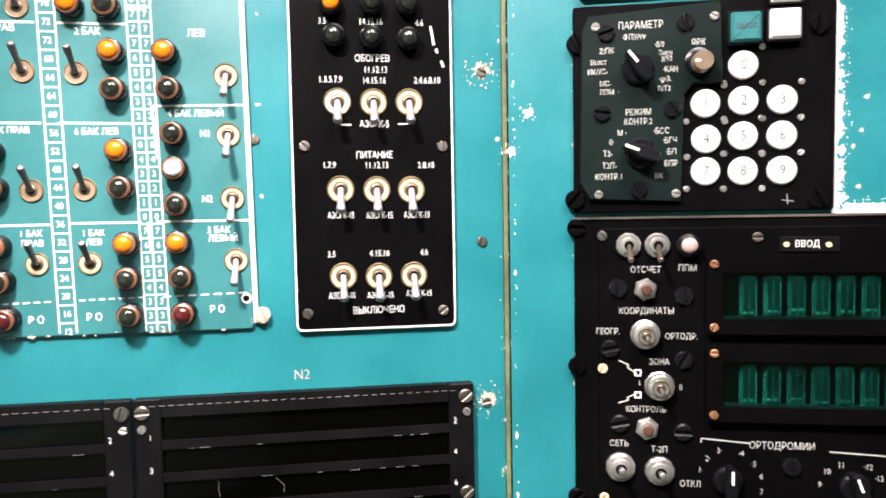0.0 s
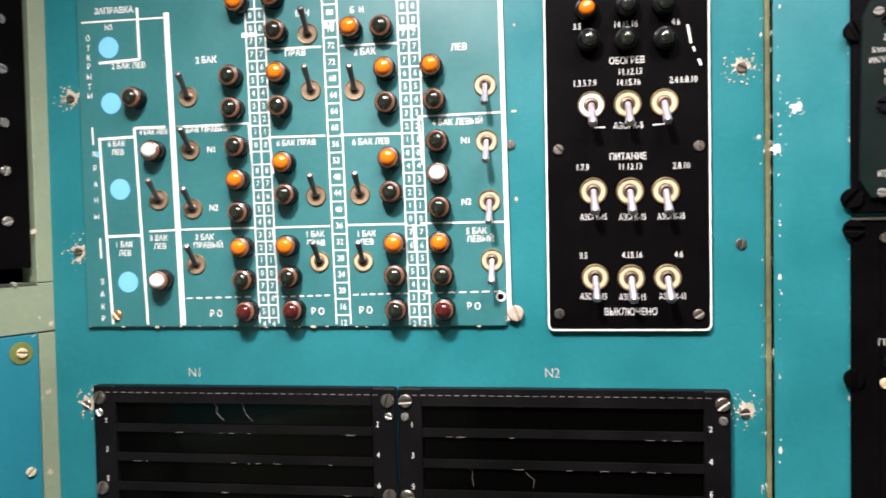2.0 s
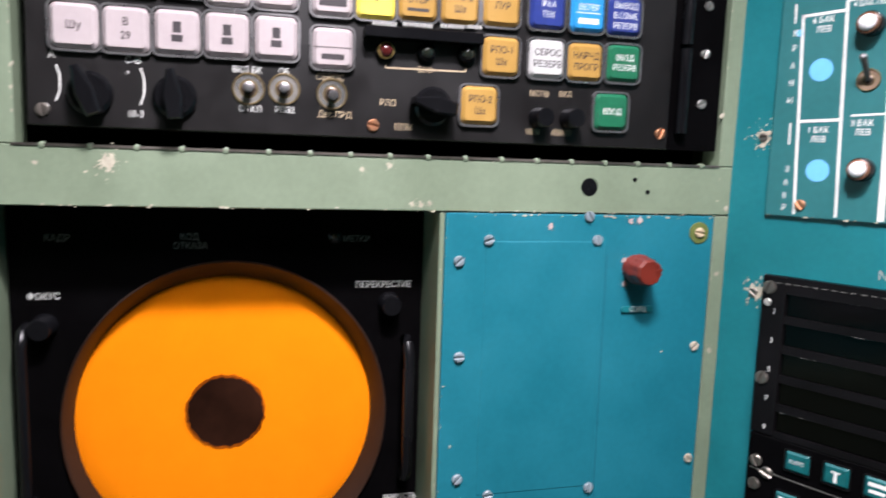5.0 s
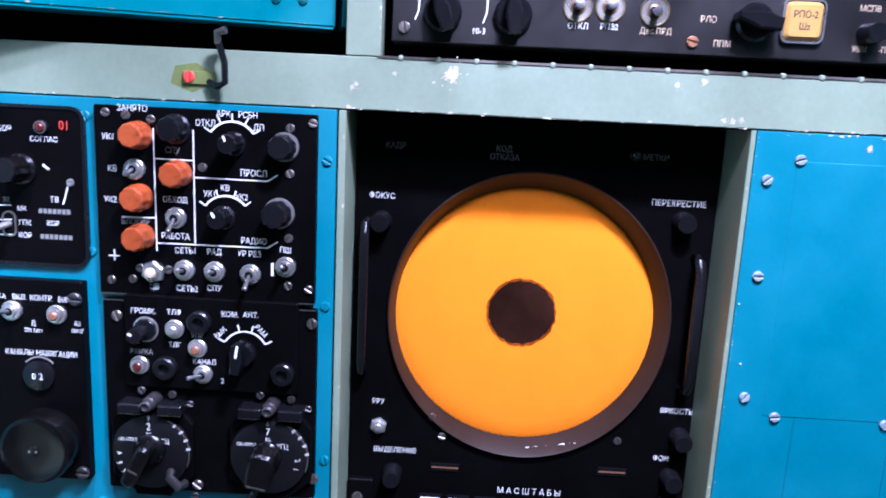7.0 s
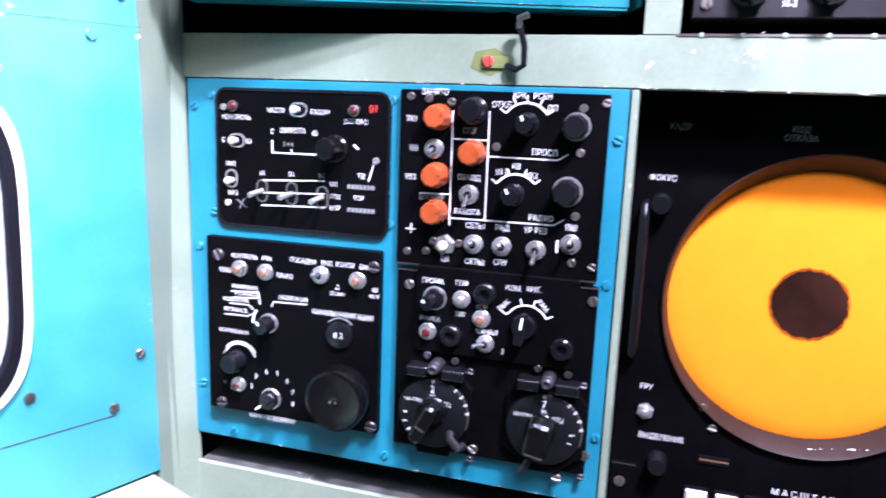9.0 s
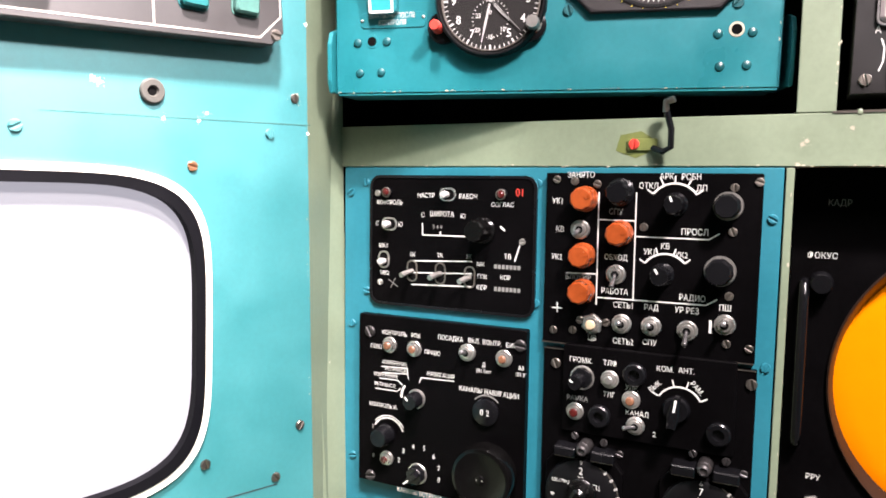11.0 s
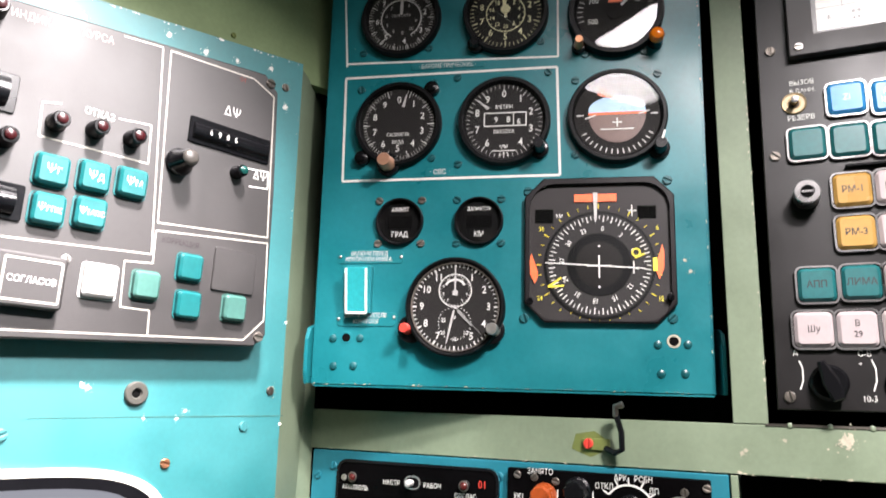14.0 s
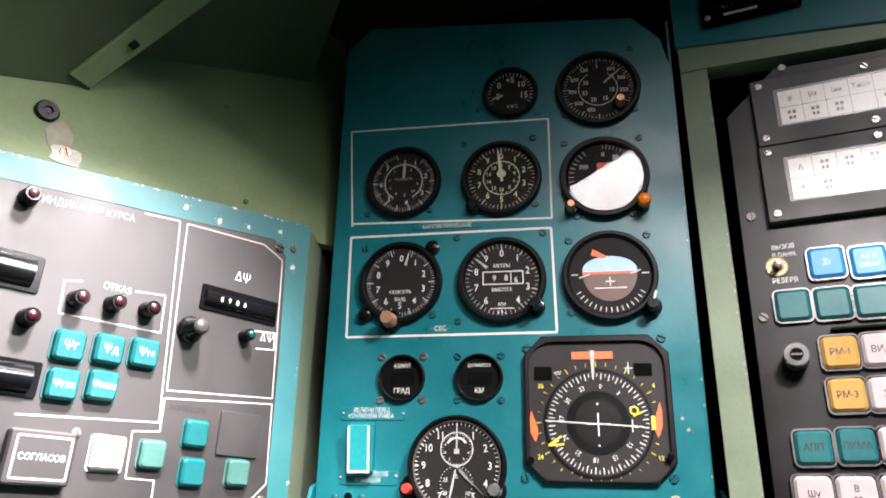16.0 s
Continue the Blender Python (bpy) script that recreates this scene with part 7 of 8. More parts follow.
figures(g, "1234567", r - 8.5, 30, 47, 4.8, z)
figures(g, ("6", "", "9", "10", "8", "4", "5", "6", "7"), 14.5, 30, 36, 3.0, z, PALE_LEGEND)
text(g, 0, 3, "СКОРОСТЬ", 3.0, PALE_LEGEND, z + 0.2)
hand(g, 24, 2.4, 2, z + 0.6, tail=-4)
# altimeter, upper middle
g, r, z = gauge(138.3, 295.8, 78, "black barometric altimeter with yellowish figures")
IVORY = material("ivory_marking", (0.72, 0.70, 0.42), 0.5, stains=0.04, bump=0)
s = ticks(ticks(Shape(), r - 3.5, r, 0, 360, 50, 0.5, z), r - 5.5, r, 0, 360, 10, 1.0, z)
part("scale", ticks(s.arc(17.2 * mm, 18.0 * mm, 0, 360, z * mm, (z + 0.12) * mm, seg=48), 15.5, 18, 0, 360, 20, 0.6, z), g, mats=IVORY)
figures(g, "0123456789", r - 9.5, 0, 36, 5.4, z, IVORY)
figures(g, ("0", "2", "4", "6", "8", "10", "12", "14", "16", "18"), 13, 0, 36, 3.4, z, IVORY)
hand(g, 30, 2.6, -6, z + 0.6, IVORY)
part("hub", Shape().lathe([(4.5 * mm, 0), (4.2 * mm, 1 * mm)], seg=20), g, 0, 4, z + 0.8, mats=IVORY)
corner_knob(g, -27, -29, 10, 7, SATIN)
# third gauge of the row
g, r, z = gauge(235.5, 289.8, 83, "black radio altimeter with an orange flag and amber knob", 9, 0.13)
part("scale", ticks(ticks(Shape(), r - 5, r, -105, -35, 8, 1.0, z), r - 4, r, 0, 150, 24, 0.6, z), g, mats=TICK)
for t, s in ((0, "0"), (32, "20"), (62, "40"), (-62, "700"), (-112, "500")):
    text(g, (r - 12) * math.sin(radians(t)), (r - 10) * math.cos(radians(t)), s, 5.2, None, z + 0.15)
part("flag", Shape().box(-6 * mm, 9 * mm, z * mm, 6 * mm, 14.5 * mm, (z + 0.3) * mm), g, mats=FLAG, label="orange-red flag")
hand(g, 31, 2.0, 42, z + 0.8)
part("hub", Shape().lathe([(7.4 * mm, 0), (7.4 * mm, 1.2 * mm)], seg=24), g, 0, 0, z + 0.3, mats=DIAL)
corner_knob(g, -32, -31, 8, 14, COPPER, label="small pink-copper knob")
part("lamp_post", Shape().lathe([(6.5 * mm, 0), (5.6 * mm, 12 * mm)], seg=20), g, 33, -31, 3, mats=SATIN)
part("lamp_cap", Shape().lathe([(6.2 * mm, 0), (6.4 * mm, 4 * mm), (5 * mm, 7 * mm), (1.5 * mm, 8.5 * mm)], seg=24), g, 33, -31, 15, "amber lamp cap", mats=ORANGE)
# air speed with knob
g, r, z = gauge(41.7, 193.6, 80, "black airspeed gauge with white figures and a brass knob")
part("scale", ticks(ticks(Shape(), r - 3.5, r, 15, 345, 66, 0.5, z), r - 6.5, r, 20, 340, 9, 1.0, z), g, mats=TICK)
figures(g, "0123456789", r - 10, 0, 36, 5.4, z)
text(g, 0, -10, "СКОРОСТЬ", 3.4, None, z + 0.15)
text(g, 0, -17, "ВОЗД", 3.4, None, z + 0.15)
hand(g, 29, 2.2, 14, z + 0.6, tail=-17)
corner_knob(g, 30, 33, 9, 3, SATIN)
corner_knob(g, -33, -31, 9, 3, SATIN)
corner_knob(g, -8, -38, 14, 16, ROSE, label="worn copper-coloured setting knob")
# altitude with counter
g, r, z = gauge(137.8, 192.8, 82, "black altitude gauge with a counter window in metres")
part("scale", ticks(ticks(Shape(), r - 3.5, r, 0, 360, 50, 0.5, z), r - 5.5, r, 0, 360, 10, 1.0, z), g, mats=TICK)
figures(g, ("0", "1", "2", "3", "4", "", "6", "7", "8", "9"), r - 9, 0, 36, 5.6, z)
part("counter_frame", Shape().frame_rect(-18 * mm, -5 * mm, 20 * mm, 8 * mm, 1.0 * mm, z * mm, (z + 0.3) * mm, 0.3 * mm).box(8 * mm, -5 * mm, z * mm, 8.8 * mm, 8 * mm, (z + 0.3) * mm), g, mats=WHITE)
text(g, -7, 1, "9", 6.0, None, z + 0.3)
text(g, 4, 1, "8", 6.0, None, z + 0.3)
text(g, 13, -1, "6", 6.0, None, z + 0.3)
text(g, 0, 13, "МЕТРЫ", 3.8, None, z + 0.15)
text(g, 0, -10, "ВЫСОТА", 3.8, None, z + 0.15)
text(g, 0, -24, "ММ", 3.6, None, z + 0.15)
text(g, 0, -31, "6 9 2", 3.6, None, z + 0.15)
marks(g, [-11, -27.5, 11, -27.5], 0.8, None, z)
hand(g, 31, 2.4, -50, z + 0.7, tail=-18)
corner_knob(g, 31, -27, 11, 17, SATIN, label="black setting knob")
# attitude indicator
g, r, z = gauge(235.1, 192.9, 84, "small attitude indicator with pale blue sky and orange bar", 9, 0.09)
SKY = material("pale_blue_horizon", (0.36, 0.55, 0.78), 0.4, stains=0.05, bump=0)
EARTH = material("brown_horizon", (0.13, 0.075, 0.06), 0.4, stains=0.1, bump=0)
part("ball", Shape().outline([(24 * math.cos(radians(a)) * mm, (5 + 13 * math.sin(radians(a))) * mm) for a in range(-12, 193, 12)], z * mm, (z + 0.4) * mm), g, mats=SKY)
part("ground", Shape().outline([(24 * math.cos(radians(a)) * mm, (2 + 26 * math.sin(radians(a))) * mm) for a in range(180, 361, 12)], z * mm, (z + 0.35) * mm), g, mats=EARTH)
part("bar", Shape().outline([(-16 * mm, 19 * mm), (-4 * mm, 16 * mm), (-2 * mm, 18 * mm), (-14 * mm, 25 * mm)], z * mm, (z + 0.9) * mm).box(-24 * mm, 1.2 * mm, z * mm, 24 * mm, 3.4 * mm, (z + 0.6) * mm), g, mats=FLAG)
marks(g, [-34, 1, -28, 1, 34, 1, 28, 1, -4, -6, 4, -6, 0, -2, 0, -10, -14, -12, 14, -12, -27, -2, -18, 1, 27, 4, 18, 1], 1.0, None, z + 0.6)
part("scale", ticks(Shape(), r - 5.5, r - 1, 120, 240, 14, 1.2, z + 0.4), g, mats=TICK)
corner_knob(g, 34, -30, 12, 15, SATIN, label="black cage knob with a white line")
marks(g, [35, -27, 37, -20], 1.8, None, 20.5)
g, r, z = gauge(148, 389.7, 56, "small black temperature gauge in the shade at the top")
part("scale", ticks(Shape(), r - 3.5, r, -120, 120, 24, 0.7, z), g, mats=WHITE)
for t, s in ((-106, "-5"), (-52, "0"), (0, "+5"), (52, "10"), (106, "15")):
    text(g, (r - 9) * math.sin(radians(t)), (r - 9) * math.cos(radians(t)), s, 7.5, None, z + 0.15)
text(g, 2, -16, "×10°C", 3.8, None, z + 0.15)
hand(g, 20, 2.0, -112, z + 0.6, tail=-8)
g, r, z = gauge(234.7, 386.5, 82, "black combined speed gauge in the shade at the top")
part("scale", ticks(ticks(Shape(), r - 3.5, r, 0, 360, 60, 0.4, z), r - 5, r, 0, 360, 12, 0.8, z).arc(18.5 * mm, 19.2 * mm, 30, 330, z * mm, (z + 0.12) * mm), g, mats=WHITE)
figures(g, ("5", "600", "300", "350", "400", "", "450", "500", "700", "600", "550"), r - 9, 0, 33, 3.8, z, WHITE)
figures(g, ("", "", "10", "15", "20", "25", "30"), 13.5, 0, 50, 4.0, z, WHITE)
hand(g, 30, 1.6, 48, z + 0.7, tail=-8)
corner_knob(g, 20, -20, 9, 12, COPPER, label="small pink-copper knob")

# small read-outs
for a, b, s1, s2 in ((42.3, 103.2, "АЗИМУТ", "ГРАД"), (116.6, 103, "ДАЛЬНОСТЬ", "КМ")):
    g, r, z = gauge(a + (3.5 if s2 == "ГРАД" else 0), b, 43, "small round black read-out for %s" % ("bearing" if s2 == "ГРАД" else "distance"), 5.0, 0.07)
    part("counter_window", Shape().box(-11 * mm, -6 * mm, z * mm, 11 * mm, 5 * mm, (z + 0.2) * mm), g, mats=VOID)
    text(g, 0, 11, s1, 3.9 if s2 == "ГРАД" else 3.4, None, z + 0.15, squeeze=0.85)
    text(g, 0, -11.5, s2, 5.0, None, z + 0.15)
    screws(g, [-19.5, 19.5, 19.5, 19.5, -19.5, -19.5, 19.5, -19.5], 7.0, DULL if s2 == "ГРАД" else TEAL_SCREW, 0.0)

# clock
g, r, z = gauge(98.1, 27.2, 85, "round black aircraft clock with a red and a silver knob", 12, 0.055)
part("scale", ticks(ticks(Shape(), r - 3.2, r, 0, 360, 60, 0.8, z), r - 4.0, r, 0, 360, 12, 1.8, z), g, mats=WHITE)
figures(g, ("", "1", "2", "3", "4", "5", "", "7", "8", "9", "10", "11"), r - 8.5, 0, 30, 5.3, z)
sub = ticks(Shape().arc(13.6 * mm, 14.4 * mm, 0, 360, z * mm, (z + 0.12) * mm, (0, 14 * mm), seg=48), 12, 14, 0, 360, 30, 0.5, z, (0, 14))
sub.arc(8.4 * mm, 10.2 * mm, -60, 60, z * mm, (z + 0.12) * mm, (0, 14 * mm))
part("chronograph_ring", ticks(sub, 13.2, 14.4, 0, 360, 30, 0.7, z, (0, -14)), g, mats=WHITE)
part("inner_ring", Shape().lathe([(r * 1.02 * mm, (z - 0.2) * mm), (r * 1.02 * mm, (z + 2.2) * mm), (r * 0.995 * mm, (z + 2.2) * mm), (r * 0.985 * mm, (z - 0.1) * mm)], seg=56, caps=(False, False)), g, mats=DULL, label="thin bright ring round the dial")
for k, s in enumerate(("", "2", "", "4", "5", "", "7", "8", "9", "10")):
    text(g, 10.5 * math.sin(radians(36 * k)), 14 + 10.5 * math.cos(radians(36 * k)), s, 2.6, None, z + 0.15)
for x, y, s in ((-9.5, -11.5, "25"), (-10, -22, "20"), (0, -27.5, "15"), (9.5, -22, "10")):
    text(g, x, y, s, 3.7, None, z + 0.15)
text(g, 0, -9, "0", 3.4, None, z + 0.15)
hand(g, 30, 1.2, 0, z + 0.5, tail=-6, at=(0, 8))
hand(g, 21, 2.0, 137, z + 0.8, tail=-4)
hand(g, 32, 1.5, 192, z + 1.1, tail=-3)
hand(g, 33, 0.8, 135, z + 1.3, DIM, tail=-2)
part("chronograph_hub", Shape().box(-2.2 * mm, 10 * mm, z * mm, 2.2 * mm, 14 * mm, (z + 0.5) * mm).lathe([(1.6 * mm, z * mm), (1.6 * mm, (z + 1.4) * mm)], (0, 0, 0), 14), g, mats=KEY_CLEAN)
for x, y, m, lab in ((-41, -19, RED, "red winding knob"), (33, -19, STEEL, "knurled silver knob")):
    part("lug", Shape().lathe([(12 * mm, 0), (12 * mm, 6 * mm), (10 * mm, 7 * mm)], seg=24), g, x * 0.92, y, mats=SATIN)
    knob(g, x, y, 10 if m is RED else 12, 16, "flute", m, False, 0, lab, 5)

# horizontal situation indicator
a, b = 218.3, 66.2
hsi = thing("course_indicator", "G", a, b + 10.5, 0, "square grey-black course indicator with a compass card and orange flags", "gauge")
w = 61.5


def chamfer_rect(x0, y0, x1, y1, c, seg=6):
    pts = []
    for p, q in (((x1 - c, y0), (x1, y0 + c)), ((x1, y1 - c), (x1 - c, y1)), ((x0 + c, y1), (x0, y1 - c)), ((x0, y0 + c), (x0 + c, y0))):
        pts += [(p[0] + (q[0] - p[0]) * i / seg, p[1] + (q[1] - p[1]) * i / seg) for i in range(seg + 1)]
    return pts


octo = [(x * mm, y * mm) for x, y in chamfer_rect(-w, -w, w, w, 16)]
octi = [(x * mm, y * mm) for x, y in chamfer_rect(-w + 1, -w + 1, w - 1, w - 1, 15.8)]
inn = [(x * mm, y * mm) for x, y in round_rect(-w + 4, -w + 1.6, w - 4, w - 5, 21, 6)]
part("bezel", Shape().rings([[(x, y, z) for x, y in q] for q, z in ((octo, 0.0003), (octo, 0.0052), (octi, 0.0060), (inn, 0.0060), (inn, 0.0016))], 0, False, (False, False)), hsi, mats=HSI_GREY, label="grey-violet chamfered bezel")
part("dial", Shape().outline(inn, 0.3 * mm, 2.0 * mm), hsi, mats=HSI_FACE, label="dark grey face")
part("window", Shape().box(-53 * mm, 23 * mm, 2.0 * mm, -37.6 * mm, 35 * mm, 2.4 * mm).box(32 * mm, 26 * mm, 2.0 * mm, 47 * mm, 37 * mm, 2.4 * mm), hsi, mats=VOID)
part("cover_glass", Shape().outline(inn, 4.8 * mm, 5.2 * mm), hsi, mats=GLASS).visible_shadow = False
card = part("compass_card", Shape().lathe([(41 * mm, 3.0 * mm), (41 * mm, 3.8 * mm)], seg=64).lathe([(39.2 * mm, 3.7 * mm), (39.0 * mm, 3.86 * mm)], seg=64, mat=1), hsi, 0, -13.0, mats=[BEZEL_BLACK, HSI_CARD])
card.matrix_basis = card.matrix_basis @ Matrix.Diagonal((1.11, 1.11, 0.8, 1))
part("scale", ticks(ticks(Shape(), 34.8, 37.6, 6, 361, 71, 0.8, 3.87), 32.8, 37.6, 6, 366, 36, 1.1, 3.87), card, mats=WHITE)
s = Shape()
for k in range(36):
    if 15 <= k <= 21:
        ticks(s, 41.6, 42.8, k * 10, k * 10, 1, 0.9, 3.2)
    elif k % 3 == 0:
        ticks(s, 43, 47, k * 10, k * 10, 1, 1.1, 3.2)
    else:
        ticks(s, 43.5, 46, k * 10, k * 10, 1, 0.8, 3.2)
part("yellow_scale", s, card, mats=YELLOW)
for k, t in enumerate(("0", "3", "6", "9", "12", "15", "18", "21", "24", "27", "30", "33")):
    a = 6 + 30 * k
    text(card, 27.5 * math.sin(radians(a)), 27.5 * math.cos(radians(a)), t, 4.0, None, 4.0, turn=-a)
for t, q in (("30", -57), ("6", 57), ("12", 120), ("24", 240)):
    text(card, 51 * math.sin(radians(q)), 51 * math.cos(radians(q)), t, 3.8, YELLOW, 3.4)
part("centre_disc", Shape().lathe([(24 * mm, 3.8 * mm), (23.5 * mm, 4.4 * mm)], seg=40).lathe([(17.5 * mm, 4.4 * mm), (17 * mm, 4.6 * mm)], seg=40, mat=1), card, mats=[BEZEL_BLACK, DIAL])
marks(card, [-40, 1.5, 33, -3.0, 25, -7, 25.2, 2.5], 0.9, None, 4.8)
marks(card, [0, -10, 0, 7, -9, -1, 9, -1], 1.1, None, 5.1)
part("dots", Shape().lathe([(0.9 * mm, 4.6 * mm), (0.8 * mm, 5.0 * mm)], (0, 14 * mm, 0), 10).lathe([(0.9 * mm, 4.6 * mm), (0.8 * mm, 5.0 * mm)], (0, -17 * mm, 0), 10), card, mats=WHITE)
marks(card, [-38, -17, -26, -16, -38, -17, -28, -10, 33, 8, 26, 5], 1.4, YELLOW, 4.8)
part("bug", Shape().arc(2.2 * mm, 3.4 * mm, 0, 360, 4.8 * mm, 5.2 * mm, (27 * mm, 9 * mm), seg=16).box(39 * mm, -5 * mm, 3.9 * mm, 42 * mm, 5 * mm, 4.4 * mm), card, mats=YELLOW)
part("red_flag", Shape().box(-20 * mm, 41 * mm, 2.2 * mm, 15 * mm, 47.5 * mm, 3.2 * mm), hsi, mats=FLAG, label="orange-red top flag")
part("lubber", Shape().outline([(-1 * mm, 25 * mm), (1 * mm, 25 * mm), (1.9 * mm, 48.5 * mm), (-1.9 * mm, 48.5 * mm)], 3.6 * mm, 4.2 * mm), hsi, -2.5, mats=KEY_CLEAN)
for x, lo, hi in ((-1, -29, -3), (1, -25, 4)):
    part("side_flag", Shape().outline([(x * q * mm, (lo + (hi - lo) * f) * mm) for q, f in ((52, 0), (49.5, 0.25), (50, 0.45), (55, 1.0), (56.5, 0.75), (56, 0.3))][:: 1 if x < 0 else -1], 2.6 * mm, 3.4 * mm), hsi, -1.0 if x < 0 else -4.0, mats=FLAG, label="orange side flag")
text(hsi, -32.5, 29, "КМ", 3.4, None, 2.3)
marks(hsi, [27.5, 28, 27.5, 38, 24, 33, 31, 33, -42, 33, -39, 33, -41, 30, -38, 30], 0.9, None, 2.0)
screws(hsi, [-59, 52, 57, 59, -62, -58, 58, -57], 8.0, TEAL_SCREW, 0.0)
screws(hsi, [-57, -44, 56, -40], 6.0, SATIN, 6.0)

# ---- the side wall with the window and the course panel ----
cu, cw = -0.72, -0.374


def barrel(inset, n=80):
    """The window's outline: an oblong with bowed sides."""
    w, h, e = 0.138 - inset, 0.1190 - inset, 2 / 4.5
    pts = []
    for k in range(n):
        c, s_ = math.cos(2 * math.pi * k / n), math.sin(2 * math.pi * k / n)
        pts.append((-0.208 + w * math.copysign(abs(c) ** e, c), -0.1758 + h * math.copysign(abs(s_) ** e, s_)))
    return pts


win = barrel(0.003)
part_c = thing("wall_side", "C", label="teal painted side wall sheet, scuffed, with screws", category="wall", kind="structure")
n_ = len(win)
cx_, cy_ = -0.208, -0.1758
big = []
for x, y in win:
    dx, dy = x - cx_, y - cy_
    k = min((0.0105 - 0.04 * cy_ - cx_) / (dx + 0.04 * dy) if dx + 0.04 * dy > 1e-9 else 1e9, (cu - cx_) / dx if dx < -1e-9 else 1e9, (0.294 + 0.108 * cx_ - cy_) / (dy - 0.108 * dx) if dy - 0.108 * dx > 1e-9 else 1e9, (cw - cy_) / dy if dy < -1e-9 else 1e9)
    big.append((cx_ + dx * k, cy_ + dy * k))
for c in ((cu, cw), (0.0254, cw), (-0.0013, 0.2938), (cu, 0.294 + 0.108 * cu)):
    i = min(range(n_), key=lambda j: (big[j][0] - c[0]) ** 2 + (big[j][1] - c[1]) ** 2)
    big[i] = c
part("sheet", Shape().hoop(big, win, -0.012, 0.0), part_c, mats=SIDE_TEAL)
screws(part_c, [-1.2, -0.4], 7.0, DULL, 0.0)
screw(part_c, -84.1, -56.1, 7.5, COPPER)
screws(part_c, [-22.7, -29.1, -194.5, -35.7], 8.0, SIDE_TEAL, 0.0)
chips(part_c, [-0.2, 0.6], 41, 0.05, 4.5, 12)
chips(part_c, [-150.1, -2.5, -146.4, -4.1], 42, 0.05, 2.6, 6, WHITE)
chips(part_c, [-73.3, -18.2, -79.5, -24, -104.8, -23.9, 11.9, -26.9, 7.6, 57.8], 43, 0.05, 2.0, 6, WHITE)
marks(part_c, [-181.1, -25, 13.7, -20.2], 0.6, KEY_PALE, 0.0)
screws(part_c, [9, -267.3, -13.2, -306.6, -73.7, -279.9], 8.0, DULL, 0.0)
marks(part_c, [-94.1, -311, -12, -313.1], 0.8, INK, 0.0)
a, b = -112.7, -6.6
part("grommet", Shape().lathe([(8.5 * mm, 0), (8.5 * mm, 2 * mm), (7.5 * mm, 3 * mm), (4 * mm, 3 * mm), (3 * mm, 1 * mm)], seg=28).lathe([(3.2 * mm, 0.2 * mm), (3 * mm, 1.2 * mm)], seg=14, mat=1), part_c, a, b, mats=[material("grey_rubber", (0.045, 0.043, 0.036), 0.6, stains=0.1), VOID], label="grey rubber grommet")

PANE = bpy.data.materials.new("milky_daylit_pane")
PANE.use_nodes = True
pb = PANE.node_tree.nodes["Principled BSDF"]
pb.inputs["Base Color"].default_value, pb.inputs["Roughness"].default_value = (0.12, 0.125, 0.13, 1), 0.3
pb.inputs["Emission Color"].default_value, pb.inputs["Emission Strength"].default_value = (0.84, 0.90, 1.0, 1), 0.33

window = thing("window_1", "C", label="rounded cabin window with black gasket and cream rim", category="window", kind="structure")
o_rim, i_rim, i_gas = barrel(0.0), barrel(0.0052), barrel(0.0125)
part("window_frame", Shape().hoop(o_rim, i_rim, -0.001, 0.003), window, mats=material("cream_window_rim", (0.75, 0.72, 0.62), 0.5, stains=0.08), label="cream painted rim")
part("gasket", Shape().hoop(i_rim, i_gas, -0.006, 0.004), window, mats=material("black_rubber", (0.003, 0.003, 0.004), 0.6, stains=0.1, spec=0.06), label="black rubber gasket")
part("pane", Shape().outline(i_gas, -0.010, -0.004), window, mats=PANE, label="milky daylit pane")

# course panel
TIP_RED = material("dark_red_tip", (0.026, 0.003, 0.004), 0.3, stains=0.1, bump=0)
FADED_RED = material("faded_pinkish_legend", (0.42, 0.30, 0.28), 0.5, stains=0.1, bump=0)
course = thing("course_setting_unit", "C", 0, 0, 0, label="dark grey course setting panel with teal keys", category="control panel")
part("plate", Shape().outline([(x * mm, y * mm) for x, y in ((-560, 5), (-32, 33.8), (-22, 44), (-24, 66), (-28, 160), (-34.5, 249), (-48, 261), (-560, 209.5))], 0.3 * mm, 18.0 * mm, 1.2 * mm), course, mats=GREY_PLATE, label="grey-black anodised plate")
path_marks(course, [-164.7, 246.1, -136, 249.1, -123, 92.4, -218.8, 86.7], 1.1, LINE, 18.0)
path_marks(course, [-129.7, 248.9, -58.4, 252.7, -38.2, 243.8, -30.1, 123, -121.7, 116.2, -129.7, 248.9], 1.1, LINE, 18.0)
path_marks(course, [-209.6, 29.3, -41.8, 38.1, -25.4, 55, -29.5, 118.3, -122.1, 110.2, -121.2, 86.1, -141.2, 84.3, -139.7, 52.2, -118.9, 51.9, -118, 34.3], 1.1, LINE, 18.0)
path_marks(course, [-197.1, 182.4, -208.9, 179.9, -207.7, 156.6, -134.7, 157.6, -136.3, 186.7, -159.7, 184.3], 1.1, LINE, 18.0)
text(course, -203.5, 236.0, "ИНДИКАЦИЯ КУРСА", 6.0, FADED_RED, 18.3, turn=5.5, squeeze=0.95)
text(course, -172.4, 183, "ОТКАЗ", 5.4, None, 18.3)
text(course, -73.7, 217.6, "ΔΨ", 8.5, None, 18.3)
text(course, -43, 171.9, "ΔΨ", 7.5, None, 18.3)
text(course, -68.3, 248, "04", 5.0, DARK_RED, 18.3)
text(course, -102.4, 104.7, "КОРРЕКЦИЯ", 4.2, INK, 18.3)
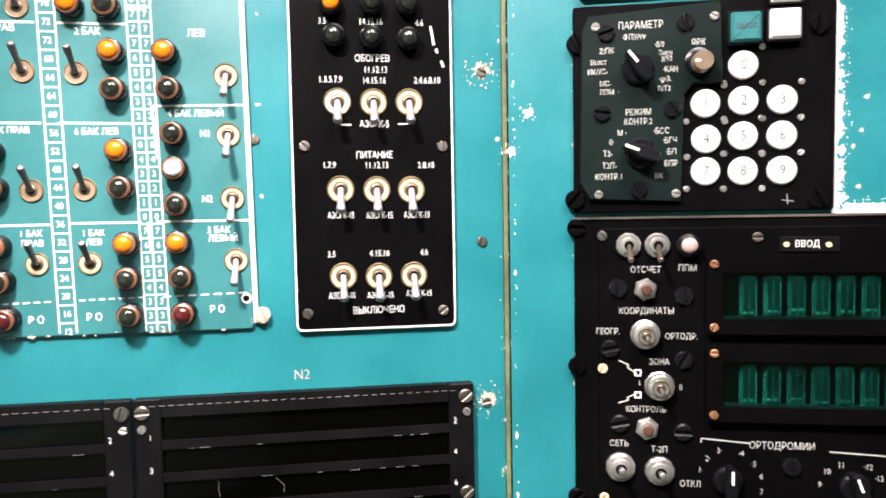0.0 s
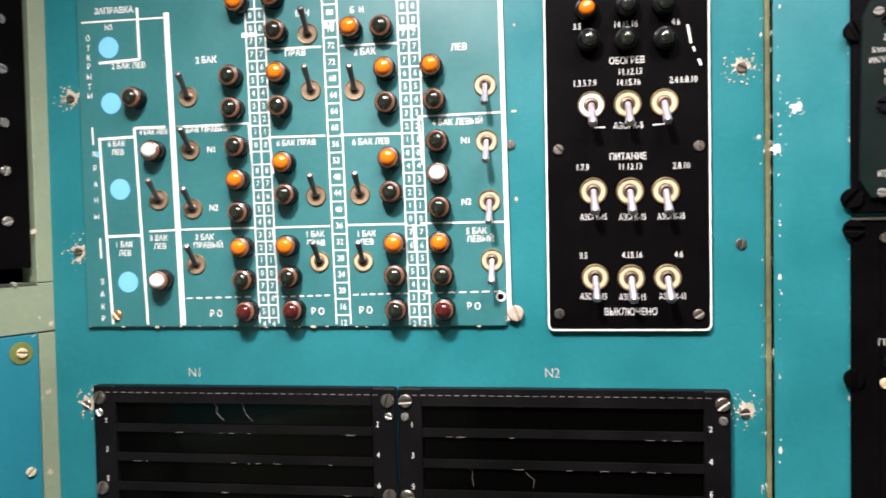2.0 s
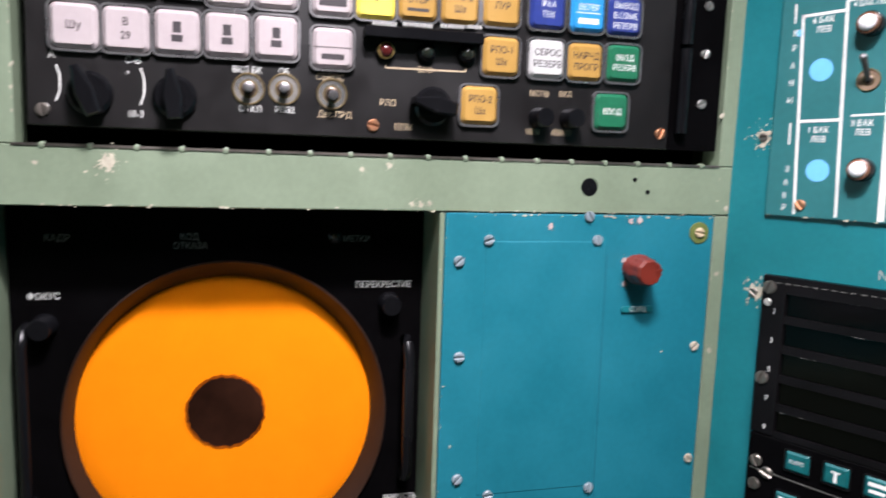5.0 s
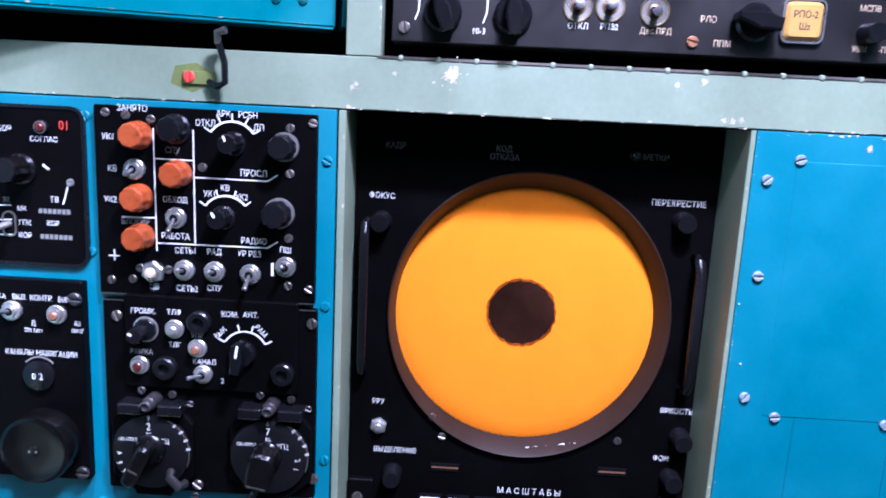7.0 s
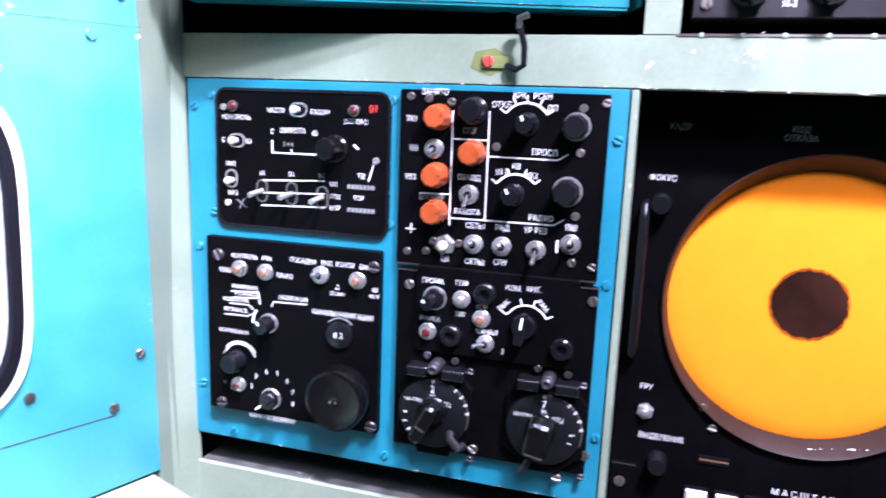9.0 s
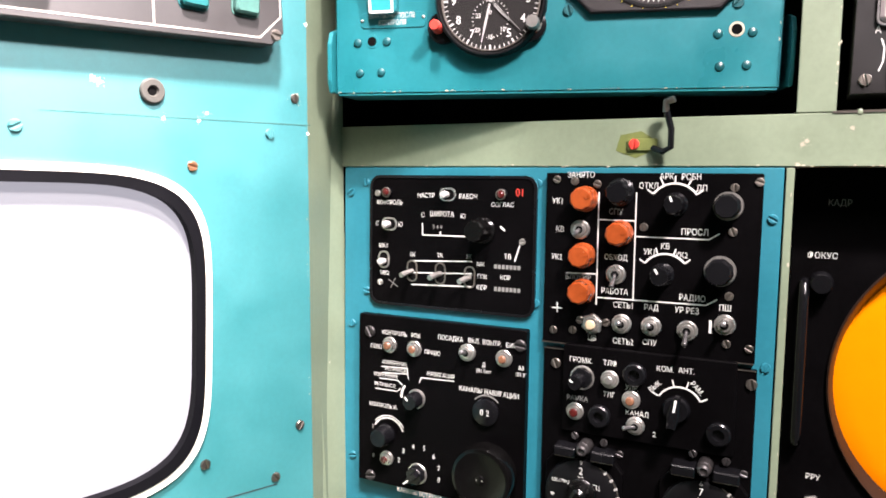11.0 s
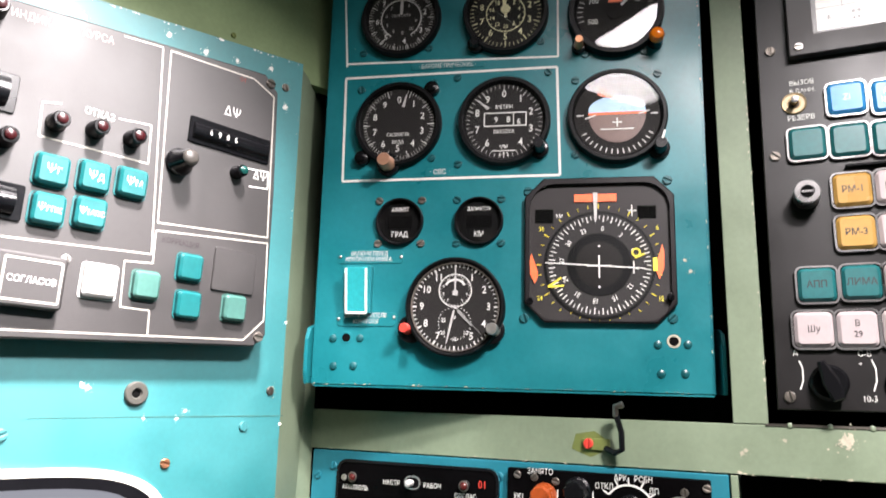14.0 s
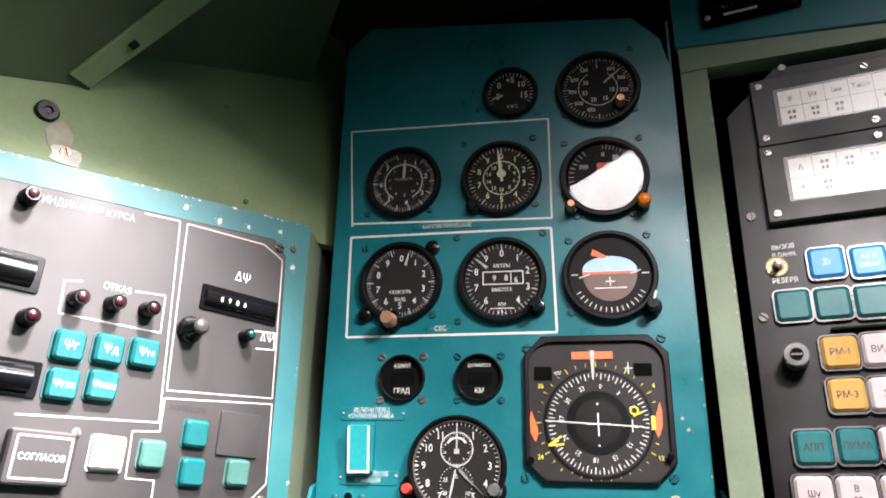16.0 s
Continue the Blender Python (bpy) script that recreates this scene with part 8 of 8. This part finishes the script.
path_marks(course, [-61.7, 175.1, -35.7, 177.8, -35, 163.3, -52.2, 161.4], 1.0, None, 18.0)
for a, b in zip(*[iter((-199.1, 168.2, -174, 170.8, -148.6, 171.9, -226.6, 148.6))] * 2):
    o = knob(course, a, b, 13, 14, "round", SATIN, False, 0, "black lamp post with a red tip", 18.0, "signal_lamp")
    part("tip", Shape().lathe([(3.6 * mm, 0), (3.3 * mm, 1.6 * mm), (1.6 * mm, 2.4 * mm)], seg=16), o, 0, 0, 13.8, mats=TIP_RED, label="dark red tip")
o = knob(course, -64.9, 169.4, 11, 12, "round", SATIN, False, 0, "black post with a green tip", 18.0, "signal_lamp")
part("tip", Shape().lathe([(3.6 * mm, 0), (3.2 * mm, 2 * mm), (1.5 * mm, 3 * mm)], seg=16), o, 0, 0, 11.8, mats=material("dark_green_tip", (0.003, 0.045, 0.038), 0.25, stains=0.1, bump=0), label="green tip")
o = knob(course, -244.7, 230.1, 13, 14, "round", SATIN, False, 0, "black lamp post with a red tip", 18.0, "signal_lamp")
part("tip", Shape().lathe([(3.6 * mm, 0), (3.3 * mm, 1.6 * mm), (1.6 * mm, 2.4 * mm)], seg=16), o, 0, 0, 13.8, mats=TIP_RED, label="dark red tip")
for a, b, s in ((-197, 135.1, "Ψг"), (-170.5, 137.5, "Ψд"), (-144.9, 139.6, "Ψм"), (-195.7, 108.9, "Ψгпк"), (-169.7, 112.1, "Ψмпс")):
    key(course, a, b, 22.8, 23.2, KEY_TEAL, (s,), WHITE, 7.0, KEY_TEAL, 4.0, 6.6 if len(s) < 3 else 5.4, "teal push key", 18.0)
for a, b, c in ((-93.9, 87, KEY_TEAL), (-91.9, 59.2, KEY_TEAL), (-124.8, 69.2, KEY_PALE), (-54, 61.4, KEY_PALE)):
    key(course, a, b, 21.0, 22.0, c, (), None, 6.0, c, 3.6, 4.0, "teal push key" if c is KEY_TEAL else "faded teal push key", 18.0)
key(course, -156.4, 67.2, 25, 25, KEY_CLEAN, (), PALE_LEGEND, 6.0, KEY_CLEAN, 3.0, 4.0, "white push key", 18.0, ((-0.25, -0.05, 0.25, 0.05),))
plate(course, "blank_plate", -74.7, 73.5, -38.6, 107.3, 18.0, 20.0, GREY_PLATE, 2.0, 0.5, "black blanking plate")
a0, b0, a1, b1 = -213, 43.8, -179.6, 78
plate(course, "push_plate", a0 - 8, b0, a1, b1, 18.0, 27.0, GREY_PLATE, 2.5, 1.5, "black hinged push plate with a white border")
path_marks(course, [a0 - 3, b0 + 4, a1 - 3, b0 + 4, a1 - 3, b1 - 4, a0 - 3, b1 - 4], 1.3, LINE, 27.0, True)
text(course, (a0 + a1) / 2 - 3, (b0 + b1) / 2, "СОГЛАСОВ", 4.5, None, 27.3)
screws(course, [-217.9, 74.9, -179.1, 79.2], 6.0, STEEL, 18.5)
a, b = -112.4, 164.9
o = part("knob", Shape().lathe([(10.5 * mm, 0), (10.5 * mm, 2.5 * mm), (8.4 * mm, 5 * mm), (6.6 * mm, 19 * mm), (6.2 * mm, 20 * mm)], seg=32), course, a, b, 18.0, "tall tapered black setting knob", mats=SATIN)
part("tip", Shape().lathe([(6.2 * mm, 20 * mm), (5.6 * mm, 21.4 * mm), (3.5 * mm, 22.6 * mm), (0.3 * mm, 23 * mm)], seg=28), o, mats=material("worn_grey_tip", (0.07, 0.062, 0.055), 0.45, stains=0.3), label="worn grey tip")
q = (-108.2, 187.3, -37.2, 198.5)
wheel = part("counter", Shape().rbox(q[0] * mm, (q[1] - 4) * mm, q[2] * mm, (q[1] + 17) * mm, 18 * mm, 19.5 * mm, 1.5 * mm, 0.4 * mm), course, mats=SATIN, label="black drum counter")
part("drum", Shape().tube([((q[0] + 3) * mm, (q[1] + 6) * mm, 17 * mm), ((q[2] - 3) * mm, (q[1] + 6) * mm, 17 * mm)], 7 * mm, 18), wheel, mats=SATIN)
for k, s in enumerate("6986"):
    text(wheel, q[0] + 16 + k * 7.0, q[1] + 6, s, 5.0, None, 24.3)
for a, b, h in ((-219.6, 109.4, 24), (-233.8, 178.6, 26)):
    part("thumb_wheel", Shape().tube([((a - 32) * mm, b * mm, 17 * mm), ((a + 4) * mm, b * mm, 17 * mm)], 0.4 * h * mm, 18).rbox((a - 40) * mm, (b - h / 2) * mm, (a + 10) * mm, (b + h / 2) * mm, 18 * mm, 19.5 * mm, 2 * mm, 0.5 * mm), course, mats=SATIN, label="black thumb wheel window")
screws(course, [-42.8, 254.2, -29.1, 41.5], 8.5, DULL, 18.0)
screws(part_c, [-17.3, 264.7], 7.0, DULL, 0.0)
chips(part_c, [-16.2, 265.6, -15.2, 247.1, -187.4, 257.5, -209.9, 256, -125.5, 269.9, -94, 268.2, -66, 271.4, -33.4, 276.9], 45, 0.05, 3.0, 10, WHITE)

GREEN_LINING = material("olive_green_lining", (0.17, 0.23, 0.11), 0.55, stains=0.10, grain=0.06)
edge_wear(part_c, -700, 217.0, -2, 292.4, 110, 84, 0.05, 1.0, WHITE)
edge_wear(part_c, 23.5, -370, -2.0, 268, 26, 85, 0.05, 0.55, CHIP)
# green strip between the side wall and the rack, and the lining above
post = Shape()
post_rings = []
for u_, v_ in ((0.0385, -0.70), (-0.0011, 0.29)):
    a_ = WM["C"] @ Vector((u_, v_, -0.0008))
    b_ = WM["B"] @ Vector((-0.371 - 0.02 * v_, v_ + 0.05, -0.0015))
    back = (b_ - a_).cross(Vector((0, 0, 1))).normalized() * 0.012
    back = back if back.x < 0 else -back
    post_rings.append([tuple(q) for q in (a_, b_, b_ + back, a_ + back)])
post.rings(post_rings)
tagged(new("post_side", post.mesh("post_side", GREEN)), "grey-green painted fuselage post", "post", "", "structure")
lin = thing("wall_lining", "C", label="green painted fuselage lining above the course panel", category="wall", kind="structure")
m_ = Matrix.Translation((0, 0.270, -0.014)) @ pose(0, 0, 0, -12, 0, 0)
part("sheet", Shape().outline([(-0.75, -0.058), (-0.30, -0.014), (0.0, 0.016), (0.07, 0.022), (0.07, 0.32), (-0.75, 0.32)], -0.01, 0.0, mx=m_), lin, mats=GREEN_LINING)
# upper sheet and rib take the darkened green to stand for shade
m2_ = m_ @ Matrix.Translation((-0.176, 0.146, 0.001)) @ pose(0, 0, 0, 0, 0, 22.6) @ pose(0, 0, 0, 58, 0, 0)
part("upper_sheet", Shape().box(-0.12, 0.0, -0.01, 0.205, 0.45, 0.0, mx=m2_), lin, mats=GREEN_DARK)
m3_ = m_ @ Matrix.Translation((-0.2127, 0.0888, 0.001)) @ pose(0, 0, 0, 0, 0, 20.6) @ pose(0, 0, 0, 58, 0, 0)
part("rib", Shape().outline([(-0.50, 0.0), (0.0, 0.0), (0.24, 0.285), (-0.50, 0.285)], -0.012, 0.0, mx=m3_), lin, mats=GREEN_DARK, label="green fuselage rib, its shade put into a darker colour")
flange = Shape().outline([(-0.0181, 0.0098), (0.0, 0.0), (0.0819, 0.0962), (0.240, 0.283), (0.200, 0.283), (0.0418, 0.0864)], 0.0004, 0.004, 0.001, mx=m3_)
part("flange", flange, lin, mats=GREEN_LINING, label="green riveted flange of the rib")
part("bracket_clip", Shape().rbox(-0.004, -0.002, 0.004, 0.002, 0.0, 0.006, 0.0015, 0.0005, mx=m3_ @ Matrix.Translation((0.024, 0.045, 0.004)) @ pose(0, 0, 0, 0, 0, 50)), lin, mats=SATIN)
a, b = -239, 317.7
part("grommet", Shape().lathe([(9 * mm, 0), (9 * mm, 3 * mm), (7.5 * mm, 5 * mm), (3.6 * mm, 5 * mm), (3 * mm, 3 * mm)], seg=24), lin, a, b, -24, mats=SATIN, label="black grommet")
screw(lin, -220.6, 287.5, 9.0, COPPER, -18)
screws(lin, [-62.2, 303.2, -97.5, 388], 5.0, OLIVE, -20)
rnd = random.Random(47)
for name, cx, cy, wx, wy, z1, m in (("sealant_patch", -226.5, 300.0, 10.5, 14.0, 0.0004, material("old_grey_sealant", (0.30, 0.29, 0.22), 0.6, stains=0.3)), ("primer_patch", -219.8, 284.5, 11.5, 8.5, 0.0007, WEAR_WHITE)):
    pts = []
    for i in range(28):
        t_ = 2 * math.pi * i / 28
        e_ = 0.55 if name == "primer_patch" else 1.0
        pts.append(((cx + wx * rnd.uniform(0.88, 1.08) * math.copysign(abs(math.cos(t_)) ** e_, math.cos(t_))) * mm, ((cy - 270) / 0.978 + wy * rnd.uniform(0.88, 1.08) * math.copysign(abs(math.sin(t_)) ** e_, math.sin(t_))) * mm))
    part(name, Shape().outline(pts, 0.0, z1, mx=m_), lin, mats=m, label="smeared grey sealant" if name == "sealant_patch" else "bare white primer round the screw")

# ---- the rest of the cabin, which closes the place ----
def cabin(name, x0, y0, z0, x1, y1, z1, mat, label, cat):
    s = Shape().box(x0, y0, z0, x1, y1, z1)
    ob = new(name, s.mesh(name, mat))
    return tagged(ob, label, cat, "", "structure")


FLOOR = material("grey_rubber_floor", (0.06, 0.065, 0.06), 0.6, stains=0.2)
cabin("floor", -1.45, -1.85, -0.02, 1.25, 0.45, 0.0, FLOOR, "dark rubber covered cabin floor", "floor")
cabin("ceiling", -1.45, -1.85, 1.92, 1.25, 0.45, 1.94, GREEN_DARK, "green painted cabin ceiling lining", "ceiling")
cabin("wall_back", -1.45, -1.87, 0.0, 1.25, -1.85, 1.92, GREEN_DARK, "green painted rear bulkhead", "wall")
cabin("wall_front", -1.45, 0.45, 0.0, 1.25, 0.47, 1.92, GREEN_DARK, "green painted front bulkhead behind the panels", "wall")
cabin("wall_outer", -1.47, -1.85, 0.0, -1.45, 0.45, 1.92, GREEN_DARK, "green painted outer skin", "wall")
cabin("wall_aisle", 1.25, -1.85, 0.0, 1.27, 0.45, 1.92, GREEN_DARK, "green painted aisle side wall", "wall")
ledge = solo("ledge", Shape().rbox(-0.72, -0.52, 0.03, -0.375, 0.0, 0.001, 0.001), GREEN, "C", label="grey-green ledge under the side wall", category="ledge", kind="structure")
ledge.data = Shape().rbox(-0.72, -0.62, 0.02, -0.376, 0.0, 0.06, 0.002, 0.001).mesh("ledge", GREEN)

# the lamps
def luminaire(name, m, w, h, stem, label):
    o = new(name)
    o.matrix_world = m
    tagged(o, label, "lamp")
    e = min(0.03, w * 0.1)
    part("housing", Shape().frame_rect(-w / 2 - e, -h / 2 - e, w / 2 + e, h / 2 + e, e * 0.85, -0.004, 0.012, e * 0.3), o, mats=GREEN_DARK)
    part("back", Shape().rbox(-w / 2 - e * 0.9, -h / 2 - e * 0.9, w / 2 + e * 0.9, h / 2 + e * 0.9, 0.012, 0.018, e * 0.3, 0.001), o, mats=GREEN_DARK)
    foot = m @ Vector((0, 0, 0.016))
    local = m.inverted()
    part("stem", Shape().tube([local @ foot, local @ ((foot + Vector((foot.x, foot.y, 1.921))) / 2), local @ Vector((foot.x, foot.y, 1.921))], stem, 10), o, mats=GREEN_DARK)


luminaire("dome_lamp", DOME, 0.10, 0.08, 0.008, "small rectangular dome lamp with white diffuser under the ceiling")
luminaire("ceiling_luminaire", PANEL, 0.30, 0.56, 0.02, "large flat white ceiling luminaire above the aisle")
luminaire("reading_lamp", READING, 0.06, 0.06, 0.006, "small square reading lamp hanging beside the side wall")
set_texts()
